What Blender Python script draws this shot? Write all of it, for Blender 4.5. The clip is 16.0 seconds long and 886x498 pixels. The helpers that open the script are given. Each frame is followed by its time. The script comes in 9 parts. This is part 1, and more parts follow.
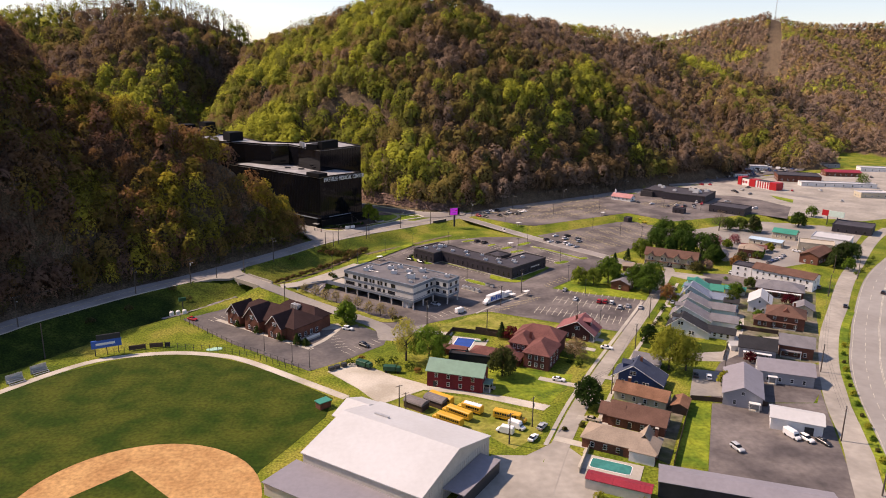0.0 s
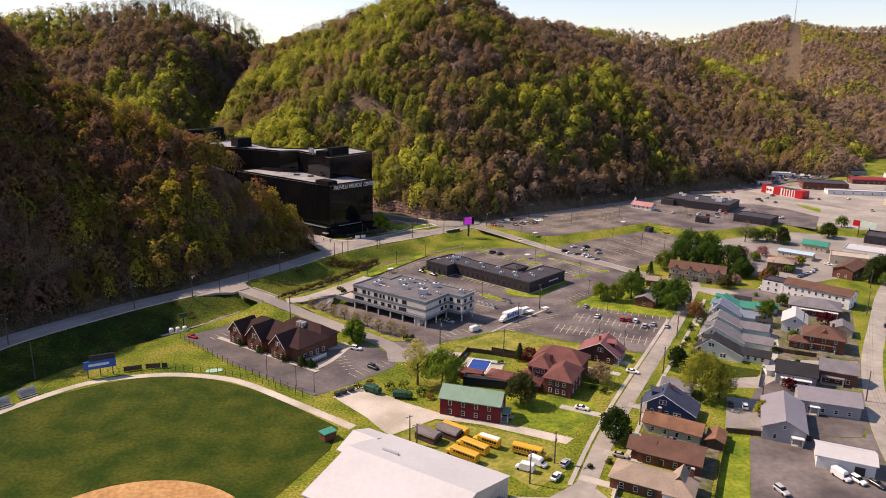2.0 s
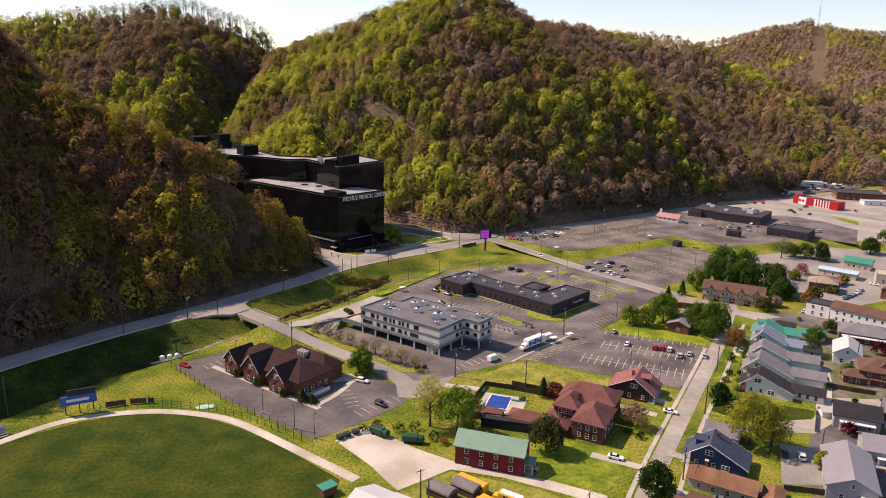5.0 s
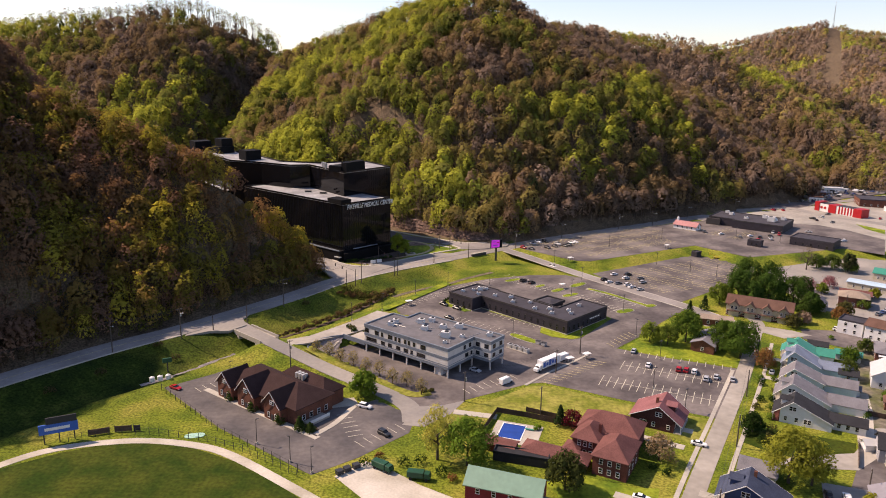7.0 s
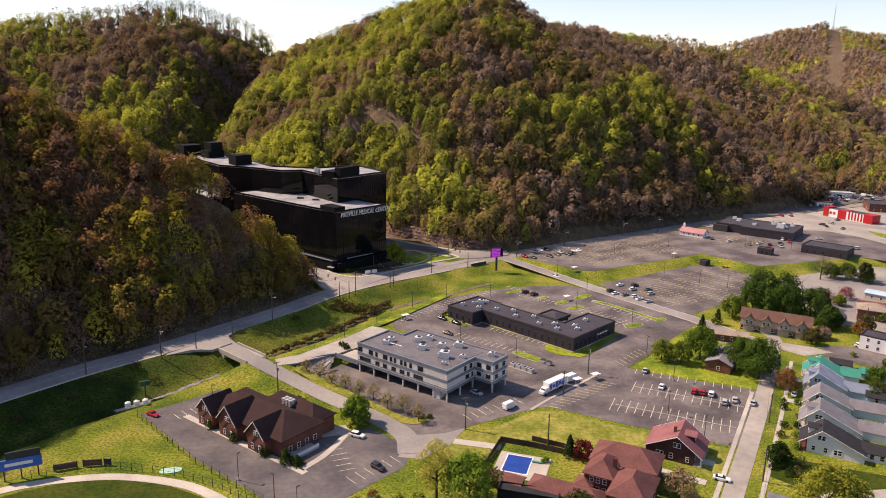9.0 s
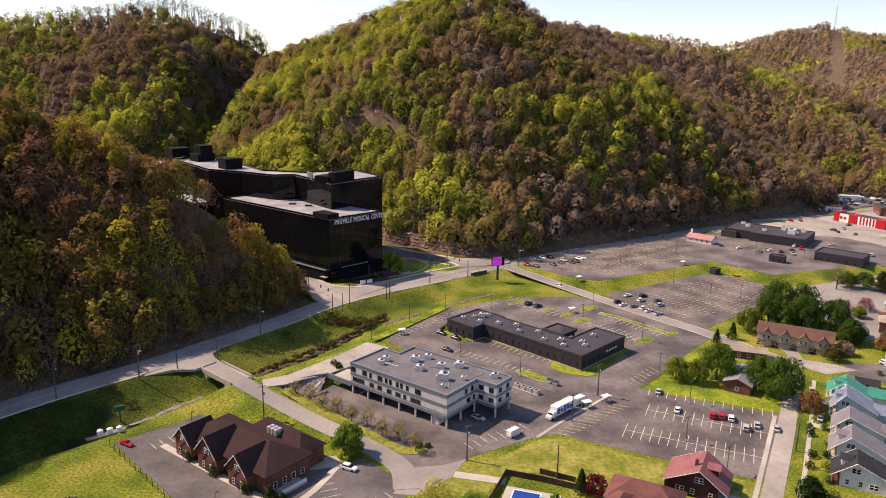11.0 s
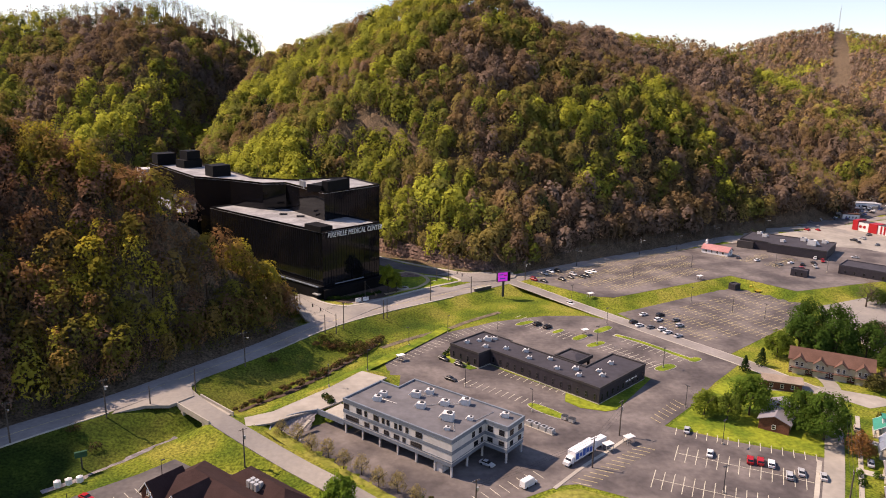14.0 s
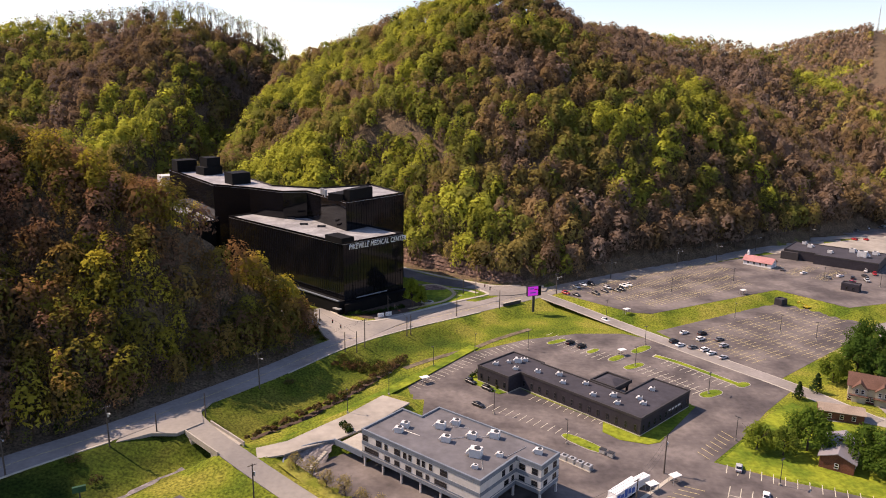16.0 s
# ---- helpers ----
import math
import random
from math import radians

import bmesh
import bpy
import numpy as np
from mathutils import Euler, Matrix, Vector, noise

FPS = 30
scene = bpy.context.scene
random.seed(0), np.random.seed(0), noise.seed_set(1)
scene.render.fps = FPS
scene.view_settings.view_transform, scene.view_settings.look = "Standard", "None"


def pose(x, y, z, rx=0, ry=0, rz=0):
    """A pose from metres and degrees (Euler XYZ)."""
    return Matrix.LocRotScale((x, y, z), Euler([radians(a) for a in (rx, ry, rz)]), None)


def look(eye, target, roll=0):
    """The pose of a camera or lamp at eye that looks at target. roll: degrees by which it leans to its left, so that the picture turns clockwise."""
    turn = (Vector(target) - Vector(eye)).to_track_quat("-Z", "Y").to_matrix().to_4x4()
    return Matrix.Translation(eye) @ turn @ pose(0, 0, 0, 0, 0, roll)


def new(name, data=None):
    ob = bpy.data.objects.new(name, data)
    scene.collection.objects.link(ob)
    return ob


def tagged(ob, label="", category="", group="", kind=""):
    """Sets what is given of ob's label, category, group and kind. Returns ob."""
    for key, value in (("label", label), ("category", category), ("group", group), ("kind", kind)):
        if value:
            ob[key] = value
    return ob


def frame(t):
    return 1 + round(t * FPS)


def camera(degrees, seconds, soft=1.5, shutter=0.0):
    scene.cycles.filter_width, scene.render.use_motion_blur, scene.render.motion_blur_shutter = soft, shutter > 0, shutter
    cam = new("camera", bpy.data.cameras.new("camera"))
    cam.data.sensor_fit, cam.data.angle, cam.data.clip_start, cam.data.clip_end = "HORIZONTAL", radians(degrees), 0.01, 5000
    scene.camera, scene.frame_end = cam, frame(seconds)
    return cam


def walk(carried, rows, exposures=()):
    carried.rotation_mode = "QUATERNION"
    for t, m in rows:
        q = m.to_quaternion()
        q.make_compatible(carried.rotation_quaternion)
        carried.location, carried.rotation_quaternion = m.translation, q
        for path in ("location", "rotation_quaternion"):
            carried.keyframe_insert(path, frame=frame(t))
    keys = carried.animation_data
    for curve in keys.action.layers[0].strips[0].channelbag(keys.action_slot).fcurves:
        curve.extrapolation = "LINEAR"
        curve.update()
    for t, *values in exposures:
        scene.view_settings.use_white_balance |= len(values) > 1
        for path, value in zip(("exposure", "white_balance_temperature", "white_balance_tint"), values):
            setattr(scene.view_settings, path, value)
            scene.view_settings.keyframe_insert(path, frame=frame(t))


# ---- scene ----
cam = camera(63.6, 16.0, soft=1.0)

PATH = [
    (0, (0.954, 0.344, 108.081), (1.063, 2.277, 107.578), 0.9),
    (0.5, (0.946, 4.829, 108.114), (1.058, 6.762, 107.612), 0.9),
    (1, (0.988, 9.372, 108.138), (1.101, 11.305, 107.639), 1.0),
    (1.5, (1.011, 13.895, 108.163), (1.104, 15.83, 107.667), 0.9),
    (2, (1.142, 18.403, 108.17), (1.216, 20.34, 107.676), 0.9),
    (2.5, (1.341, 22.855, 108.18), (1.415, 24.793, 107.689), 0.9),
    (3, (1.367, 27.377, 108.16), (1.443, 29.315, 107.67), 0.9),
    (3.5, (1.416, 31.904, 108.151), (1.49, 33.842, 107.664), 0.9),
    (4, (1.411, 36.444, 108.162), (1.474, 38.383, 107.676), 0.9),
    (6.5, (1.405, 59.242, 108.113), (1.415, 61.184, 107.635), 0.9),
    (7, (1.43, 63.957, 108.11), (1.441, 65.899, 107.633), 0.9),
    (7.5, (1.389, 68.682, 108.064), (1.402, 70.624, 107.588), 0.8),
    (8, (1.257, 73.325, 107.956), (1.273, 75.268, 107.482), 0.9),
    (8.5, (1.05, 78.016, 107.893), (1.067, 79.959, 107.419), 0.9),
    (9, (0.913, 82.714, 107.848), (0.932, 84.657, 107.376), 0.9),
    (11.5, (0.5, 105.872, 107.467), (0.527, 107.816, 106.998), 0.9),
    (12, (0.28, 110.254, 107.479), (0.31, 112.198, 107.011), 0.9),
    (12.5, (0.027, 114.581, 107.577), (0.059, 116.525, 107.11), 0.9),
    (13, (-0.297, 119.034, 107.725), (-0.262, 120.978, 107.259), 0.9),
    (13.5, (-0.671, 123.612, 107.818), (-0.633, 125.557, 107.351), 1.0),
    (14, (-1.053, 128.255, 107.815), (-1.022, 130.199, 107.349), 1.0),
    (14.5, (-1.268, 133.009, 107.828), (-1.263, 134.954, 107.362), 0.9),
    (15, (-1.357, 137.736, 107.887), (-1.374, 139.681, 107.421), 0.8),
    (15.5, (-1.382, 142.238, 107.951), (-1.418, 144.183, 107.486), 0.8),
    (16, (-1.295, 146.561, 107.958), (-1.337, 148.507, 107.499), 0.7),
]
walk(cam, [(t, look(e, g, r)) for t, e, g, r in PATH], [(0.0, 0.30, 7200, 27), (16.0, 0.50, 7200, 27)])

# ---- light ----
SUN_AZ = math.atan2(0.34, -0.94)          # the sun stands over the left-hand hills
SUN_EL = radians(47)
world = bpy.data.worlds.new("sky")
scene.world = world
world.use_nodes = True
wn = world.node_tree.nodes
sky = wn.new("ShaderNodeTexSky")
sky.sky_type = "NISHITA"
sky.sun_disc = False
sky.sun_elevation = SUN_EL
sky.sun_rotation = math.pi / 2 - SUN_AZ
sky.air_density, sky.dust_density, sky.ozone_density = 1.0, 0.4, 3.0
wn["Background"].inputs["Strength"].default_value = 0.142
world.node_tree.links.new(sky.outputs[0], wn["Background"].inputs["Color"])
sun = new("sun", bpy.data.lights.new("sun", "SUN"))
sun.data.energy, sun.data.angle, sun.data.color = 5.0, radians(0.6), (1.0, 0.89, 0.72)
SUN_DIR = Vector((math.cos(SUN_AZ) * math.cos(SUN_EL), math.sin(SUN_AZ) * math.cos(SUN_EL), math.sin(SUN_EL)))
sun.matrix_world = look(SUN_DIR * 900, (0, 0, 0))


# ---- materials ----
def M(name, col, rough=0.8, var=0.18, fine=1.5, coarse=0.08, bump=0.15, metal=0.0, col2=None, streak=None, tint=0.0, spec=0.3):
    """A surface with two scales of mottling and a fine relief."""
    m = bpy.data.materials.new(name)
    m.use_nodes = True
    nt = m.node_tree
    N, L = nt.nodes, nt.links
    b = N["Principled BSDF"]
    b.inputs["Roughness"].default_value, b.inputs["Metallic"].default_value = rough, metal
    b.inputs["Specular IOR Level"].default_value = spec
    geo = N.new("ShaderNodeNewGeometry")
    src = geo.outputs["Position"]
    if streak:
        mp = N.new("ShaderNodeMapping")
        mp.inputs["Scale"].default_value = streak
        L.new(src, mp.inputs[0])
        src = mp.outputs[0]
    n1, n2 = N.new("ShaderNodeTexNoise"), N.new("ShaderNodeTexNoise")
    n1.inputs["Scale"].default_value, n1.inputs["Detail"].default_value = fine, 5
    n2.inputs["Scale"].default_value, n2.inputs["Detail"].default_value = coarse, 4
    L.new(src, n1.inputs["Vector"]), L.new(geo.outputs["Position"], n2.inputs["Vector"])
    c2 = col2 or tuple(c * (1 - 1.6 * var) for c in col)
    r = N.new("ShaderNodeValToRGB")
    r.color_ramp.elements[0].position, r.color_ramp.elements[1].position = 0.36, 0.66
    r.color_ramp.elements[0].color, r.color_ramp.elements[1].color = (*c2, 1), (*col, 1)
    L.new(n2.outputs[0], r.inputs[0])
    mx = N.new("ShaderNodeMix")
    mx.data_type, mx.blend_type = "RGBA", "MULTIPLY"
    mx.inputs[0].default_value = 1.0
    g = N.new("ShaderNodeMapRange")
    g.inputs["From Min"].default_value, g.inputs["From Max"].default_value = 0.25, 0.75
    g.inputs["To Min"].default_value, g.inputs["To Max"].default_value = 1 - var * 1.5, 1 + var
    L.new(n1.outputs[0], g.inputs[0]), L.new(r.outputs[0], mx.inputs[6]), L.new(g.outputs[0], mx.inputs[7])
    out = mx.outputs[2]
    if tint:
        oi = N.new("ShaderNodeObjectInfo")
        hs = N.new("ShaderNodeHueSaturation")
        mr = N.new("ShaderNodeMapRange")
        mr.inputs["To Min"].default_value, mr.inputs["To Max"].default_value = 1 - tint, 1 + tint
        L.new(oi.outputs["Random"], mr.inputs[0]), L.new(mr.outputs[0], hs.inputs["Value"]), L.new(out, hs.inputs["Color"])
        out = hs.outputs[0]
    L.new(out, b.inputs["Base Color"])
    if bump:
        bp = N.new("ShaderNodeBump")
        bp.inputs["Strength"].default_value, bp.inputs["Distance"].default_value = bump, 0.05
        L.new(n1.outputs[0], bp.inputs["Height"]), L.new(bp.outputs[0], b.inputs["Normal"])
    return m


def leaf_material(name, rough=0.65, vary=0.18, soft=0.0):
    """Foliage: the colour of each tree comes with its mesh, mottled leaf by leaf."""
    m = bpy.data.materials.new(name)
    m.use_nodes = True
    N, L = m.node_tree.nodes, m.node_tree.links
    b = N["Principled BSDF"]
    b.inputs["Roughness"].default_value = rough
    b.inputs["Specular IOR Level"].default_value = 0.15
    at = N.new("ShaderNodeAttribute")
    at.attribute_name = "leaf"
    geo = N.new("ShaderNodeNewGeometry")
    hs = N.new("ShaderNodeHueSaturation")
    mr = N.new("ShaderNodeMapRange")
    mr.inputs["To Min"].default_value, mr.inputs["To Max"].default_value = 1 - vary, 1 + vary
    L.new(geo.outputs["Random Per Island"], mr.inputs[0]), L.new(mr.outputs[0], hs.inputs["Value"])
    L.new(at.outputs["Color"], hs.inputs["Color"]), L.new(hs.outputs[0], b.inputs["Base Color"])
    tr = N.new("ShaderNodeBsdfTranslucent")
    ad = N.new("ShaderNodeMixShader")
    ad.inputs[0].default_value = 0.5 if soft > 0.6 else 0.45
    if soft:                                   # far leaves take most of their slant from the crown that they belong to
        b.inputs["Specular IOR Level"].default_value = 0.0
        cr = N.new("ShaderNodeAttribute")
        cr.attribute_name = "crown"
        mn = N.new("ShaderNodeMix")
        mn.data_type = "VECTOR"
        mn.inputs[0].default_value = soft
        nz = N.new("ShaderNodeVectorMath")
        nz.operation = "NORMALIZE"
        L.new(geo.outputs["Normal"], mn.inputs[4]), L.new(cr.outputs["Vector"], mn.inputs[5]), L.new(mn.outputs[1], nz.inputs[0])
        L.new(nz.outputs[0], b.inputs["Normal"]), L.new(nz.outputs[0], tr.inputs["Normal"])
    L.new(hs.outputs[0], tr.inputs["Color"]), L.new(b.outputs[0], ad.inputs[1]), L.new(tr.outputs[0], ad.inputs[2])
    L.new(ad.outputs[0], N["Material Output"].inputs["Surface"])
    return m


def ground_material():
    """Grass on the valley floor, leaf litter under the woods."""
    m = bpy.data.materials.new("ground")
    m.use_nodes = True
    N, L = m.node_tree.nodes, m.node_tree.links
    b = N["Principled BSDF"]
    b.inputs["Roughness"].default_value = 0.95
    b.inputs["Specular IOR Level"].default_value = 0.1
    geo = N.new("ShaderNodeNewGeometry")
    at = N.new("ShaderNodeAttribute")
    at.attribute_name = "wood"

    def noise_ramp(scale, cols, detail=5):
        n = N.new("ShaderNodeTexNoise")
        n.inputs["Scale"].default_value, n.inputs["Detail"].default_value = scale, detail
        L.new(geo.outputs["Position"], n.inputs["Vector"])
        r = N.new("ShaderNodeValToRGB")
        while len(r.color_ramp.elements) < len(cols):
            r.color_ramp.elements.new(0.5)
        for e, (p, c) in zip(r.color_ramp.elements, cols):
            e.position, e.color = p, (*c, 1)
        L.new(n.outputs[0], r.inputs[0])
        return r.outputs[0], n

    grass, _ = noise_ramp(0.055, [(0.34, (0.075, 0.118, 0.012)), (0.5, (0.17, 0.20, 0.02)), (0.64, (0.27, 0.25, 0.042))])
    fine, fn = noise_ramp(1.3, [(0.34, (0.4, 0.42, 0.4)), (0.68, (1.25, 1.25, 1.25))])
    litter, _ = noise_ramp(0.2, [(0.3, (0.10, 0.07, 0.045)), (0.6, (0.17, 0.12, 0.078)), (0.8, (0.11, 0.105, 0.045))])
    # long grass: a deeper green, with the bank's shade put into these dark values
    lush_shade, _ = noise_ramp(0.12, [(0.3, (0.012, 0.026, 0.004)), (0.55, (0.030, 0.052, 0.006)), (0.75, (0.072, 0.088, 0.014))])
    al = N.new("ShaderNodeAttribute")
    al.attribute_name = "lush_shade"
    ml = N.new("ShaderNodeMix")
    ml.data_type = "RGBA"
    L.new(al.outputs["Fac"], ml.inputs[0]), L.new(grass, ml.inputs[6]), L.new(lush_shade, ml.inputs[7])
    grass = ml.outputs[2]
    mx = N.new("ShaderNodeMix")
    mx.data_type = "RGBA"
    L.new(at.outputs["Fac"], mx.inputs[0]), L.new(grass, mx.inputs[6]), L.new(litter, mx.inputs[7])
    mu = N.new("ShaderNodeMix")
    mu.data_type, mu.blend_type = "RGBA", "MULTIPLY"
    mu.inputs[0].default_value = 1
    L.new(mx.outputs[2], mu.inputs[6]), L.new(fine, mu.inputs[7]), L.new(mu.outputs[2], b.inputs["Base Color"])
    bp = N.new("ShaderNodeBump")
    bp.inputs["Strength"].default_value, bp.inputs["Distance"].default_value = 0.5, 0.2
    L.new(fn.outputs[0], bp.inputs["Height"]), L.new(bp.outputs[0], b.inputs["Normal"])
    return m


GROUND = ground_material()
LEAF = leaf_material("foliage", 0.65, 0.15, 0.5)
WOODLEAF = leaf_material("woodland_foliage", 0.8, 0.09, 0.72)
ASPHALT = M("worn_asphalt", (0.15, 0.131, 0.122), 0.95, 0.15, 0.6, 0.07, 0.05, col2=(0.075, 0.068, 0.069))
LOT = M("faded_lot_asphalt", (0.185, 0.158, 0.144), 0.95, 0.17, 0.5, 0.065, 0.05, col2=(0.080, 0.068, 0.066))
ROAD = M("grey_road", (0.31, 0.28, 0.24), 0.92, 0.08, 0.8, 0.04, 0.05, col2=(0.20, 0.185, 0.17))
CONCRETE = M("pale_concrete", (0.46, 0.42, 0.345), 0.9, 0.08, 0.9, 0.07, 0.05, col2=(0.34, 0.31, 0.265))
HIGHWAY = M("grey_highway_concrete", (0.30, 0.28, 0.255), 0.92, 0.07, 0.3, 0.03, 0.05, col2=(0.235, 0.215, 0.195))
STREET = M("tan_street_concrete", (0.37, 0.335, 0.285), 0.92, 0.09, 0.4, 0.05, 0.05, col2=(0.26, 0.235, 0.20))
HILLASPHALT = M("worn_road_asphalt", (0.29, 0.262, 0.24), 0.92, 0.1, 0.8, 0.05, 0.05, col2=(0.205, 0.185, 0.165))
ROCK = M("reddish_rock_face", (0.30, 0.19, 0.145), 0.95, 0.5, 0.6, 0.35, 0.6, col2=(0.11, 0.07, 0.055))
EARTH = M("trodden_earth", (0.20, 0.155, 0.10), 0.95, 0.3, 0.9, 0.25, 0.3, col2=(0.10, 0.082, 0.05))
TANPATH = M("tan_path", (0.46, 0.36, 0.22), 0.92, 0.1, 0.8, 0.06, 0.05, col2=(0.36, 0.28, 0.17))
YARD = M("trodden_yard", (0.19, 0.16, 0.12), 0.95, 0.35, 0.5, 0.12, 0.2, col2=(0.09, 0.10, 0.03))
GRAVEL = M("pale_gravel", (0.55, 0.50, 0.42), 0.97, 0.1, 1.5, 0.08, 0.1, col2=(0.37, 0.33, 0.26))
MARK = M("worn_white_paint", (0.640, 0.592, 0.464), 0.8, 0.2, 2.5, 0.5, 0)
MARKY = M("worn_yellow_paint", (0.60, 0.50, 0.24), 0.8, 0.25, 2.5, 0.5, 0)
TURF = M("outfield_grass", (0.062, 0.075, 0.009), 0.95, 0.3, 0.9, 0.09, 0.15, col2=(0.021, 0.044, 0.004), spec=0.1)
LAWN = M("lawn_grass", (0.25, 0.285, 0.026), 0.95, 0.3, 0.7, 0.11, 0.15, col2=(0.09, 0.145, 0.014), spec=0.1)
DRY = M("dry_grass", (0.29, 0.265, 0.06), 0.95, 0.3, 0.7, 0.14, 0.15, col2=(0.15, 0.17, 0.022), spec=0.1)
CLAY = M("infield_clay", (0.50, 0.29, 0.115), 0.95, 0.25, 0.8, 0.12, 0.2, col2=(0.38, 0.20, 0.075))
BRICK = M("red_brick", (0.185, 0.072, 0.046), 0.9, 0.2, 2.5, 0.3, 0.3)
DKBRICK = M("dark_red_brick", (0.15, 0.048, 0.038), 0.9, 0.2, 2.5, 0.3, 0.3)
REDWOOD = M("dark_red_boards", (0.21, 0.022, 0.028), 0.8, 0.15, 1.2, 0.3, 0.2, streak=(1, 1, 6))
MAROON = M("maroon_shingles", (0.185, 0.08, 0.07), 0.95, 0.15, 3.0, 0.25, 0.3, spec=0.1)
BROWNROOF = M("brown_shingles", (0.15, 0.083, 0.062), 0.95, 0.14, 3.0, 0.25, 0.3, spec=0.1)
BANKROOF = M("dark_brown_shingles", (0.052, 0.03, 0.028), 0.95, 0.14, 3.0, 0.3, 0.3, spec=0.1)
RUSTROOF = M("rusty_shingles", (0.25, 0.13, 0.08), 0.95, 0.18, 3.0, 0.35, 0.3, spec=0.1)
TANROOF = M("tan_shingles", (0.33, 0.26, 0.20), 0.95, 0.12, 3.0, 0.3, 0.3, spec=0.1)
GREYROOF = M("grey_shingles", (0.20, 0.19, 0.20), 0.95, 0.12, 3.0, 0.3, 0.3, spec=0.1)
BLUEROOF = M("slate_blue_shingles", (0.062, 0.075, 0.115), 0.95, 0.14, 3.0, 0.3, 0.3, spec=0.1)
BLACKROOF = M("black_shingles", (0.04, 0.04, 0.044), 0.95, 0.14, 3.0, 0.3, 0.3, spec=0.1)
GREENMETAL = M("sage_green_metal", (0.17, 0.29, 0.21), 0.5, 0.06, 1.0, 0.2, 0.1, spec=0.4)
TEALMETAL = M("teal_metal", (0.03, 0.24, 0.17), 0.5, 0.08, 1.0, 0.2, 0.1, spec=0.4)
WHITEMETAL = M("white_metal_roof", (0.51, 0.51, 0.505), 0.6, 0.04, 0.8, 0.06, 0.02, col2=(0.46, 0.455, 0.445))
GREYMETAL = M("pale_grey_metal", (0.25, 0.232, 0.25), 0.5, 0.06, 0.8, 0.15, 0.05)
TANMETAL = M("tan_metal_siding", (0.50, 0.46, 0.40), 0.6, 0.06, 0.8, 0.2, 0.05)
REDMETAL = M("red_metal_roof", (0.30, 0.028, 0.04), 0.5, 0.1, 1.0, 0.2, 0.1)
PALEBLUE = M("pale_blue_siding", (0.42, 0.54, 0.60), 0.7, 0.06, 1.0, 0.2, 0.1, streak=(1, 1, 8))
WHITE = M("white_siding", (0.72, 0.71, 0.69), 0.7, 0.06, 1.0, 0.2, 0.1, streak=(1, 1, 8))
NAVY = M("navy_siding", (0.03, 0.055, 0.145), 0.7, 0.1, 1.0, 0.2, 0.1, streak=(1, 1, 8))
GREYSIDE = M("grey_siding", (0.32, 0.315, 0.33), 0.7, 0.08, 1.0, 0.2, 0.1, streak=(1, 1, 8))
TANSIDE = M("beige_stucco", (0.50, 0.44, 0.33), 0.85, 0.1, 1.0, 0.2, 0.1)
PANEL = M("light_grey_panel", (0.56, 0.54, 0.51), 0.7, 0.06, 0.8, 0.2, 0.05)
BAND = M("blue_grey_band", (0.17, 0.20, 0.235), 0.7, 0.08, 0.8, 0.2, 0.05)
FLATROOF = M("grey_membrane", (0.155, 0.148, 0.155), 0.9, 0.12, 0.5, 0.12, 0.1, col2=(0.115, 0.11, 0.115))
HOSPROOF = M("pale_membrane", (0.36, 0.355, 0.35), 0.85, 0.2, 0.5, 0.12, 0.05, col2=(0.22, 0.215, 0.215))
DARKWALL = M("charcoal_cladding", (0.037, 0.032, 0.04), 0.7, 0.15, 1.0, 0.2, 0.1)
DARKROOF = M("charcoal_membrane", (0.057, 0.053, 0.063), 0.9, 0.14, 0.5, 0.12, 0.1)
BLACKGLASS = M("black_curtain_wall", (0.007, 0.007, 0.009), 0.07, 0.2, 0.2, 0.03, 0.0, spec=0.28)
BLACKPANEL = M("black_spandrel", (0.007, 0.007, 0.008), 0.75, 0.2, 0.2, 0.05, 0.0, spec=0.12)
GLASS = M("dark_window_glass", (0.018, 0.02, 0.024), 0.08, 0.3, 0.3, 0.1, 0.0, spec=0.5)
TRIM = M("white_trim", (0.72, 0.71, 0.68), 0.6, 0.05, 1.5, 0.3, 0.05)
DARKTRIM = M("dark_trim", (0.05, 0.045, 0.045), 0.6, 0.1, 1.5, 0.3, 0.05)
STEEL = M("galvanised_steel", (0.50, 0.50, 0.49), 0.45, 0.1, 2.0, 0.4, 0.05, metal=0.4)
UNITWHITE = M("white_unit_enamel", (0.66, 0.65, 0.63), 0.5, 0.08, 2.0, 0.4, 0.05)
POLEWOOD = M("weathered_pole_wood", (0.115, 0.092, 0.075), 0.9, 0.2, 4.0, 0.5, 0.2, streak=(4, 4, 0.4))
FENCEWOOD = M("dark_fence_boards", (0.10, 0.062, 0.045), 0.9, 0.2, 4.0, 0.3, 0.2)
DKSTEEL = M("dark_painted_steel", (0.04, 0.04, 0.042), 0.5, 0.1, 2.0, 0.4, 0.05)
BARK = M("bark", (0.10, 0.075, 0.055), 0.95, 0.25, 5.0, 0.6, 0.5, streak=(3, 3, 0.5))
BUSYEL = M("school_bus_yellow", (0.66, 0.36, 0.03), 0.4, 0.06, 1.5, 0.3, 0, tint=0.06)
BLUEBOARD = M("blue_painted_board", (0.035, 0.12, 0.42), 0.5, 0.06, 1.5, 0.3, 0)
POOLWATER = M("pool_water", (0.012, 0.05, 0.27), 0.08, 0.1, 0.6, 0.2, 0.06, spec=0.5)
TEALTARP = M("teal_pool_cover", (0.035, 0.22, 0.19), 0.6, 0.15, 1.0, 0.3, 0.2)
PURPLE = M("magenta_sign_face", (0.33, 0.03, 0.42), 0.4, 0.05, 1.0, 0.4, 0)
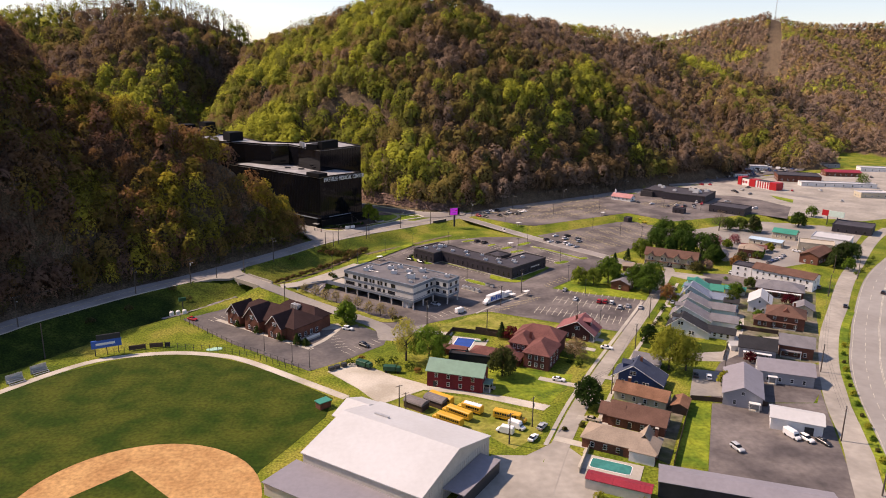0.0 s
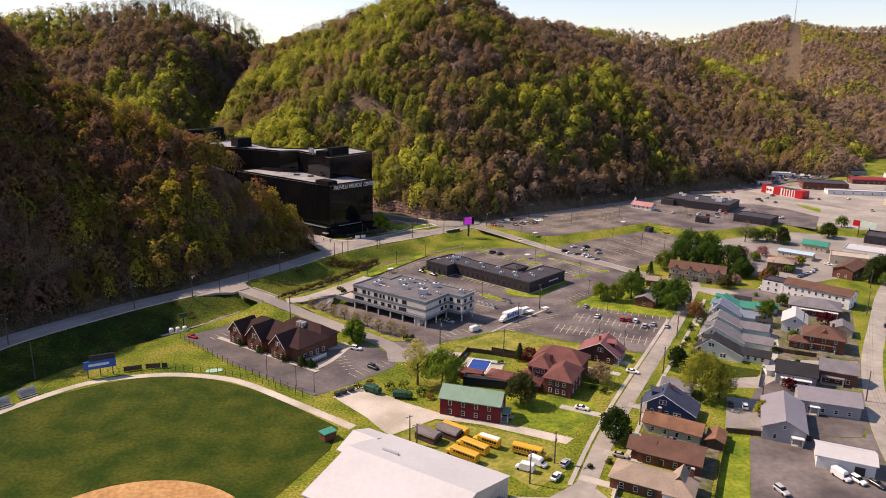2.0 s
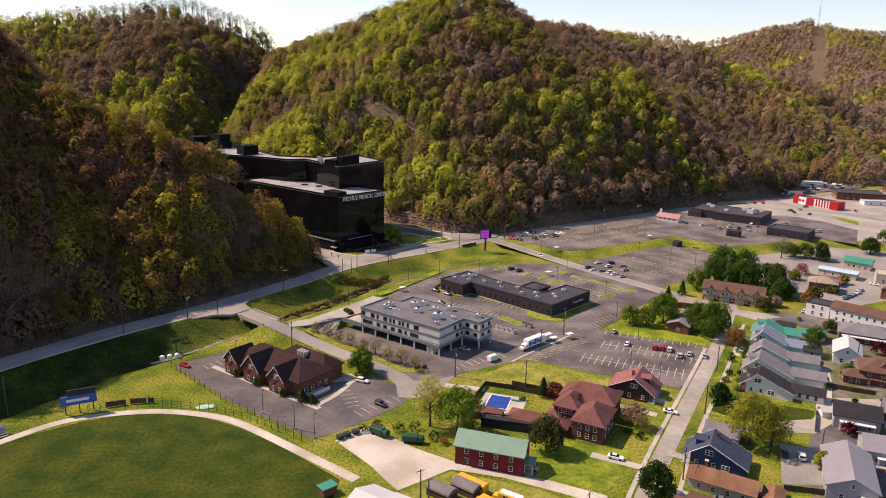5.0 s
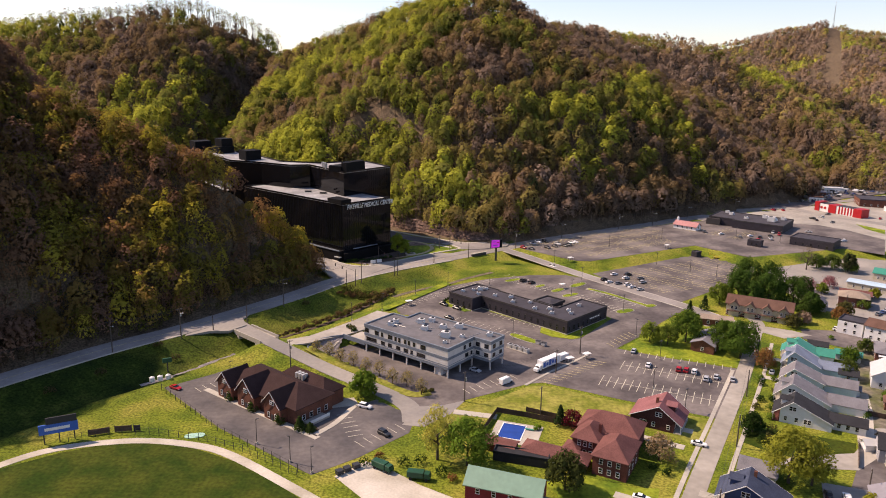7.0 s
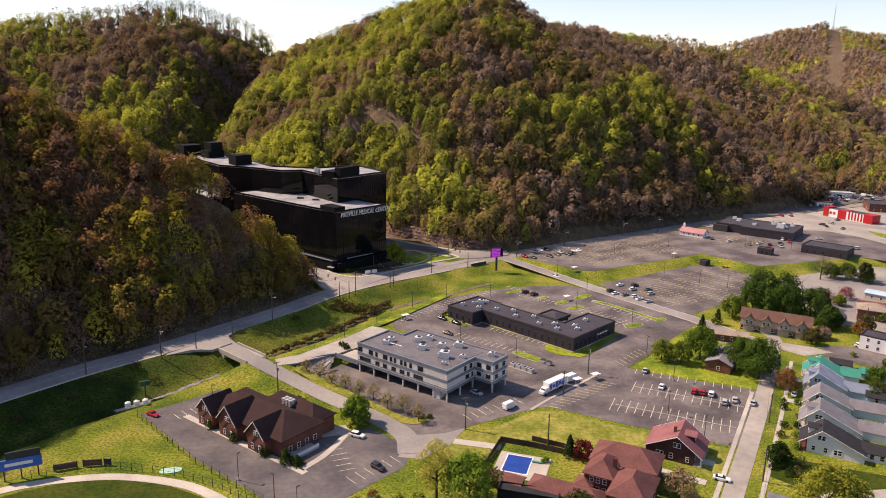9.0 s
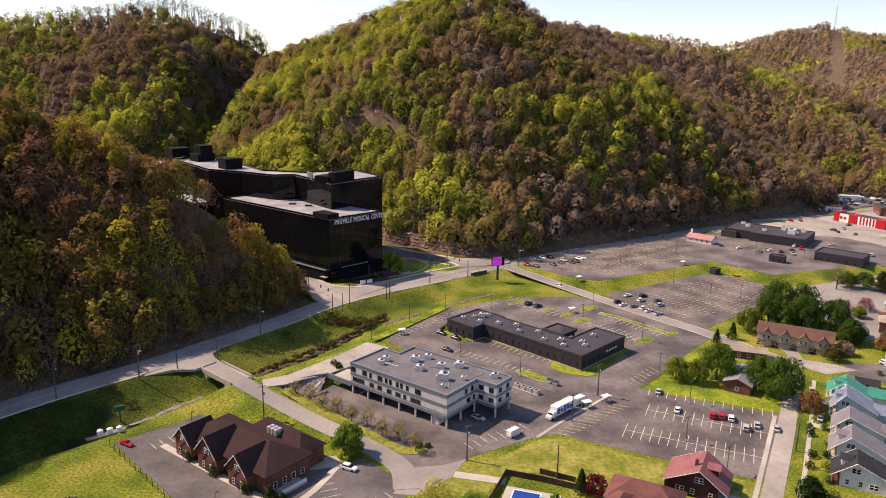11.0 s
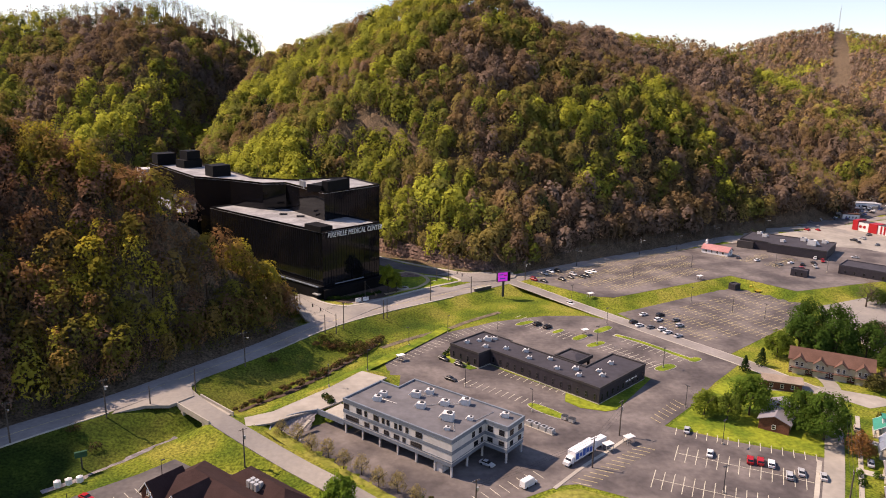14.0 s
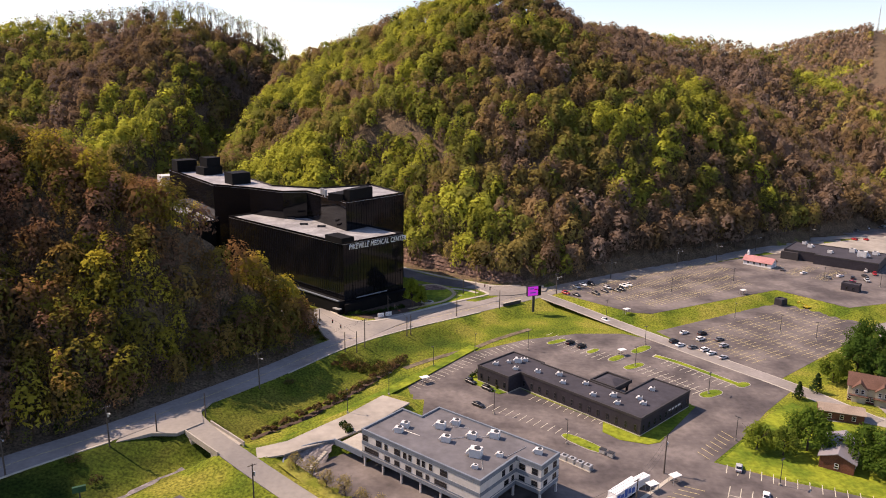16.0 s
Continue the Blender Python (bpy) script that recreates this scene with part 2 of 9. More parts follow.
_pb = PURPLE.node_tree.nodes["Principled BSDF"]
_pb.inputs["Emission Color"].default_value, _pb.inputs["Emission Strength"].default_value = (0.55, 0.03, 0.62, 1), 0.5
RED = M("red_paint", (0.42, 0.018, 0.022), 0.45, 0.08, 1.5, 0.3, 0)
GREENPAINT = M("dark_green_paint", (0.012, 0.07, 0.035), 0.5, 0.1, 1.5, 0.3, 0)
TYRE = M("tyre_rubber", (0.018, 0.018, 0.018), 0.9, 0.1, 2, 0.5, 0)
STONE = M("grey_rubble", (0.28, 0.25, 0.24), 0.95, 0.25, 1.2, 0.3, 0.5)
SHRUBSOIL = M("mulch", (0.09, 0.06, 0.045), 0.95, 0.2, 2.0, 0.4, 0.3)


# ---- mesh helpers ----
def link(name, bm, mats, parent=None, label=""):
    me = bpy.data.meshes.new(name)
    bmesh.ops.recalc_face_normals(bm, faces=bm.faces)
    bm.to_mesh(me)
    bm.free()
    for m in (mats if isinstance(mats, (list, tuple)) else [mats]):
        me.materials.append(m)
    ob = new(name, me)
    ob.parent = parent
    if label:
        ob["label"] = label
    return ob


def part(name, bm, material, parent, label=""):
    return link(name, bm, material, parent, label)


def shared(name, me, parent, m, label=""):
    """One more object on a mesh that several alike pieces share."""
    ob = new(name, me)
    ob.parent = parent
    ob.matrix_local = m
    if label:
        ob["label"] = label
    return ob


def thing(name, label, category, x, y, z=0.0, ang=0.0, group="", kind=""):
    ob = new(name)
    ob.empty_display_size = 0.5
    ob.matrix_world = pose(x, y, z, 0, 0, ang)
    return tagged(ob, label, category, group, kind)


def BM():
    return bmesh.new()


def box(bm, x0, y0, z0, x1, y1, z1, mi=0):
    v = [bm.verts.new(p) for p in ((x0, y0, z0), (x1, y0, z0), (x1, y1, z0), (x0, y1, z0), (x0, y0, z1), (x1, y0, z1), (x1, y1, z1), (x0, y1, z1))]
    for f in ((3, 2, 1, 0), (4, 5, 6, 7), (0, 1, 5, 4), (1, 2, 6, 5), (2, 3, 7, 6), (3, 0, 4, 7)):
        bm.faces.new([v[i] for i in f]).material_index = mi
    return bm


def prism(bm, pts, z0, z1, mi=0):
    a = [bm.verts.new((x, y, z0)) for x, y in pts]
    b = [bm.verts.new((x, y, z1)) for x, y in pts]
    n = len(pts)
    bm.faces.new(a[::-1]).material_index = mi
    bm.faces.new(b).material_index = mi
    for i in range(n):
        bm.faces.new((a[i], a[(i + 1) % n], b[(i + 1) % n], b[i])).material_index = mi
    return bm


def cone(bm, x, y, z0, z1, r0, r1, n=8, mi=0):
    a = [bm.verts.new((x + r0 * math.cos(i * math.tau / n), y + r0 * math.sin(i * math.tau / n), z0)) for i in range(n)]
    b = [bm.verts.new((x + r1 * math.cos(i * math.tau / n), y + r1 * math.sin(i * math.tau / n), z1)) for i in range(n)]
    bm.faces.new(a[::-1]).material_index = mi
    bm.faces.new(b).material_index = mi
    for i in range(n):
        bm.faces.new((a[i], a[(i + 1) % n], b[(i + 1) % n], b[i])).material_index = mi
    return bm


def rod(bm, p, q, r0, r1=None, n=6, mi=0):
    p, q = Vector(p), Vector(q)
    d = (q - p).normalized()
    s = d.orthogonal().normalized()
    t = d.cross(s)
    r1 = r0 if r1 is None else r1
    rings = [[bm.verts.new(c + r * (math.cos(i * math.tau / n) * s + math.sin(i * math.tau / n) * t)) for i in range(n)] for c, r in ((p, r0), (q, r1))]
    bm.faces.new(rings[0][::-1]).material_index = mi
    bm.faces.new(rings[1]).material_index = mi
    for i in range(n):
        bm.faces.new((rings[0][i], rings[0][(i + 1) % n], rings[1][(i + 1) % n], rings[1][i])).material_index = mi
    return bm


def quad(bm, a, b, c, d, mi=0):
    f = bm.faces.new([bm.verts.new(p) for p in (a, b, c, d)])
    f.material_index = mi
    return f


# ---- the lie of the land ----
def seg_dist(X, Y, pts):
    """Distance to a polyline, with the height interpolated along it and the side (left positive)."""
    best = np.full(np.shape(X), 1e9)
    hz, side = np.zeros(np.shape(X)), np.zeros(np.shape(X))
    for (x0, y0, z0), (x1, y1, z1) in zip(pts, pts[1:]):
        dx, dy = x1 - x0, y1 - y0
        s = np.clip(((X - x0) * dx + (Y - y0) * dy) / (dx * dx + dy * dy), 0, 1)
        px, py = x0 + s * dx, y0 + s * dy
        d = np.hypot(X - px, Y - py)
        k = d < best
        best = np.where(k, d, best)
        hz = np.where(k, z0 + s * (z1 - z0), hz)
        side = np.where(k, (dx * (Y - y0) - dy * (X - x0)), side)
    return best, hz, side


HILLROAD = [(-230, 170, 5.6), (-165, 255, 5.6), (-150, 281, 5.5), (-124, 316, 5.3), (-105, 337, 5.0), (-86, 362, 4.7), (-67, 389, 4.3), (-50, 417, 3.8),
            (-30, 439, 3.5), (6, 468.5, 3.2), (36, 493.5, 2.9), (62, 514, 2.7), (100, 541, 2.6), (150, 574, 2.5), (200, 608, 2.4), (300, 664, 2.4), (430, 730, 2.4)]
BRIDGEROAD = [(-86, 352, 4.6), (-75, 339.5, 4.3), (-64, 329.5, 3.9), (-54, 321, 3.2), (-38, 309, 1.4), (-18, 294, 0.2), (-8, 283, 0.0), (-6, 272, 0.0)]
DITCH = [(-165, 215, -1.0), (-142, 243, -1.0), (-136, 252, -1.0), (-114, 288, -1.2), (-95.6, 307, -1.3), (-77, 333, -1.5), (-69, 343, -1.5), (-51, 362, -1.4), (-36, 385, -1.2), (-24, 408, -0.6), (-10, 422, -0.3)]
TERRACE = [(-48, 335.5, 3.3), (-36, 352, 3.2), (-23, 368, 3.0)]
CAMPUS = [(-66, 452), (-42, 446), (-18, 460), (14, 484), (40, 500), (44, 510), (30, 513), (12, 519), (-8, 532), (-26, 545), (-38, 556), (-70, 590), (-120, 560)]
ROCKBASE = [(-70, 590, 3.4), (-38, 555.5, 3.4), (-24, 543, 3.4), (-6, 530.5, 3.4), (10, 519.5, 3.4), (26, 511.5, 3.3), (40, 513, 3.0)]
UPPER = [(46, 497), (80, 465.5), (90, 465), (166, 509), (189, 479), (262, 506), (330, 482), (540, 560), (560, 800), (300, 680), (180, 604), (90, 548), (60, 520)]


def inside(X, Y, poly):
    r = np.zeros(np.shape(X), bool)
    n = len(poly)
    for i in range(n):
        (x0, y0), (x1, y1) = poly[i], poly[(i + 1) % n]
        c = (y0 > Y) != (y1 > Y)
        r ^= c & (X < (x1 - x0) * (Y - y0) / ((y1 - y0) or 1e-9) + x0)
    return r


def ridge(X, Y, pts, slope, rnd=25.0):
    d, z, _ = seg_dist(X, Y, pts)
    return z - slope * (np.sqrt(d * d + rnd * rnd) - rnd)


def value_noise(X, Y, scale, seed):
    x, y = X / scale + seed * 17.3, Y / scale - seed * 9.1
    xi, yi = np.floor(x), np.floor(y)
    fx, fy = x - xi, y - yi
    fx, fy = fx * fx * (3 - 2 * fx), fy * fy * (3 - 2 * fy)

    def hsh(a, b):
        v = np.sin(a * 127.1 + b * 311.7 + seed * 74.7) * 43758.5453
        return v - np.floor(v)
    return (hsh(xi, yi) * (1 - fx) + hsh(xi + 1, yi) * fx) * (1 - fy) + (hsh(xi, yi + 1) * (1 - fx) + hsh(xi + 1, yi + 1) * fx) * fy


HOLLOW = [(-185, 600, 6), (-198, 650, 10), (-207, 720, 18), (-214, 800, 36), (-210, 880, 72), (-200, 960, 112), (-200, 1040, 130), (-205, 1100, 132)]


def hollow_rim(Y):
    """The nose of the long ridge, east of which it drops into the shaded hollow."""
    return np.interp(Y, (610, 664, 740, 814, 890, 965), (-272, -262, -256, -254, -266, -300))


def hills(X, Y):
    h = ridge(X, Y, [(-600, 400, 175), (-300, 405, 110), (-200, 410, 87), (-174, 409, 79), (-150, 407, 70), (-131, 405, 60), (-120, 404, 54), (-108, 403, 46), (-92, 403, 37), (-82, 408, 27), (-82, 424, 15), (-80, 436, 7)], 0.85, 8)
    # unseen ridge left of the view, added to cast shade on road and bank
    h = np.maximum(h, ridge(X, Y, [(-310, 420, 198), (-296, 345, 192), (-290, 250, 166), (-300, 150, 166), (-340, 0, 168), (-400, -200, 172)], 1.12, 8))
    far = [
        ridge(X, Y, [(-1100, 850, 194), (-620, 930, 145), (-500, 930, 149), (-420, 930, 155), (-330, 940, 169)], 0.58),
        ridge(X, Y, [(-330, 940, 169), (-290, 985, 162), (-245, 1000, 148), (-205, 1010, 128)], np.where(X > -330, 1.25, 0.8)),
        ridge(X, Y, [(-420, 930, 130), (-400, 780, 80), (-345, 660, 52), (-300, 610, 30)], np.where(X > hollow_rim(Y), 1.4, 0.6)),
        ridge(X, Y, [(-300, 965, 156), (-266, 890, 116), (-254, 814, 92), (-256, 740, 72), (-262, 664, 52), (-272, 610, 30)], np.where(X > hollow_rim(Y), 1.4, 0.5), 6.0),
        ridge(X, Y, [(-150, 1010, 118), (-172, 820, 78), (-174, 730, 54), (-168, 660, 40), (-140, 610, 14)], np.where(X < -170, 1.1, 0.7), 8.0),
        ridge(X, Y, [(-190, 1250, 150), (-60, 1150, 148), (-20, 900, 150)], 0.55),
        ridge(X, Y, [(-110, 900, 143), (-20, 850, 171), (35, 815, 182), (62, 817, 176), (101, 840, 158), (125, 868, 152), (150, 905, 148), (204, 1010, 153), (278, 1060, 155), (320, 1060, 144), (394, 1060, 132), (452, 1060, 115), (506, 1060, 102), (559, 1060, 84), (618, 1060, 51), (680, 1060, 20)], 0.62),
        ridge(X, Y, [(62, 815, 166), (84, 720, 112), (102, 640, 70), (108, 575, 16)], 0.66),
        ridge(X, Y, [(-60, 860, 140), (-70, 740, 80), (-55, 640, 50), (-20, 560, 8)], 0.80),
        ridge(X, Y, [(125, 850, 122), (175, 740, 76), (200, 668, 32), (206, 630, 6)], 0.75),
        ridge(X, Y, [(250, 1000, 120), (275, 850, 80), (300, 740, 34), (308, 690, 6)], 0.70),
        ridge(X, Y, [(420, 1060, 112), (420, 900, 70), (440, 800, 20)], 0.65),
        ridge(X, Y, [(620, 1180, 40), (640, 1000, 25), (650, 880, 5)], 0.6),
        ridge(X, Y, [(300, 1950, 160), (600, 1930, 166), (698, 1900, 181), (779, 1900, 204), (859, 1900, 228), (934, 1900, 238), (998, 1900, 226), (1094, 1900, 214), (1300, 1850, 215), (1700, 1800, 215)], 0.45),
        ridge(X, Y, [(940, 1890, 234), (860, 1500, 130), (760, 1250, 60), (720, 1100, 8)], 0.5),
    ]
    for r in far:
        h = np.maximum(h, r - 6.0 * np.clip(r / 40, 0, 1))
    d, z, _ = seg_dist(X, Y, HOLLOW)
    h = np.minimum(h, z + 1.32 * np.clip(d - 5, 0, None))
    bumps = (value_noise(X, Y, 70, 1) - 0.5) * 16 + (value_noise(X, Y, 28, 2) - 0.5) * 6
    return h + bumps * np.clip(h / 25, 0, 1)


def flats(X, Y):
    """The valley floor with its embankments, ditch and terraces."""
    z = np.zeros(np.shape(X))
    d, e, side = seg_dist(X, Y, HILLROAD)
    z = np.maximum(z, e - np.clip(d - 7.0, 0, None) * 0.42)
    d2, e2, _ = seg_dist(X, Y, BRIDGEROAD)
    z = np.maximum(z, e2 - np.clip(d2 - 5.0, 0, None) * 0.5)
    d3, e3, _ = seg_dist(X, Y, TERRACE)
    z = np.maximum(z, e3 - np.clip(d3 - 6.0, 0, None) * 0.7)
    up = inside(X, Y, UPPER)
    ed = np.full(np.shape(X), 1e9)
    for i in range(len(UPPER)):
        a, b = UPPER[i], UPPER[(i + 1) % len(UPPER)]
        ed = np.minimum(ed, seg_dist(X, Y, [(*a, 0), (*b, 0)])[0])
    z = np.maximum(z, np.where(up, 3.0, 3.0 - ed * 0.42))
    z = np.where(inside(X, Y, CAMPUS), 3.35, z)
    d4, e4, _ = seg_dist(X, Y, DITCH)
    z = np.minimum(z, e4 + np.clip(d4 - 1.6, 0, None) * 0.75)
    # the sunken car park inside the curved retaining wall
    z = np.minimum(z, np.clip((np.hypot(X + 41.0, Y - 328.0) - 6.5) * 0.8, -0.1, 99))
    z = np.minimum(z, np.clip((np.hypot(X + 35.5, Y - 332.5) - 5.0) * 0.9, -0.1, 99))
    road = d < 7.0
    return np.where(road, e, z), d, side


def land(X, Y):
    f, d, side = flats(X, Y)
    h = hills(X, Y)
    hill_side = (side > 0) | (Y > 640)
    h = np.where(hill_side, np.minimum(h, np.where(Y < 480, (d - 7.5) * 0.8 + np.clip(d - 18, 0, None) * 1.3, (d - 7.5) * 1.1) + f), -50)
    h = np.where((side > 0) & (Y < 430) & (X < -95), np.maximum(h, f + (d - 9.0) * 0.38), h)
    rd, _, rs = seg_dist(X, Y, ROCKBASE)
    rock = (rs > 0) & (rd < 60) & (Y > 505) & (X < 44) & ~inside(X, Y, CAMPUS)
    bank = 3.4 + np.where(rd < 6.5, np.clip(rd - 3, 0, None) * 1.9, 6.65 + (rd - 6.5) * 0.8)
    h = np.where(rock, np.minimum(np.maximum(h, 6.0), bank), h)
    h = np.where(inside(X, Y, UPPER) | inside(X, Y, CAMPUS), -50, h)
    foot = (side > 0) & (d > 8.2) & (d < 45) & (Y > 545) & (X < 285) & ~inside(X, Y, UPPER)
    return np.maximum(f, h), foot | (h > f + 0.6) | (hill_side & (d > 8.2) & (h > f - 1.5) & ~inside(X, Y, UPPER) & ~inside(X, Y, CAMPUS))


def land_at(x, y):
    return float(land(np.array([float(x)]), np.array([float(y)]))[0][0])


gx = np.concatenate([np.arange(-1500, -260, 40), np.arange(-260, 330, 4), np.arange(330, 700, 10), np.arange(700, 2001, 40)]).astype(float)
gy = np.concatenate([np.arange(-1500, 120, 90), np.arange(120, 620, 4), np.arange(620, 1200, 9), np.arange(1200, 2301, 30)]).astype(float)
GX, GY = np.meshgrid(gx, gy)
GZ, WOOD = land(GX, GY)


def grid_mesh(name, X, Y, Z, fac, attr):
    ny, nx = X.shape
    me = bpy.data.meshes.new(name)
    me.vertices.add(nx * ny)
    me.vertices.foreach_set("co", np.stack([X, Y, Z], -1).astype(np.float32).ravel())
    i = np.arange(nx * ny).reshape(ny, nx)
    q = np.stack([i[:-1, :-1], i[:-1, 1:], i[1:, 1:], i[1:, :-1]], -1).reshape(-1, 4)
    me.loops.add(q.size)
    me.loops.foreach_set("vertex_index", q.ravel().astype(np.int32))
    me.polygons.add(len(q))
    me.polygons.foreach_set("loop_start", np.arange(0, q.size, 4, dtype=np.int32))
    me.polygons.foreach_set("loop_total", np.full(len(q), 4, np.int32))
    a = me.attributes.new(attr, "FLOAT", "POINT")
    a.data.foreach_set("value", fac.astype(np.float32).ravel())
    me.update(calc_edges=True)
    me.polygons.foreach_set("use_smooth", np.ones(len(q), bool))
    return me


rd, _, rside = seg_dist(GX, GY, HILLROAD)
WOOD = WOOD | ((rside > 0) & (rd > 3) & (rd < 14) & ((GY < 418) | (GY > 513)) & (GY < 690)) & ~inside(GX, GY, CAMPUS)
WOOD = WOOD | (seg_dist(GX, GY, ROCKBASE)[0] < 5.5)
ground = tagged(new("ground", grid_mesh("ground", GX, GY, GZ, WOOD * 1.0, "wood")), "grassy valley floor rising into wooded slopes of leaf litter", "ground", kind="structure")
ground.data.materials.append(GROUND)
# long unmown grass on the banks of the ditch, its green darkened to carry their shade
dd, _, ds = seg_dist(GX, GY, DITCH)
lush_shade = np.clip((34 - dd) / 8, 0, 1) * np.clip((335 - GY) / 30, 0.55, 1) * np.clip((-62 - GX) / 25, 0.55, 1) + np.clip((24 - dd) / 5, 0, 1) * np.clip((dd - 1) / 4, 0, 1) * 0.25
lush_shade = lush_shade * np.where((ds > 0) | (dd < 3), 1.0, 0.12)
la = ground.data.attributes.new("lush_shade", "FLOAT", "POINT")
la.data.foreach_set("value", np.clip(lush_shade, 0, 1).astype(np.float32).ravel())


# ---- woods ----
rng = np.random.default_rng(7)


def quads_object(name, P, cols, mat, crown, attr="leaf"):
    """Many loose four-sided leaves: P is (n, 4, 3), cols is (n, 3)."""
    n = len(P)
    me = bpy.data.meshes.new(name)
    me.vertices.add(n * 4)
    me.vertices.foreach_set("co", P.astype(np.float32).ravel())
    me.loops.add(n * 4)
    me.loops.foreach_set("vertex_index", np.arange(n * 4, dtype=np.int32))
    me.polygons.add(n)
    me.polygons.foreach_set("loop_start", np.arange(0, n * 4, 4, dtype=np.int32))
    me.polygons.foreach_set("loop_total", np.full(n, 4, np.int32))
    a = me.attributes.new(attr, "FLOAT_COLOR", "FACE")
    a.data.foreach_set("color", np.concatenate([cols, np.ones((n, 1))], 1).astype(np.float32).ravel())
    a = me.attributes.new("crown", "FLOAT_VECTOR", "FACE")
    a.data.foreach_set("vector", crown.astype(np.float32).ravel())
    me.update(calc_edges=True)
    me.materials.append(mat)
    return new(name, me)


def leaf_quads(C, R, H, nq, size, cols, flat=0.55, low=-0.55, inner=0.45):
    """Leaf clumps spread through crowns: centres C (n,3), radii R, half heights H."""
    n = len(C)
    u = rng.normal(size=(n, nq, 3))
    u /= np.linalg.norm(u, axis=2, keepdims=True)
    u[..., 2] = np.where(u[..., 2] < low, -u[..., 2], u[..., 2])
    lob = 1 + 0.28 * np.sin(3 * np.arctan2(u[..., 1], u[..., 0]) + rng.uniform(0, 6.3, (n, 1))) * np.cos(2.3 * u[..., 2] + rng.uniform(0, 6.3, (n, 1)))
    rad = rng.uniform(inner, 1.0, (n, nq)) ** 0.6 * lob
    c = C[:, None] + u * rad[..., None] * np.stack([R, R, H], -1)[:, None]
    nrm = u * [1, 1, 0.8] + rng.normal(scale=flat, size=(n, nq, 3)) + [0, 0, 0.35]
    nrm /= np.linalg.norm(nrm, axis=2, keepdims=True)
    t = np.cross(nrm, rng.normal(size=(n, nq, 3)))
    t /= np.linalg.norm(t, axis=2, keepdims=True)
    b = np.cross(nrm, t)
    s = (size[:, None] if np.ndim(size) else size) * rng.uniform(0.55, 1.25, (n, nq))
    k = rng.uniform(0.6, 1.3, (n, nq, 4, 1)) * s[..., None, None]
    P = np.stack([t, b, -t, -b], 2) * k + c[:, :, None]
    P[:, :, 0] += nrm * s[..., None] * 0.3
    col = np.repeat(cols[:, None], nq, 1)
    crown = u * [0.85, 0.85, 0.8] + [0, 0, 0.7]
    return P.reshape(-1, 4, 3), col.reshape(-1, 3), crown.reshape(-1, 3)


def tris_object(name, P, cols, mat, crown, attr="leaf"):
    """Very many loose three-sided leaves and twigs: P is (n, 3, 3), cols is (n, 3)."""
    n = len(P)
    me = bpy.data.meshes.new(name)
    me.vertices.add(n * 3)
    me.vertices.foreach_set("co", P.astype(np.float32).ravel())
    me.loops.add(n * 3)
    me.loops.foreach_set("vertex_index", np.arange(n * 3, dtype=np.int32))
    me.polygons.add(n)
    me.polygons.foreach_set("loop_start", np.arange(0, n * 3, 3, dtype=np.int32))
    me.polygons.foreach_set("loop_total", np.full(n, 3, np.int32))
    a = me.attributes.new(attr, "FLOAT_COLOR", "FACE")
    a.data.foreach_set("color", np.concatenate([cols, np.ones((n, 1))], 1).astype(np.float32).ravel())
    a = me.attributes.new("crown", "FLOAT_VECTOR", "FACE")
    a.data.foreach_set("vector", crown.astype(np.float32).ravel())
    me.update(calc_edges=True)
    me.materials.append(mat)
    return new(name, me)


def leaf_tris(C, R, H, nq, size, cols, flat=0.4, inner=0.45):
    P, c, u = leaf_quads(C, R, H, nq, size * 1.25, cols, flat, inner=inner)
    return P[:, :3], c, u


def upward(P):
    """The crown slant of trunks and limbs: up and a little to the light side."""
    return np.tile((-0.4, -0.3, 0.6), (len(P), 1))


def stems(B, top, r, cols, lean=0.04):
    """Slender three-sided trunks from B (n,3) up to the height top."""
    n = len(B)
    T = B + np.stack([rng.normal(scale=lean, size=n) * top, rng.normal(scale=lean, size=n) * top, top], -1)
    out = []
    for i in range(3):
        a0, a1 = i * 2.094, (i + 1) * 2.094
        o0, o1 = np.array([math.cos(a0), math.sin(a0), 0]), np.array([math.cos(a1), math.sin(a1), 0])
        out.append(np.stack([B + o0 * r[:, None], B + o1 * r[:, None], T], 1))
    return np.concatenate(out), np.tile(cols, (3, 1))


def limbs(B, top, crown_r, nb, cols, w=0.10, low=0.35):
    """Thin tapering limbs fanning out of the upper trunk."""
    n = len(B)
    z0 = top[:, None] * rng.uniform(low, 0.9, (n, nb))
    p = B[:, None] + np.stack([np.zeros((n, nb)), np.zeros((n, nb)), z0], -1)
    a = rng.uniform(0, math.tau, (n, nb))
    ln = crown_r[:, None] * rng.uniform(0.5, 1.1, (n, nb))
    q = p + np.stack([np.cos(a) * ln, np.sin(a) * ln, ln * rng.uniform(0.5, 1.6, (n, nb))], -1)
    side = np.stack([-np.sin(a), np.cos(a), np.zeros_like(a)], -1) * w
    P = np.stack([p - side, p + side, q], 2)
    return P.reshape(-1, 3, 3), np.repeat(cols[:, None], nb, 1).reshape(-1, 3)


# from fresh green through olive to budding and bare
PALETTE = np.array([(0.42, 0.43, 0.062), (0.28, 0.30, 0.052), (0.20, 0.205, 0.05), (0.28, 0.225, 0.072), (0.28, 0.19, 0.092), (0.265, 0.18, 0.115), (0.25, 0.18, 0.135)])
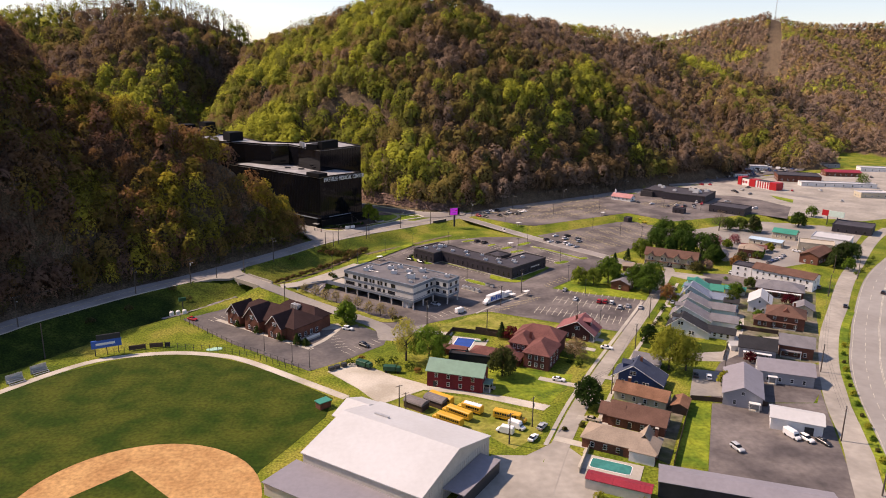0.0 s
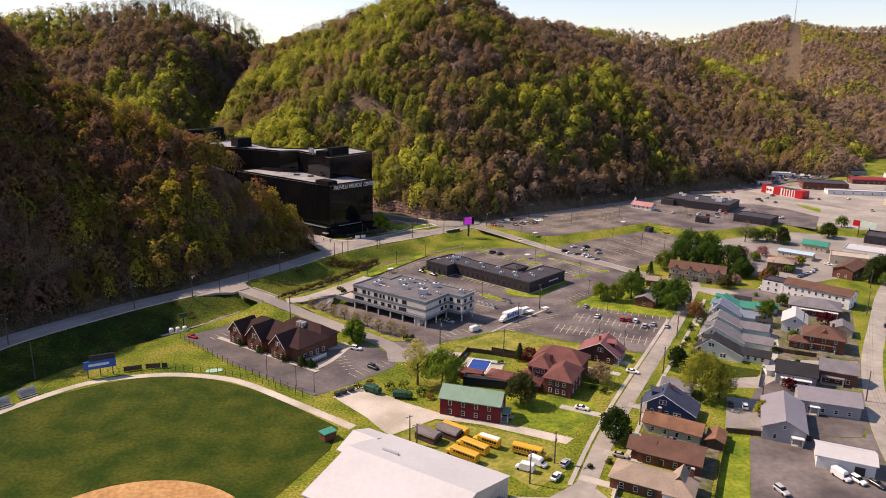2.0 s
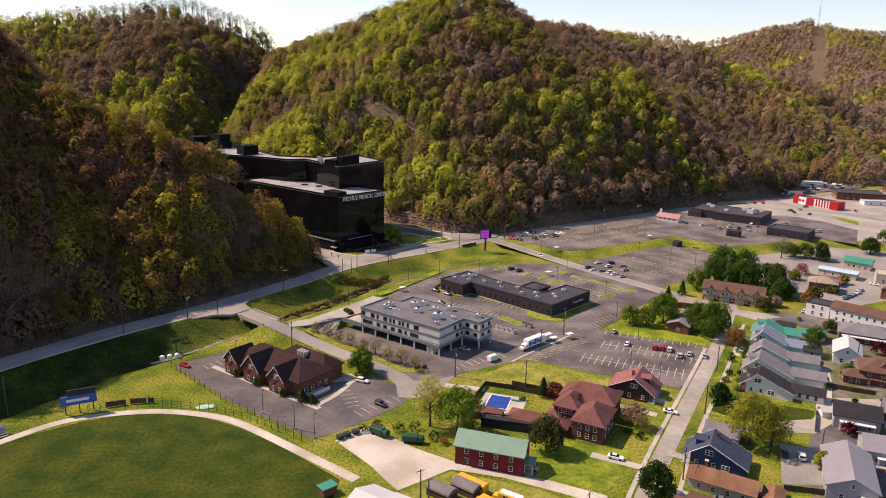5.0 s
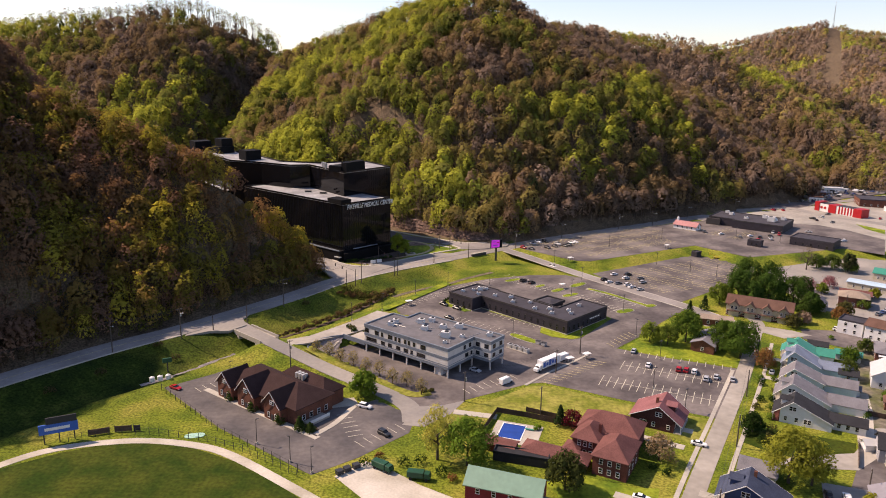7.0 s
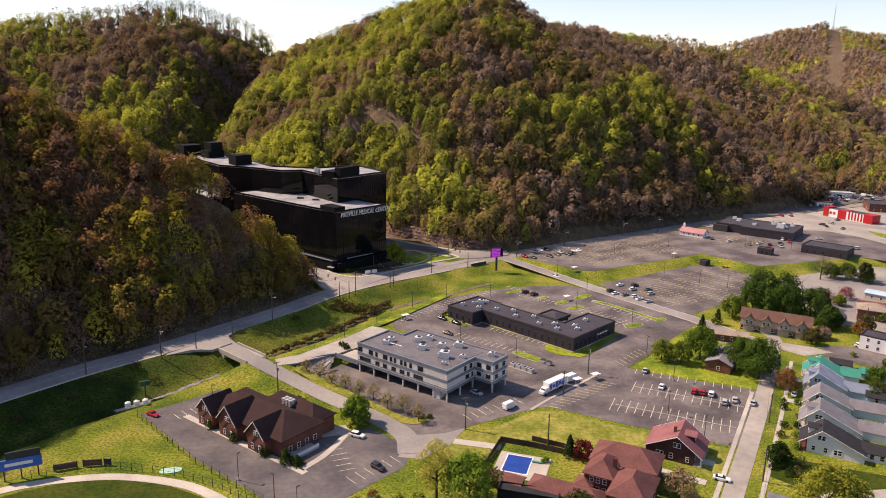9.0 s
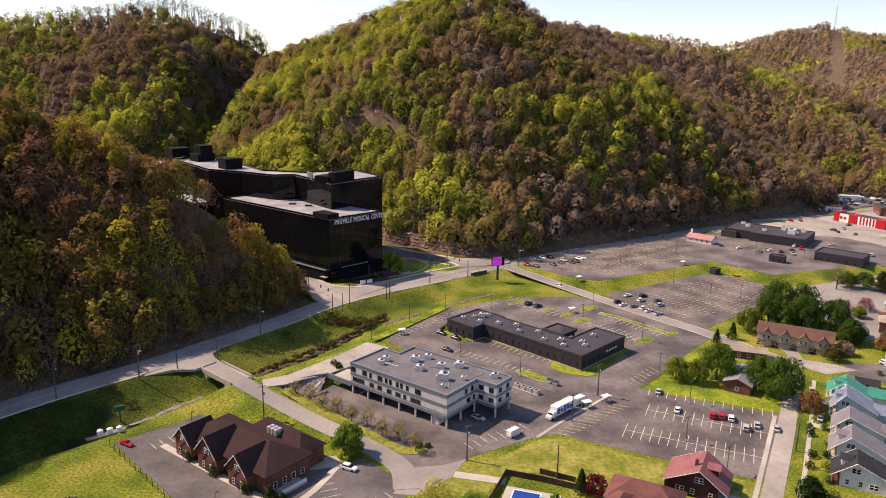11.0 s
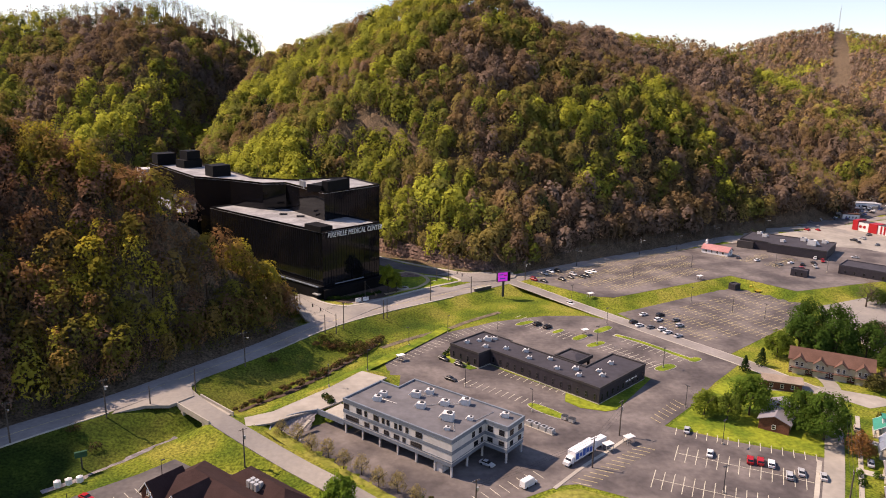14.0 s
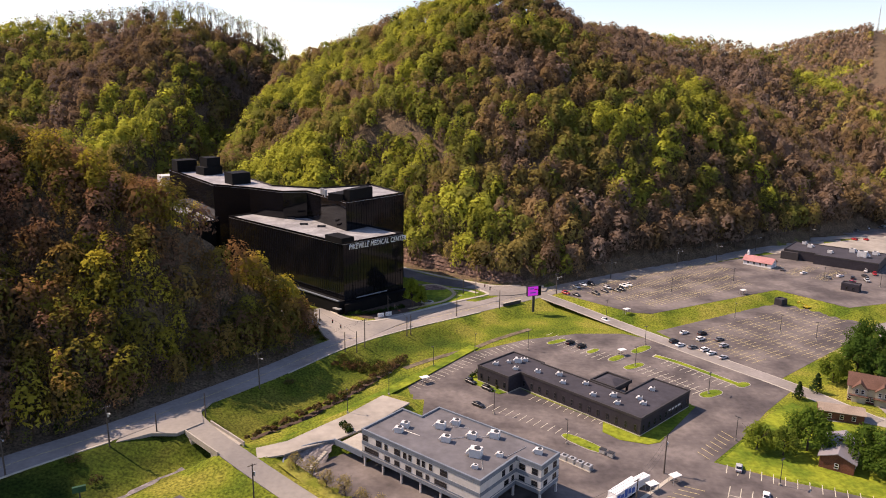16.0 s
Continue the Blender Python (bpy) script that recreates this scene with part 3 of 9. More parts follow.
CRESTS = [[(-1100, 850, 0), (-620, 930, 0), (-330, 940, 0), (-290, 985, 0), (-245, 1000, 0), (-205, 1010, 0)], [(-190, 1250, 0), (-60, 1150, 0)], [(-110, 900, 0), (-20, 850, 0), (20, 824, 0)]]


def woodland(name, label, x0, x1, y0, y1, step, nq, leaf, hmean, keep=None, brown=0.0, tone=1.0, twigs=0.12, spread=0.16):
    xs, ys = np.meshgrid(np.arange(x0, x1, step), np.arange(y0, y1, step))
    xs = (xs + rng.uniform(-0.48, 0.48, xs.shape) * step).ravel()
    ys = (ys + rng.uniform(-0.48, 0.48, ys.shape) * step).ravel()
    z, wood = land(xs, ys)
    k = wood
    if keep is not None:
        k &= keep(xs, ys, z)
    for crest in CRESTS:
        k &= seg_dist(xs, ys, crest)[0] > 13
    xs, ys, z = xs[k], ys[k], z[k]
    n = len(xs)
    h = hmean * rng.uniform(0.76, 1.24, n)
    r = h * rng.uniform(0.24, 0.38, n)
    patch = value_noise(xs, ys, 75, 5) * 0.6 + value_noise(xs, ys, 26, 6) * 0.4
    side = np.clip((xs - 60) / 150, -0.5, 1) * 0.2 * (ys > 480)
    warm = np.clip((patch - 0.5) * 1.7 + 0.50 + rng.normal(scale=spread, size=n) + brown + side, 0, 0.999)
    # tone scales the palette; it carries shade near the road, haze far off
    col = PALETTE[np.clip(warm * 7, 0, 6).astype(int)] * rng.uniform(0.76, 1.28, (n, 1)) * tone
    pine = rng.uniform(size=n) < 0.012
    col[pine] = (0.03, 0.05, 0.022)
    r = np.where(pine, r * 0.7, r)
    bare = (rng.uniform(size=n) < twigs * (0.4 + 1.2 * (warm > 0.6))) & ~pine
    B = np.stack([xs, ys, z - 0.5], -1)
    C = B + np.stack([np.zeros(n), np.zeros(n), h * 0.57], -1)
    P, c, u = leaf_tris(C[~bare], r[~bare], h[~bare] * 0.48, nq, leaf * r[~bare], col[~bare], 0.2, 0.72)
    P2, c2, u2 = leaf_tris(C[bare], r[bare], h[bare] * 0.42, int(nq * 0.8), leaf * r[bare] * 0.7, col[bare], 0.35, 0.6)
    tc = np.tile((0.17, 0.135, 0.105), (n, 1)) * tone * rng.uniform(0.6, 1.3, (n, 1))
    S, sc = stems(B, h * 0.95, 0.016 * h, tc)
    Lm, lc = limbs(B[bare], h[bare] * 0.85, r[bare], 9, tc[bare], 0.011 * hmean)
    ob = tris_object(name, np.concatenate([P, P2, S, Lm]), np.concatenate([c, c2, sc, lc]), WOODLEAF, np.concatenate([u, u2, upward(S), upward(Lm)]))
    return tagged(ob, label, "woodland", kind="stuff")


def crest_trees(name, label, lines, gap):
    """Tall, nearly leafless trees standing along a ridge against the sky."""
    pts = []
    for line in lines:
        for (xa, ya, _), (xb, yb, _) in zip(line, line[1:]):
            m = int(math.hypot(xb - xa, yb - ya) / gap)
            for row in (-12, -7, -2, 3, 8):
                for i in range(m):
                    f = (i + rng.uniform()) / m
                    pts.append((xa + (xb - xa) * f + rng.normal(scale=2), ya + (yb - ya) * f + row + rng.normal(scale=2)))
    xy = np.array(pts)
    z = land(xy[:, 0], xy[:, 1])[0]
    n = len(xy)
    h = rng.uniform(18, 30, n)
    B = np.concatenate([xy, z[:, None] - 0.5], 1)
    tc = np.tile((0.13, 0.105, 0.085), (n, 1)) * rng.uniform(0.6, 1.3, (n, 1))
    S, sc = stems(B, h, 0.014 * h, tc, 0.05)
    Lm, lc = limbs(B, h * 0.95, h * 0.17, 12, tc, 0.13, 0.5)
    col = PALETTE[rng.integers(0, 7, n)]
    C = B + np.stack([np.zeros(n), np.zeros(n), h * 0.8], -1)
    P, c, u = leaf_tris(C, h * 0.16, h * 0.2, 26, h * 0.024, col, 0.8)
    ob = tris_object(name, np.concatenate([P, S, Lm]), np.concatenate([c, sc, lc]), WOODLEAF, np.concatenate([u, upward(S), upward(Lm)]))
    return tagged(ob, label, "woodland", kind="stuff")


def facing(x, y, z):
    """Leaves out far slopes that turn away from the valley."""
    zb = land(x, y + 18.0)[0]
    return zb > z - 7


def cut_hill(x, y, z):
    """The cleared strip under the power line on the far hill."""
    return facing(x, y, z) & (seg_dist(x, y, [(966, 1900, 0), (768, 1500, 0)])[0] > 15)


def spur_only(x, y, z):
    return (y < 450) & (x > -0.66 * y - 22) & (land(x, y + 18.0)[0] > z - 36) & ~inside(x, y, [(-40, 408), (-54, 414), (-63, 428), (-73, 462), (-60, 470), (-40, 448)])


# tone browns leaf and bark colour and holds a little of the spur's shade
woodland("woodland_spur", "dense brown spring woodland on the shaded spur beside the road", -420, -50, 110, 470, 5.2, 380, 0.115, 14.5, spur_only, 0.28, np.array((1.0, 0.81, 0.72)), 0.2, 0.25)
def verge_only(x, y, z):
    d, _, side = seg_dist(x, y, HILLROAD)
    rd, _, rs = seg_dist(x, y, ROCKBASE)
    d = np.where((rs > 0) & (rd > 5) & (rd < 24) & (x < 46), 20, d)
    return (d > 7.5) & (d < 26) & (side > 0) & ((y < 425) | (y > 513)) & (x < 330) & (x > -0.66 * y - 22)


# tone 0.5: the shade at the slope foot is put into leaf and bark
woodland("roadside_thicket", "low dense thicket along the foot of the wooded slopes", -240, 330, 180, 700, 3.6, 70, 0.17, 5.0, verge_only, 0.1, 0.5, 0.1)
woodland("woodland_peak", "spring woodland in fresh green and grey-brown on the steep central hill", -190, 420, 514, 905, 8.2, 330, 0.150, 17.5, facing, 0.0, 1.0, 0.16)
# tone 1.3: haze over the far shoulder is put into the leaf colour
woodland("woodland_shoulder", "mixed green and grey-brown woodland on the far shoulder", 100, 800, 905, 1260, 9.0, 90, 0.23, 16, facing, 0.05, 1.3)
woodland("woodland_ridge", "green and brown woodland on the long ridge behind the hollow", -640, -170, 440, 1010, 9.0, 220, 0.175, 17.5, facing, -0.02, 1.0, 0.16)
woodland("woodland_saddle", "woodland on the saddle between the two hills", -330, 120, 960, 1300, 10, 70, 0.27, 15, facing, 0.1)
# eastern and distant leaf colours are lightened in the same way for haze
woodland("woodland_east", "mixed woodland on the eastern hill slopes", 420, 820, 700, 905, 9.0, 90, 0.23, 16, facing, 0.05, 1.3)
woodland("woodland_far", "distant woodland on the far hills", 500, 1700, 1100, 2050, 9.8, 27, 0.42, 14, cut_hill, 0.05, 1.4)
crest_trees("crest_woodland", "tall bare trees along the skyline of the ridges", CRESTS, 4.6)


# ---- roads, lots and lawns ----
def smooth(pts, k=5):
    """A polyline rounded through its points."""
    P = [Vector(p) for p in pts]
    P = [2 * P[0] - P[1]] + P + [2 * P[-1] - P[-2]]
    out = []
    for i in range(1, len(P) - 2):
        a, b, c, d = P[i - 1:i + 3]
        for j in range(k):
            t = j / k
            out.append(0.5 * (2 * b + (c - a) * t + (2 * a - 5 * b + 4 * c - d) * t * t + (3 * b - a - 3 * c + d) * t ** 3))
    return out + [P[-2]]


def strip(name, label, pts, width, mat, lift=0.1, category="road", thick=0.25, k=5, offset=0.0):
    P = smooth([p if len(p) == 3 else (*p, 0) for p in pts], k)
    bm = BM()
    rows = []
    for i, p in enumerate(P):
        d = P[min(i + 1, len(P) - 1)] - P[max(i - 1, 0)]
        nrm = Vector((-d.y, d.x, 0)).normalized()
        c = p + nrm * offset
        rows.append([bm.verts.new(q) for q in (c + nrm * width / 2 + Vector((0, 0, lift)), c - nrm * width / 2 + Vector((0, 0, lift)),
                                               c - nrm * width / 2 + Vector((0, 0, lift - thick)), c + nrm * width / 2 + Vector((0, 0, lift - thick)))])
    for a, b in zip(rows, rows[1:]):
        for i in range(4):
            bm.faces.new((a[i], a[(i + 1) % 4], b[(i + 1) % 4], b[i]))
    return tagged(link(name, bm, mat), label, category, kind="structure")


def sheet(name, label, pts, z, mat, category="pavement", thick=0.2):
    return tagged(link(name, prism(BM(), pts, z - thick, z), mat), label, category, kind="structure")


def blob(cx, cy, lx, ly, ang, n=20, p=2.6):
    out = []
    for i in range(n):
        a = i * math.tau / n
        u = lx / 2 * math.copysign(abs(math.cos(a)) ** (2 / p), math.cos(a))
        v = ly / 2 * math.copysign(abs(math.sin(a)) ** (2 / p), math.sin(a))
        out.append((cx + u * math.cos(ang) - v * math.sin(ang), cy + u * math.sin(ang) + v * math.cos(ang)))
    return out


def markings(name, parent, segs, z, mat, w=0.26):
    bm = BM()
    for x0, y0, x1, y1 in segs:
        d = Vector((x1 - x0, y1 - y0, 0)).normalized()
        s = Vector((-d.y, d.x, 0)) * w / 2
        a, b = Vector((x0, y0, z)), Vector((x1, y1, z))
        quad(bm, a - s, b - s, b + s, a + s)
    ob = tagged(link(name, bm, mat, parent), kind="stuff")
    return ob


def stall_row(p0, p1, n, depth, both=True, skew=0.0):
    """Painted lines of one row of stalls along p0-p1; both: a double row about a spine."""
    p0, p1 = Vector((*p0, 0)), Vector((*p1, 0))
    d = (p1 - p0).normalized()
    s = Vector((-d.y, d.x, 0)) + d * skew
    out = []
    for i in range(n + 1):
        c = p0 + (p1 - p0) * i / n
        a, b = (c - s * depth, c + s * depth) if both else (c, c + s * depth)
        out.append((a.x, a.y, b.x, b.y))
    if both:
        out.append((p0.x, p0.y, p1.x, p1.y))
    return out


strip("hill_road", "grey asphalt road along the foot of the wooded hills", HILLROAD, 11.5, HILLASPHALT, 0.12)
strip("road_kerb", "pale concrete kerb along the grass bank", HILLROAD[:5], 0.6, CONCRETE, 0.24, "kerb", offset=-6.0)
strip("road_kerb", "pale concrete kerb along the grass bank", HILLROAD[6:10], 0.6, CONCRETE, 0.24, "kerb", offset=-6.0)
sheet("hospital_crossing", "wide worn paved crossing in front of the hospital", [(-46, 413), (-56, 426), (-64, 444), (-70, 461), (-62, 466), (-54, 451.5), (-41.5, 444.5), (-20, 461), (-10, 463), (-28, 441)], 3.78, ROAD, "road", 0.9)
strip("hospital_kerb", "pale kerb and pavement before the hospital", [(-62, 465, 3.7), (-54, 452.5, 3.7), (-42, 446, 3.7), (-29, 453, 3.6), (-15.9, 466, 3.5), (-0.4, 480, 3.45), (11.3, 489, 3.4), (14, 493, 3.4), (10, 499.5, 3.4)], 1.6, CONCRETE, 0.25, "kerb")
strip("turning_lane", "worn asphalt turning lane beside the hospital lawn", [(-36, 447, 3.55), (-22, 455.5, 3.45), (-6, 468.5, 3.32), (8, 480, 3.2), (24, 494, 3.05), (36, 502, 2.95)], 11.0, HILLASPHALT, 0.13)
sheet("drive_mouth", "flared paved mouth of the hospital drive", [(9, 501), (15, 490), (26, 491), (44, 500), (46, 507), (32, 508.5), (20, 507.5), (10, 511), (2, 503.5)], 3.47, HILLASPHALT, "road", 0.8)
sheet("bridge_junction", "flared paved mouth of the bridge street", [(-104, 329), (-91.5, 338.5), (-84, 338.8), (-78.5, 346), (-82, 354), (-79, 365), (-92, 356), (-108, 337)], 4.93, ROAD, "road", 1.0)
strip("bridge_road", "pale concrete street running down from the road bridge", BRIDGEROAD, 7.0, ROAD, 0.16)
strip("side_street", "old grey street between the houses and the car park", [(36, 160), (47, 187), (60, 214), (77, 245), (95.5, 277), (119, 318), (139, 356), (147, 372), (146, 392)], 5.4, STREET, 0.10)
strip("connector_kerb", "pale concrete edge of the connecting road", [(42, 493, 2.9), (54, 479, 2.2), (68, 463, 1.0), (86, 441, 0.1), (104, 417, 0), (122, 393, 0), (138, 366, 0)], 8.0, CONCRETE, 0.125, "kerb")
strip("connector_road", "worn concrete road between the two car parks", [(42, 493, 2.9), (54, 479, 2.2), (68, 463, 1.0), (86, 441, 0.1), (104, 417, 0), (122, 393, 0), (138, 366, 0)], 6.6, HILLASPHALT, 0.14)
strip("frontage_road", "pale concrete frontage road beside the highway", [(104, 118), (126, 165), (136, 186), (149, 218), (175.5, 266), (206, 310), (231.5, 346), (252, 372), (305, 437), (345, 476), (420, 530, 1)], 7.8, STREET, 0.09)
strip("highway", "wide pale concrete highway curving past the town", [(118, 104), (139, 152), (152.6, 181.8), (165.6, 212.8), (179.8, 239.6), (195.8, 264.4), (212.3, 289.1), (252.7, 344.2), (290.5, 384.8), (330, 420), (430, 495), (560, 580)], 21.0, HIGHWAY, 0.12)
strip("median_strip", "narrow grass median with small bushes between the roads", [(112, 122), (132, 163), (142, 187), (154.7, 217), (168, 244), (188.5, 277), (207, 302)], 3.2, LAWN, 0.2, "median")
strip("hospital_drive", "curving street behind the hospital lawn", [(12, 505, 3.3), (0, 509.5, 3.3), (-14, 517, 3.3), (-26, 526, 3.35), (-42, 544, 3.4)], 11.5, ASPHALT, 0.1)
strip("drive_kerb", "pale pavement along the foot of the rock", [(44, 508.5, 3.3), (31.6, 509.3, 3.3), (18, 508, 3.3), (7, 513.6, 3.3), (-6.9, 522, 3.3), (-18.9, 531, 3.3), (-31.4, 540.5, 3.35), (-44, 556, 3.4)], 2.2, CONCRETE, 0.2, "pavement")
strip("hospital_street", "street in front of the hospital entrance", [(-40, 441, 3.5), (-62, 446, 3.6), (-82, 462, 3.8)], 11.0, ROAD, 0.2)

main_lot = sheet("clinic_lot", "large worn asphalt car park round the office and clinic", [(-43, 324), (-30, 311), (-13, 292.5), (-4, 282), (4, 283), (12, 289), (34.7, 302.5), (40, 303.4), (65.7, 290), (94.8, 276.6), (120, 317), (92.6, 328.2), (74.6, 337.8),
                                                                                 (88, 352), (104, 372), (121.6, 391), (105, 412), (88, 437), (72, 447), (52, 446), (28, 437), (6, 422), (-10, 403), (-19, 388), (-14, 366), (-6, 352), (-27, 333), (-38, 331)], 0.05, LOT, "car park")
lower_lot = sheet("lower_lot", "large half-empty asphalt car park with faded stalls", [(88, 451), (164.7, 500), (188, 469), (178, 452), (161.8, 436), (119.6, 399), (101, 423)], 0.06, LOT, "car park")
upper_lot = sheet("upper_lot", "upper asphalt car park at the foot of the hill", [(52, 496), (81, 468), (90, 467), (166, 511), (189, 482), (262, 509), (250, 560), (205, 596), (180, 584), (128, 552), (90, 528), (66, 511)], 3.06, LOT, "car park")
sheet("town_lot", "pale paved yards of the far stores", [(196, 600), (262, 510), (330, 485), (535, 565), (552, 780), (300, 655)], 3.02, STREET, "pavement")
sheet("store_lot", "grey asphalt car park of the charcoal stores", [(250, 563), (263, 588), (283, 583), (295, 566), (304, 536), (278, 493), (258, 512), (250, 540)], 3.05, LOT, "car park")
sheet("far_yard", "grey asphalt yard crowded with far parked vehicles", [(268, 672), (292, 645), (367, 705), (427, 740), (470, 800), (430, 800), (380, 770), (324, 722)], 3.04, LOT, "yard")
sheet("store_verge", "narrow grass verge beside the pale road", [(314, 589), (323.5, 568), (315, 554), (311, 571)], 3.08, LAWN, "verge")
strip("store_road", "pale worn road past the far stores", [(243, 640, 3), (292, 652, 3), (306, 626, 3), (336, 588, 3), (352, 560, 3)], 9.0, ROAD, 0.05)
brick_lot = sheet("brick_building_lot", "worn asphalt car park round the brick building", [(-94, 295), (-66, 266.5), (-33, 240.5), (-21, 250), (-7, 265), (-5, 277), (-12, 281), (-19, 288), (-24, 284), (-34, 292), (-52, 306), (-65, 308.5), (-74, 314.5), (-81, 306.5)], 0.05, ASPHALT, "car park")
right_lot = sheet("garage_lot", "bare grey asphalt yard beside the white garage", [(103.3, 212.3), (139, 211.6), (146, 222), (121, 162), (108, 128), (72, 146), (85.6, 173)], 0.05, LOT, "car park")
sheet("town_yards", "trodden earth and patchy grass between the houses", [(131, 257), (150, 294), (160, 318), (171, 336), (188, 350), (205, 362), (219, 352), (196, 312), (176, 275), (160, 245), (142, 243)], 0.03, YARD, "yard")
sheet("market_block", "trodden earth and rough grass round the roadside stores", [(186, 390), (181, 440), (192, 466), (258, 498), (326, 474), (288, 428), (255, 402), (225, 387)], 0.02, ROAD, "yard")
sheet("workshop_yard", "worn paved yard round the grey workshops", [(104, 213), (108, 228), (121, 246), (131, 256), (142, 243), (158, 243), (150, 226), (138, 212)], 0.04, LOT, "yard")
sheet("motel_yard", "grey asphalt yard behind the long white building", [(158, 352), (163, 364), (183, 362), (190, 356), (184, 345), (174, 339)], 0.05, LOT, "car park")
sheet("back_lane", "dusty lane between the back gardens", [(128, 257), (143, 286), (150, 299), (154, 297), (148, 284), (133, 257)], 0.055, GRAVEL, "lane")
sheet("hall_yard", "pale concrete apron round the metal hall", [(26, 182), (36, 181.5), (47, 190), (56, 172), (42, 140), (-10, 132), (-20, 160), (8, 150)], 0.05, STREET, "pavement")
sheet("gravel_yard", "pale gravel yard and lane", [(-26.5, 240), (-14.7, 226), (-10.2, 219), (-6.6, 214), (7.7, 224.5), (22.1, 220.5), (46, 208.5), (49, 212), (35, 219), (24, 222.5), (9, 228.5), (-2.5, 236), (-14, 246), (-18.6, 248)], 0.06, GRAVEL, "gravel")
sheet("bus_yard", "dry trampled grass where the buses stand", [(-6, 213), (7.7, 223.5), (30, 215.5), (44, 206), (43, 194), (33, 185), (27, 192), (10, 200)], 0.05, DRY, "grass")
sheet("house_lawn", "bright mown lawn beside the brick house", [(30, 240), (41.5, 242), (54.5, 236.5), (62, 236), (58.5, 227), (49, 213.5), (40, 217.5), (31, 222), (34, 232)], 0.05, LAWN, "lawn")
# the dark brown stands for yard clutter and for the shade behind the houses
sheet("back_yards", "trodden shady yards behind the brick houses", [(75.5, 175.6), (84, 192), (92, 207), (96, 213.4), (91, 217), (84, 208), (78, 198), (70, 182)], 0.065, YARD, "yard")
sheet("corner_lawn", "grass verge at the street corner", [(40, 178), (50, 195), (52, 194), (42, 176)], 0.07, LAWN, "lawn")
sheet("north_lawn", "dry bright grass between car park and gardens", [(7, 281), (16.5, 286), (34, 300), (40, 301), (65, 288), (94, 275), (84, 256), (70, 268), (60, 274), (46, 271), (31, 281), (21, 280), (14, 268), (2, 270)], 0.04, DRY, "lawn")
sheet("tree_lawn", "bright green lawn under the young trees beside the car park", [(76, 337.5), (93, 329), (117, 319.5), (128, 341), (133, 356), (122, 368), (116, 380), (104, 370), (90, 353)], 0.04, LAWN, "lawn")
sheet("garden_lawn", "deep green lawn behind a fence", [(100, 274), (130, 262), (122, 248), (112, 250), (101, 256), (95, 262)], 0.04, TURF, "lawn")
sheet("vacant_strip", "strip of rough grass beside the asphalt yard", [(96, 213.5), (103, 212), (85.4, 173), (77, 175.5)], 0.06, LAWN, "lawn")
sheet("alley", "pale concrete alley between the back gardens", [(98, 248), (122, 246.5), (131, 253), (170, 266), (172, 270), (142, 272), (126, 256), (107, 254)], 0.05, STREET, "alley")
sheet("back_drive", "grey drive behind the houses", [(98, 218), (111, 217.5), (120, 236), (108, 240)], 0.05, ROAD, "drive")
sheet("motel_drive", "pale concrete drive by the townhouses", [(120, 372), (137, 372), (158, 362), (164, 356), (150, 352), (143, 360), (134, 365), (121, 366)], 0.06, STREET, "drive")
sheet("market_lot", "pale concrete yard with parked cars", [(196, 388), (222, 402), (250, 418), (258, 405), (232, 384), (205, 372)], 0.05, ROAD, "car park")
sheet("sunken_lot", "asphalt between the office and the rubble bank", [(-43.5, 323.5), (-46.5, 327), (-46, 331), (-41, 336.5), (-37, 339.5), (-30, 341), (-25, 337), (-28, 332), (-38, 329)], 0.065, LOT, "car park")
strip("garden_path", "pale concrete drive into the pool garden", [(7, 279.6, 0.05), (21, 276.2, 0.05)], 3.2, CONCRETE, 0.1, "path")
sheet("drive_apron", "grey apron where the street meets the car park", [(-9.5, 270), (-2.5, 269), (6, 278), (11, 288), (4, 284.5), (-5, 283)], 0.075, ROAD, "drive")
strip("front_walk", "pale concrete walk along the brick front", [(-79, 294.2, 0.05), (-57.1, 277.6, 0.05), (-34.5, 260.8, 0.05)], 2.2, CONCRETE, 0.1, "path")
strip("side_walk", "pale concrete walk beside the brick building", [(-36, 262.6, 0.05), (-30.5, 271, 0.05), (-26, 283, 0.05)], 2.0, CONCRETE, 0.1, "path")
sheet("planting_bed", "mulched planting bed along the brick front", [(-74, 292), (-55, 277.6), (-37, 264.3), (-35, 266.5), (-46, 276), (-72, 295)], 0.1, SHRUBSOIL, "bed")
sheet("terrace_drive", "pale concrete drive on the terrace behind the office", [(-57, 328), (-59, 334), (-51, 338.5), (-36.5, 356), (-26, 371.5), (-16.5, 366), (-29.5, 347), (-37, 339.5), (-44.5, 335.2), (-50, 330.5)], 3.42, STREET, "drive", 0.5)

# baseball field
field = sheet("baseball_field", "mown outfield grass of a baseball field", [(-134, 223), (-127, 232), (-119.6, 241.2), (-107.1, 250.5), (-98, 255), (-88.1, 257), (-78, 256.4), (-69, 253.7), (-56.1, 247.2), (-45, 239), (-35.7, 230.9), (-22.5, 219), (-23.5, 206), (-33, 186), (-38, 176), (-50, 130), (-100, 120), (-150, 150), (-142, 200)], 0.06, TURF, "field")
strip("warning_track", "pale gravel path round the outfield", [(-146, 205), (-133.2, 225.5), (-121.5, 242), (-109.5, 252.6), (-88.5, 258), (-69.5, 255.6), (-56.6, 249.5), (-36, 233.5), (-18, 219)], 3.2, GRAVEL, 0.09, "path")
sheet("infield_clay", "orange clay infield", [(-66 + 31 * math.cos(radians(a)), 159.5 + 31 * math.sin(radians(a))) for a in range(-30, 211, 8)] + [(-66, 118)], 0.1, CLAY, "infield")
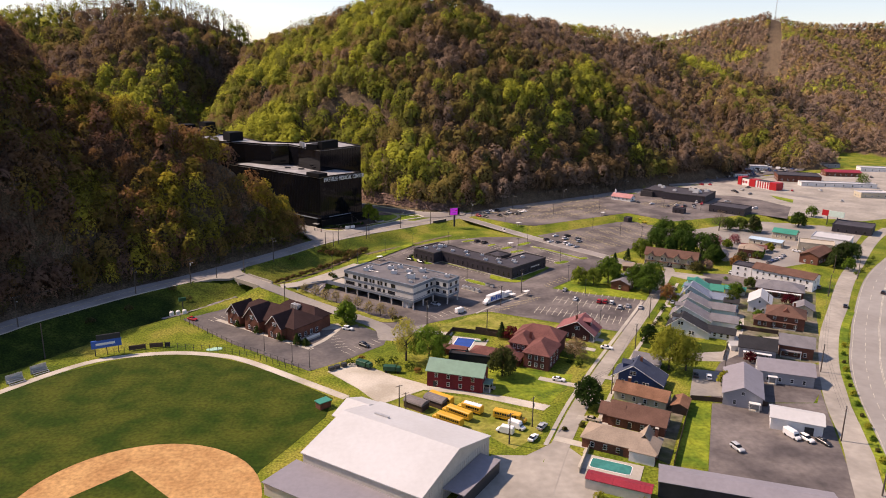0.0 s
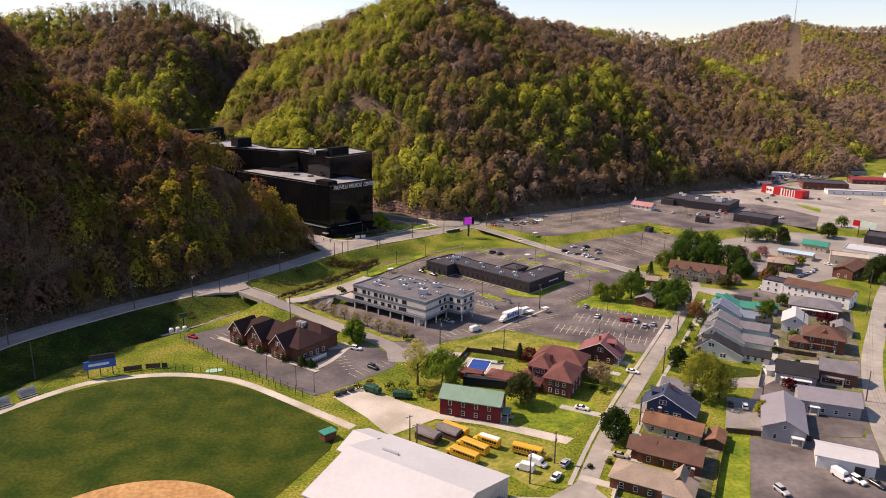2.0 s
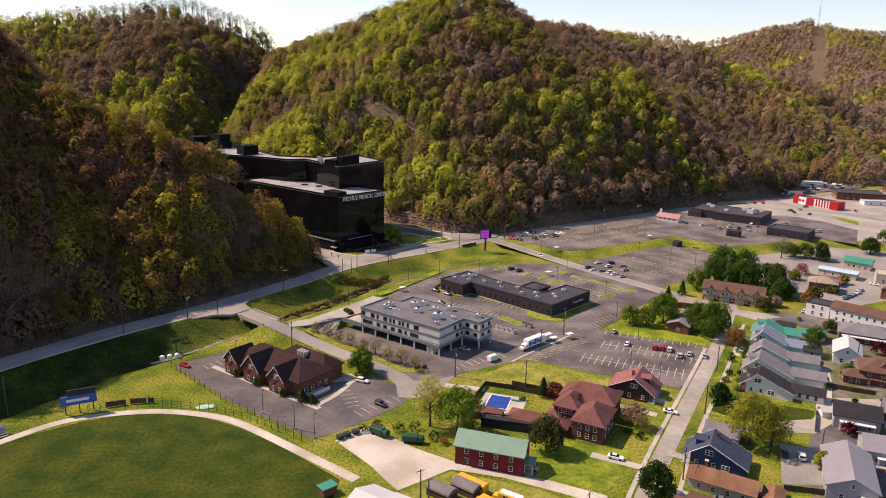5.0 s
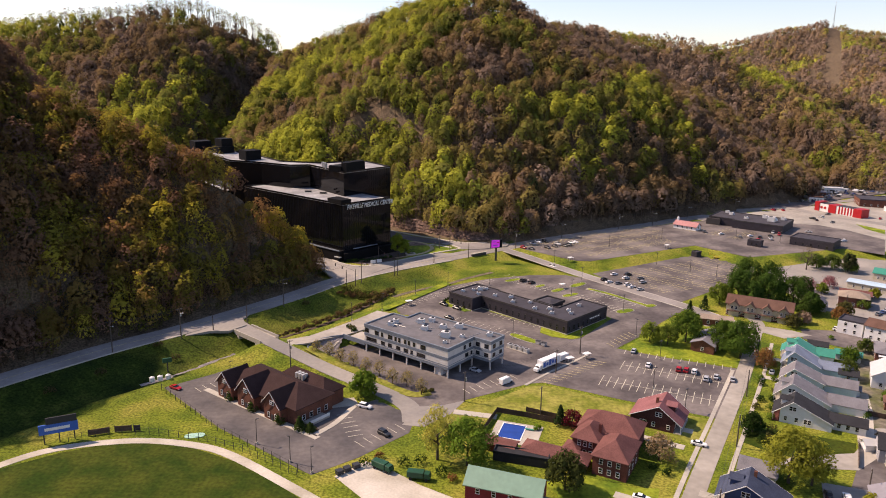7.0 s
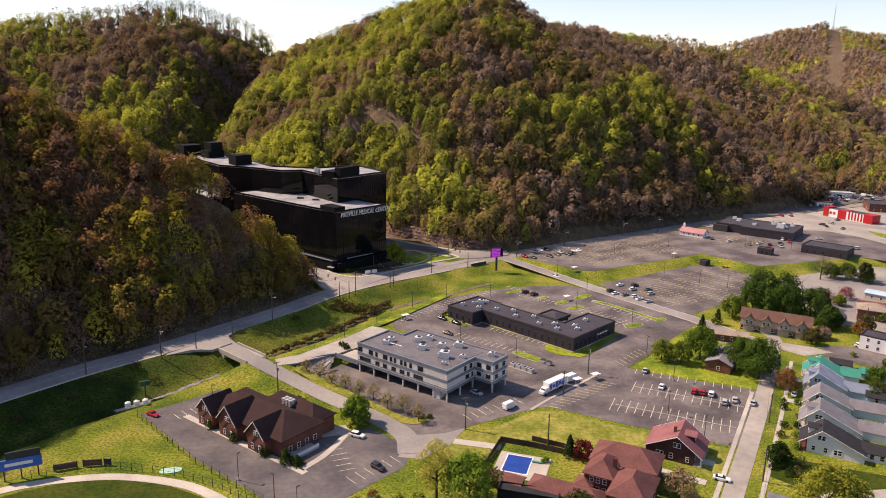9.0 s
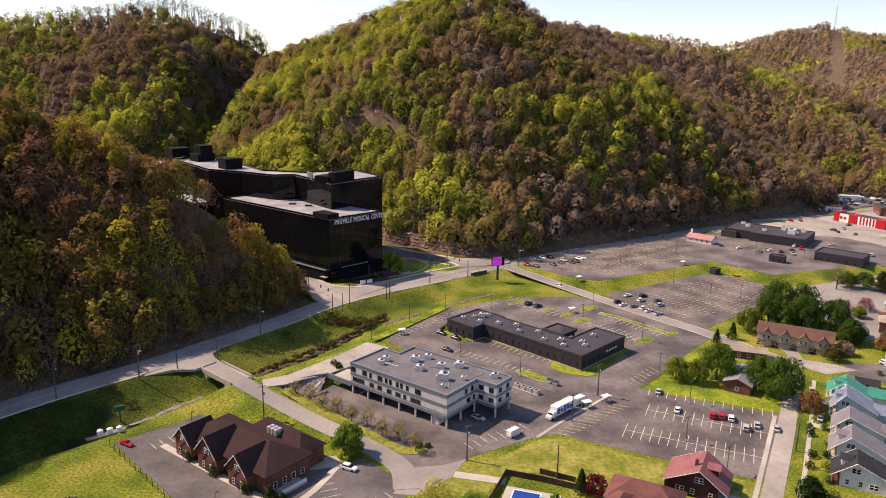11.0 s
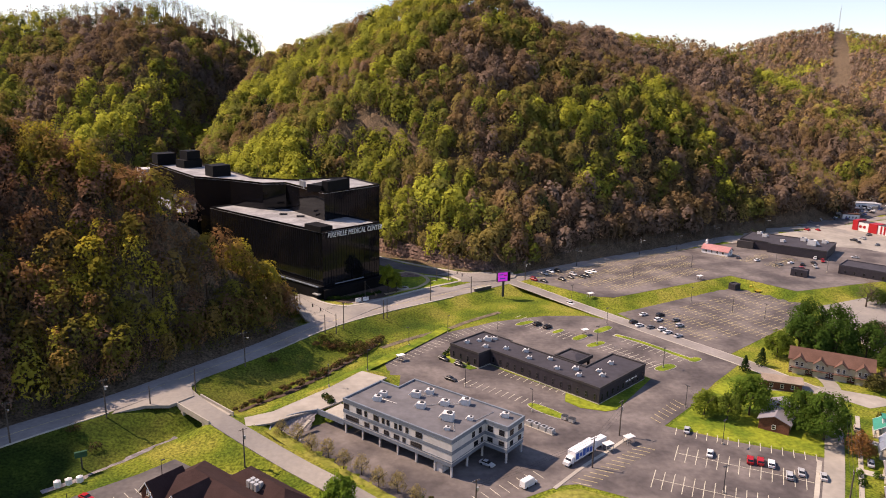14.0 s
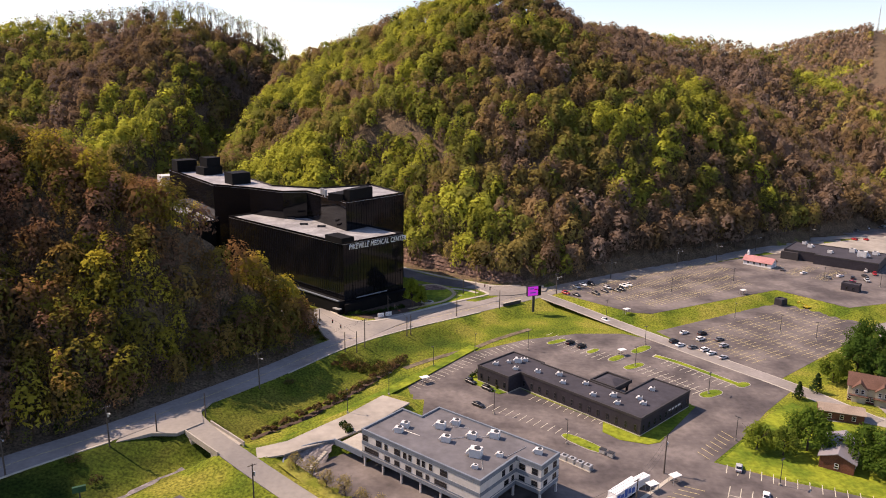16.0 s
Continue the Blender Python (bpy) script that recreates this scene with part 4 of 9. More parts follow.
sheet("infield_grass", "small grass square of the infield", [(-72.5, 176.6), (-58, 163), (-66, 148), (-86, 162)], 0.14, TURF, "infield")

# stalls
seg = stall_row((61.6, 306.5), (100.6, 288.8), 16, 4.9)
seg += stall_row((72.8, 320.8), (107, 304.6), 13, 4.9)
seg += stall_row((77.2, 334.3), (113.8, 318.4), 13, 2.6)[:-1]
markings("stall_lines", main_lot, seg, 0.075, MARK, 0.2)
seg = stall_row((38.5, 304.5), (62, 324.5), 12, -4.8, False, -0.5) + stall_row((74, 339.5), (86, 353), 6, 4.5, False, 0.4)
markings("stall_lines", main_lot, seg, 0.075, MARKY, 0.22)
seg = stall_row((24.5, 377.5), (45.5, 360.5), 10, 4.6, False) + stall_row((9, 370), (34.5, 350), 12, 4.6, False)
seg += stall_row((-18, 388), (8, 421), 15, -5, False) + stall_row((8, 421), (29, 437), 9, -5, False) + stall_row((44.8, 434), (58.7, 419), 7, 4.8)
seg += stall_row((83.5, 416), (100.5, 394.5), 10, -4.6, False) + stall_row((71.5, 407.5), (86.5, 387.5), 9, 4.6)
seg += stall_row((38, 443), (50, 432), 5, 4.6, False) + stall_row((13, 293.5), (31, 306), 7, 4.6, False)
markings("stall_lines", main_lot, seg, 0.075, MARK, 0.2)
seg = []
for i in range(7):
    o = Vector((99, 452)) + Vector((0.85, 0.53)) * (i * 12.6)
    e = (30, 38, 46, 50, 44, 34, 24)[i]
    b = o + Vector((0.53, -0.85)) * (4 if i else 10)
    f = b + Vector((0.53, -0.85)) * e
    seg += stall_row(b, f, int(e / 2.7), 4.6)
markings("stall_lines", lower_lot, seg, 0.1, MARKY, 0.2)
seg = []
for i, (s0, s1) in enumerate(((4, 118), (6, 112), (10, 100), (16, 92))):
    o = Vector((57, 500)) + Vector((0.62, -0.78)) * (i * 12.5 - 3)
    a, b = o + Vector((0.83, 0.555)) * s0, o + Vector((0.83, 0.555)) * s1
    seg += stall_row(a, b, int((s1 - s0) / 2.7), 4.6)
for i in range(3):
    a = Vector((174, 556)) + Vector((0.75, -0.66)) * (i * 15 + 4)
    seg += stall_row(a, a + Vector((0.66, 0.6)) * (32 if i else 18), 11 if i else 6, 4.6)
markings("stall_lines", upper_lot, seg, 3.1, MARKY, 0.24)
seg = stall_row((-80, 292), (-72, 300), 4, 4.6, False) + stall_row((-20, 256), (-8.5, 267), 5, 4.6, False) + stall_row((-31, 276), (-25.5, 262), 5, 4.6, False)
markings("stall_lines", brick_lot, seg, 0.075, MARK, 0.18)
line = smooth([(x, y, z) for x, y, z in HILLROAD], 5)
markings("lane_line", bpy.data.objects["hill_road"], [], 0, MARKY)
bm = BM()
for off in (-0.18, 0.18):
    for a, b in zip(line, line[1:]):
        s = Vector((-(b - a).y, (b - a).x, 0)).normalized()
        z = Vector((0, 0, 0.14))
        quad(bm, a + s * (off - 0.06) + z, b + s * (off - 0.06) + z, b + s * (off + 0.06) + z, a + s * (off + 0.06) + z)
bpy.data.objects.remove(bpy.data.objects["lane_line"])
tagged(link("lane_line", bm, MARKY, bpy.data.objects["hill_road"]), kind="stuff")
bm = BM()
hwy = smooth([(118, 104, 0), (139, 152, 0), (152.6, 181.8, 0), (165.6, 212.8, 0), (179.8, 239.6, 0), (195.8, 264.4, 0), (212.3, 289.1, 0), (252.7, 344.2, 0), (290.5, 384.8, 0), (330, 420, 0), (430, 495, 0)], 8)
for off, dash in ((-9.6, 0), (-5, 1), (-0.2, 0), (0.2, 0), (5, 1), (9.6, 0)):
    for i, (a, b) in enumerate(zip(hwy, hwy[1:])):
        if dash and i % 2:
            continue
        s = Vector((-(b - a).y, (b - a).x, 0)).normalized()
        z = Vector((0, 0, 0.135))
        quad(bm, a + s * (off - 0.07) + z, b + s * (off - 0.07) + z, b + s * (off + 0.07) + z, a + s * (off + 0.07) + z)
tagged(link("lane_line", bm, MARK, bpy.data.objects["highway"]), kind="stuff")
# stop lines and a zebra at the hospital crossing
seg = [(-44 + i * 1.1, 433 + i * 0.5, -46 + i * 1.1, 437 + i * 0.5) for i in range(0, 9)] + [(-33, 441.5, -37, 446.5), (-28, 445, -31, 449)]
markings("crossing_lines", bpy.data.objects["hill_road"], seg, 3.75, MARK, 0.5)

# kerbed islands
ISLE = [(41.5, 435.3, 10, 3.4, 0.6), (63.2, 417.8, 9, 3.6, 0.75), (68.3, 409.8, 10, 3.6, 0.6), (90, 385.6, 10, 4.4, 0.55), (75.5, 428, 12, 4, 0.75), (38, 347.5, 15, 4.2, -0.78), (55, 425, 7, 2.6, 0.75), (104.5, 394, 6, 3.5, 0.6)]
for x, y, lx, ly, a in ISLE:
    isle = thing("kerbed_island", "kerbed traffic island of bright grass in the car park", "traffic island", x, y, 0.05, math.degrees(a), "car park islands")
    part("kerb", prism(BM(), blob(0, 0, lx + 0.5, ly + 0.5, 0), -0.05, 0.14), CONCRETE, isle, "pale concrete kerb")
    part("grass", prism(BM(), blob(0, 0, lx, ly, 0), 0.0, 0.19), LAWN, isle)
sheet("clinic_verge", "kerbed grass verge along the dark clinic", [(26.5, 381.5), (47, 362), (45.5, 355), (50, 350), (58, 347.5), (62, 349), (81, 374.6), (79, 378), (57, 352.6), (22, 387)], 0.2, LAWN, "verge")
sheet("clinic_bed", "grass bed in front of the clinic entrance", [(1.8, 393.3), (6, 400), (8, 392), (18, 383.5), (14, 381.5)], 0.2, LAWN, "verge")
strip("mid_kerb", "pale concrete kerb round the long island", [(79, 421.5), (88, 413), (103, 394)], 3.2, CONCRETE, 0.19, "kerb")
strip("mid_island", "long kerbed grass island beside the connector road", [(79.5, 421), (88, 413), (102.5, 394.5)], 2.4, LAWN, 0.22, "verge")
strip("terrace_verge", "bright grass strip along the ditch", [(-54, 343), (-42, 359), (-27, 378, 0.6), (-16, 394, 0.3), (6, 427, 0.2)], 4.5, LAWN, 0.25, "verge")
strip("office_verge", "grass verge with young trees in front of the office", [(-50, 329, 2.2), (-38, 318.5, 1.0), (-22, 304.5, 0.2), (-8, 292.5, 0.1), (-1, 293.8, 0.1)], 4.0, DRY, 0.12, "verge")
sheet("hospital_lawn", "round lawn with a footpath beside the hospital", [(-40, 449), (-29, 455), (-16.5, 467.5), (-1.4, 481), (9.6, 489.5), (8, 497), (1, 501.5), (-8, 505.5), (-18, 510.5), (-26, 513), (-27, 484), (-50, 461)], 3.5, LAWN, "lawn", 0.3)
sheet("dark_bed", "dark planted bed along the hospital wall", [(-50, 456), (-40, 450), (-29, 456.5), (-20, 466), (-16, 474), (-19, 484), (-24, 490), (-27, 484)], 3.52, SHRUBSOIL, "flower bed", 0.3)
sheet("mulch_bed", "reddish mulch bed at the head of the lawn", [(-19, 497), (-8, 498.5), (-5, 503), (-13, 507.5), (-22, 508)], 3.52, ROCK, "flower bed", 0.3)
strip("hospital_footpath", "pale footpath curving through the hospital lawn", [(-22, 504, 3.45), (-14, 508, 3.45), (-6.6, 502, 3.45), (-2.8, 491.7, 3.45), (-7.3, 480, 3.45), (-15.1, 473.1, 3.45), (-24, 466, 3.45)], 2.0, TANPATH, 0.12, "path")
strip("entry_path", "pale footpath from the lawn to the street corner", [(-5, 501, 3.45), (2, 499, 3.45), (9, 494, 3.45)], 2.2, CONCRETE, 0.11, "path")
ring_bed = thing("ring_planter", "low white round planter on the hospital lawn", "planter", -15.8, 476.5, 3.5)
part("rim", prism(BM(), blob(0, 0, 6.5, 5.2, 0, p=2), 0, 0.5), CONCRETE, ring_bed, "pale rim")
part("soil", prism(BM(), blob(0, 0, 4.6, 3.5, 0, p=2), 0.3, 0.56), SHRUBSOIL, ring_bed, "dark soil")
sheet("brick_pad", "pale concrete pad beside the brick building", [(-33.5, 281), (-24.5, 283.5), (-27, 289), (-34, 287)], 0.16, CONCRETE, "path")
strip("side_walk", "narrow concrete pavement beside the street", [(42.5, 187), (55.5, 214), (72.5, 245), (91, 277), (114, 317)], 1.3, CONCRETE, 0.13, "pavement")
strip("side_walk_east", "narrow concrete pavement in front of the houses", [(53, 182), (65.5, 208), (82, 240), (100.5, 272), (124.5, 314), (142, 346)], 1.3, CONCRETE, 0.13, "pavement")
for pts in ([(56, 204), (66, 199)], [(63, 216), (74, 211)], [(72, 234), (80, 229.5)], [(49, 233), (62, 226)], [(76, 258), (62, 266)], [(82, 268), (66, 276)], [(46, 191), (55, 186)], [(122, 312), (130, 307)], [(132, 330), (140, 326)]):
    strip("driveway", "short pale concrete drive beside a house", pts, 3.0, CONCRETE, 0.115, "drive", k=2)

# rock cutting behind the hospital drive
bm = BM()
rk = random.Random(11)
base = smooth(ROCKBASE[1:], 14)
cols = []
for k, p in enumerate(base):
    f = k / (len(base) - 1)
    hh = (9.0 - 5.0 * f * f + rk.uniform(-0.5, 0.5)) * min(1, (1 - f) * 5 + 0.25)
    ledge = rk.uniform(0.1, 0.6)
    cols.append([bm.verts.new((p.x + rk.uniform(-0.3, 0.3), p.y + 1.2 + t * 3.0 + (ledge if i % 2 else 0) + rk.uniform(-0.3, 0.3), p.z - 0.6 + hh * t + rk.uniform(-0.25, 0.25))) for i, t in enumerate((0, 0.16, 0.2, 0.38, 0.44, 0.62, 0.68, 0.86, 0.9, 1.0))] + [bm.verts.new((p.x + 1, p.y + 9, p.z + hh - 1.5))])
for a, b in zip(cols, cols[1:]):
    for k in range(10):
        bm.faces.new((a[k], b[k], b[k + 1], a[k + 1]))
tagged(link("rock_cutting", bm, ROCK), "low reddish rock cutting behind the hospital drive", "rock face", kind="structure")
for x, y in ((-35.5, 451.8), (-32.2, 453.8)):
    g = thing("notice_board", "low white notice board on the hospital verge", "sign", x, y, 3.7, 30, "hospital notice boards")
    part("board", box(BM(), -1.5, -0.12, 0.4, 1.5, 0.12, 2.2), TRIM, g)
    for q in (-1.2, 1.2):
        part("post", box(BM(), q - 0.08, -0.08, -0.2, q + 0.08, 0.08, 0.4), DKSTEEL, g)

# culvert bridge
bridge = thing("road_bridge", "short concrete culvert bridge carrying the street over the ditch", "bridge", -72.5, 338, 0, -42)
part("deck", box(BM(), -8.5, -4.2, 3.2, 8.5, 4.2, 3.9), CONCRETE, bridge)
for s in (-1, 1):
    rail = part("parapet", box(BM(), -9.5, s * 4.2 - 0.2, 3.0, 9.5, s * 4.2 + 0.2, 4.9), CONCRETE, bridge)
    part("abutment", box(BM(), s * 6.4 - 0.7, -4.4, -2.5, s * 6.4 + 0.7, 4.4, 3.5), CONCRETE, bridge)
strip("ditch_channel", "shallow concrete channel in the ditch", [(-104, 299, -1.2), (-95.6, 307, -1.25), (-87, 319, -1.35), (-79, 330, -1.45)], 2.0, STONE, 0.12, "channel")
strip("dirt_track", "trodden earth strip between the bank and the car park", [(x, y, land_at(x, y)) for x, y in ((-21, 403), (-13, 411), (-4, 418.5), (5.7, 425.8), (13.8, 434.6), (20.3, 440.8), (31.4, 450.6))], 2.6, EARTH, 0.12, "track")
strip("ditch_scrub", "brown reeds and scrub along the ditch", [(-64, 347, -1.3), (-51, 362, -1.3), (-36, 385, -1.1), (-24, 408, -0.5)], 2.6, SHRUBSOIL, 0.3, "channel")


# ---- building kit ----
def window_mesh(w, h, frame_mat, key, cache={}):
    if key not in cache:
        bm = BM()
        for x0, x1, z0, z1 in ((-w / 2 - 0.1, w / 2 + 0.1, h, h + 0.12), (-w / 2 - 0.14, w / 2 + 0.14, -0.14, 0), (-w / 2 - 0.1, -w / 2, 0, h), (w / 2, w / 2 + 0.1, 0, h), (-w / 2, w / 2, h / 2 - 0.04, h / 2 + 0.04)):
            box(bm, x0, -0.09, z0, x1, 0.03, z1)
        a = bpy.data.meshes.new("window_frame")
        bm.to_mesh(a), bm.free()
        a.materials.append(frame_mat)
        bm = box(BM(), -w / 2, -0.045, 0, w / 2, 0.03, h)
        b = bpy.data.meshes.new("pane")
        bm.to_mesh(b), bm.free()
        b.materials.append(GLASS)
        cache[key] = (a, b)
    return cache[key]


def add_window(parent, x, y, z, ang, w=1.0, h=1.4, frame_mat=None):
    """A window whose outer side looks along -y of its own turn."""
    fm = frame_mat or TRIM
    a, b = window_mesh(w, h, fm, (w, h, fm.name))
    ob = shared("window", a, parent, pose(x, y, z, 0, 0, ang))
    shared("pane", b, ob, Matrix.Identity(4))
    return ob


def wall_windows(parent, x0, y0, x1, y1, z, n, w, h, frame_mat=None, inset=1.2):
    """n windows spread evenly along a wall that runs from one corner to the next, anticlockwise round the house."""
    d = Vector((x1 - x0, y1 - y0, 0))
    ln = d.length
    d.normalize()
    ang = math.degrees(math.atan2(d.y, d.x))
    for i in range(n):
        s = inset + (ln - 2 * inset) * ((i + 0.5) / n)
        add_window(parent, x0 + d.x * s, y0 + d.y * s, z, ang, w, h, frame_mat)


def gable_walls(bm, L, W, he, hr, ends=True):
    x, y = L / 2, W / 2
    v = [bm.verts.new(p) for p in ((-x, -y, -1), (x, -y, -1), (x, y, -1), (-x, y, -1), (-x, -y, he), (x, -y, he), (x, y, he), (-x, y, he), (-x, 0, hr - 0.05), (x, 0, hr - 0.05))]
    for f in ((0, 1, 5, 4), (2, 3, 7, 6), (1, 2, 6, 9, 5), (3, 0, 4, 8, 7), (3, 2, 1, 0), (4, 5, 9, 8), (6, 7, 8, 9)):
        bm.faces.new([v[i] for i in f])
    return bm


def gable_roof(bm, L, W, he, hr, over=0.55, t=0.22):
    """Two sloping slabs that meet at a ridge along x."""
    sl = (hr - he) / (W / 2)
    x, y = L / 2 + over, W / 2 + over
    ze = he - sl * over
    for s in (-1, 1):
        v = [bm.verts.new(p) for p in ((-x, s * y, ze), (x, s * y, ze), (x, 0, hr), (-x, 0, hr), (-x, s * y, ze + t), (x, s * y, ze + t), (x, 0, hr + t), (-x, 0, hr + t))]
        for f in ((3, 2, 1, 0), (4, 5, 6, 7), (0, 1, 5, 4), (1, 2, 6, 5), (2, 3, 7, 6), (3, 0, 4, 7)):
            bm.faces.new([v[i] for i in f])
    return bm


def hip_roof(bm, L, W, he, hr, over=0.6, t=0.2, inset=None):
    x, y = L / 2 + over, W / 2 + over
    k = max(0.2, L / 2 - (W / 2 if inset is None else inset))
    v = [bm.verts.new(p) for p in ((-x, -y, he - t), (x, -y, he - t), (x, y, he - t), (-x, y, he - t), (-x, -y, he), (x, -y, he), (x, y, he), (-x, y, he), (-k, 0, hr), (k, 0, hr))]
    for f in ((3, 2, 1, 0), (0, 1, 5, 4), (1, 2, 6, 5), (2, 3, 7, 6), (3, 0, 4, 7), (4, 5, 9, 8), (5, 6, 9), (6, 7, 8, 9), (7, 4, 8)):
        bm.faces.new([v[i] for i in f])
    return bm


def flat_roof(bm, L, W, he, par=0.5, t=0.3):
    x, y = L / 2, W / 2
    box(bm, -x, -y, he - 0.25, x, y, he)
    for a in ((-x, -y, x, -y + t), (-x, y - t, x, y), (-x, -y + t, -x + t, y - t), (x - t, -y + t, x, y - t)):
        box(bm, a[0], a[1], he - 0.2, a[2], a[3], he + par)
    return bm


def house(label, x, y, ang, L, W, he, hr, wall, roof, style="gable", win=(3, 2), floors=1, chimney=None, porch=None, door=None, trim=None, name="house", cat="house", z=0.0, group=""):
    """A building of one block; its ridge runs along its own x."""
    h = thing(name, label, cat, x, y, z, ang, group)
    tr = trim or TRIM
    if style == "gable":
        body = part("wall", gable_walls(BM(), L, W, he, hr), wall, h)
        part("roof", gable_roof(BM(), L, W, he, hr), roof, h)
    elif style == "hip":
        body = part("wall", box(BM(), -L / 2, -W / 2, -1, L / 2, W / 2, he), wall, h)
        part("roof", hip_roof(BM(), L, W, he, hr), roof, h)
    else:
        body = part("wall", box(BM(), -L / 2, -W / 2, -1, L / 2, W / 2, he - 0.26), wall, h)
        part("roof", flat_roof(BM(), L, W, he), roof, h)
    a, b = L / 2, W / 2
    for f in range(floors):
        zz = 0.95 + f * 2.9
        if zz + 1.3 > he:
            break
        for (p, q, n) in (((-a, -b), (a, -b), win[0]), ((a, -b), (a, b), win[1]), ((a, b), (-a, b), win[0]), ((-a, b), (-a, -b), win[1])):
            if n:
                wall_windows(h, *p, *q, zz, n, 0.95, 1.35, tr)
    if style == "gable" and hr - he > 2.0:
        for sx, an in ((1, 90), (-1, -90)):
            add_window(h, sx * a, 0, he + 0.15, an, 0.8, 1.1, tr)
    for c in (chimney or []):
        ch = part("chimney", box(BM(), c[0] - 0.45, c[1] - 0.45, he - 0.5, c[0] + 0.45, c[1] + 0.45, c[2]), BRICK, h, "brick chimney")
        part("chimney_cap", box(BM(), c[0] - 0.52, c[1] - 0.52, c[2] + 0.003, c[0] + 0.52, c[1] + 0.52, c[2] + 0.12), CONCRETE, ch)
    if door:
        dx, dy, an = door
        bm = box(BM(), -0.5, -0.06, 0, 0.5, 0.05, 2.1)
        d = part("door", bm, DARKTRIM, h)
        d.matrix_local = pose(dx, dy, 0.1, 0, 0, an)
    if porch:
        x0, y0, x1, y1, zt, pm = porch
        p = part("porch", box(BM(), x0, y0, zt, x1, y1, zt + 0.22), pm, h)
        part("porch_floor", box(BM(), x0 + 0.15, y0 + 0.15, -0.3, x1 - 0.15, y1 - 0.15, 0.25), CONCRETE, p)
        for px, py in ((x0 + 0.3, y0 + 0.3), (x1 - 0.3, y0 + 0.3), (x0 + 0.3, y1 - 0.3), (x1 - 0.3, y1 - 0.3)):
            part("porch_post", box(BM(), px - 0.1, py - 0.1, 0.25, px + 0.1, py + 0.1, zt), TRIM, p)
    return h


def roof_unit(parent, x, y, z, s=1.0, ang=0.0, cache={}):
    """A rooftop air handler: casing, hood and fan ring."""
    if not cache:
        bm = box(BM(), -1.0, -0.8, 0.15, 1.0, 0.8, 1.5)
        box(bm, -1.0, -0.7, 0, 1.0, 0.7, 0.15)
        bmesh.ops.bevel(bm, geom=[e for e in bm.edges if e.calc_length() > 1.0 and e.verts[0].co.z > 0.5 and e.verts[1].co.z > 0.5], offset=0.05, segments=1)
        hood = BM()
        v = [hood.verts.new(p) for p in ((1.1, -0.6, 0.5), (1.75, -0.6, 0.5), (1.1, -0.6, 1.2), (1.1, 0.6, 0.5), (1.75, 0.6, 0.5), (1.1, 0.6, 1.2))]
        for f in ((0, 1, 2), (5, 4, 3), (0, 3, 4, 1), (1, 4, 5, 2), (2, 5, 3, 0)):
            hood.faces.new([v[i] for i in f])
        fan = cone(BM(), -0.25, 0, 1.5, 1.68, 0.55, 0.5, 10)
        for k, bb, mt in (("casing", bm, UNITWHITE), ("hood", hood, UNITWHITE), ("fan_ring", fan, DKSTEEL)):
            me = bpy.data.meshes.new(k)
            bmesh.ops.recalc_face_normals(bb, faces=bb.faces)
            bb.to_mesh(me), bb.free()
            me.materials.append(mt)
            cache[k] = me
    u = shared("roof_unit", cache["casing"], parent, pose(x, y, z, 0, 0, ang) @ Matrix.Scale(s, 4), "white enamelled air handler")
    shared("hood", cache["hood"], u, Matrix.Identity(4))
    shared("fan_ring", cache["fan_ring"], u, Matrix.Identity(4))
    return u


# ---- the hospital ----
hosp = thing("hospital", "black glass hospital block with pale flat roofs beside the wooded hill", "hospital", 0, 0, 0)
LOWP = [(-53, 458.5), (-28, 483), (-97, 546), (-124, 519)]
UPP = [(-56, 488), (-30.5, 519), (-51, 548), (-78, 532), (-105, 539), (-122, 562), (-147, 590), (-172, 620), (-188.5, 603), (-138, 538), (-115, 529), (-94, 517), (-82, 520)]


def ring(pts, z0, z1, out, inn):
    bm = BM()
    n = len(pts)
    area = sum(pts[i][0] * pts[(i + 1) % n][1] - pts[(i + 1) % n][0] * pts[i][1] for i in range(n))
    sg = 1 if area > 0 else -1
    O, I = [], []
    for i in range(n):
        a, b, c = Vector(pts[i - 1]), Vector(pts[i]), Vector(pts[(i + 1) % n])
        d0, d1 = (b - a).normalized(), (c - b).normalized()
        n0, n1 = Vector((d0.y, -d0.x)) * sg, Vector((d1.y, -d1.x)) * sg
        m = (n0 + n1) / (1 + n0.dot(n1))
        O.append(b + m * out), I.append(b - m * inn)
    vo0, vo1 = [[bm.verts.new((*p, z)) for p in O] for z in (z0, z1)]
    vi0, vi1 = [[bm.verts.new((*p, z)) for p in I] for z in (z0, z1)]
    for i in range(n):
        j = (i + 1) % n
        for f in ((vo0[i], vo0[j], vo1[j], vo1[i]), (vi0[j], vi0[i], vi1[i], vi1[j]), (vo1[i], vo1[j], vi1[j], vi1[i]), (vi0[i], vi0[j], vo0[j], vo0[i])):
            bm.faces.new(f)
    return bm


def shell(parent, name, pts, z0, z1, mat, roofmat, par=0.9, label=""):
    w = part(name, prism(BM(), pts, z0, z1 - 0.6), mat, parent, label)
    part("roof", prism(BM(), pts, z1 - 0.59, z1 - 0.4), roofmat, parent, "pale roof membrane")
    part("parapet", ring(pts, z1 - 0.39, z1 + par, 0.02, 0.45), mat, parent)
    return w


low = shell(hosp, "lower_block", LOWP, 2.0, 36.0, BLACKGLASS, HOSPROOF, 0.5, "black curtain wall with floor bands")
upp = shell(hosp, "upper_block", UPP, 2.0, 50.0, BLACKGLASS, HOSPROOF, 0.5, "black curtain wall")


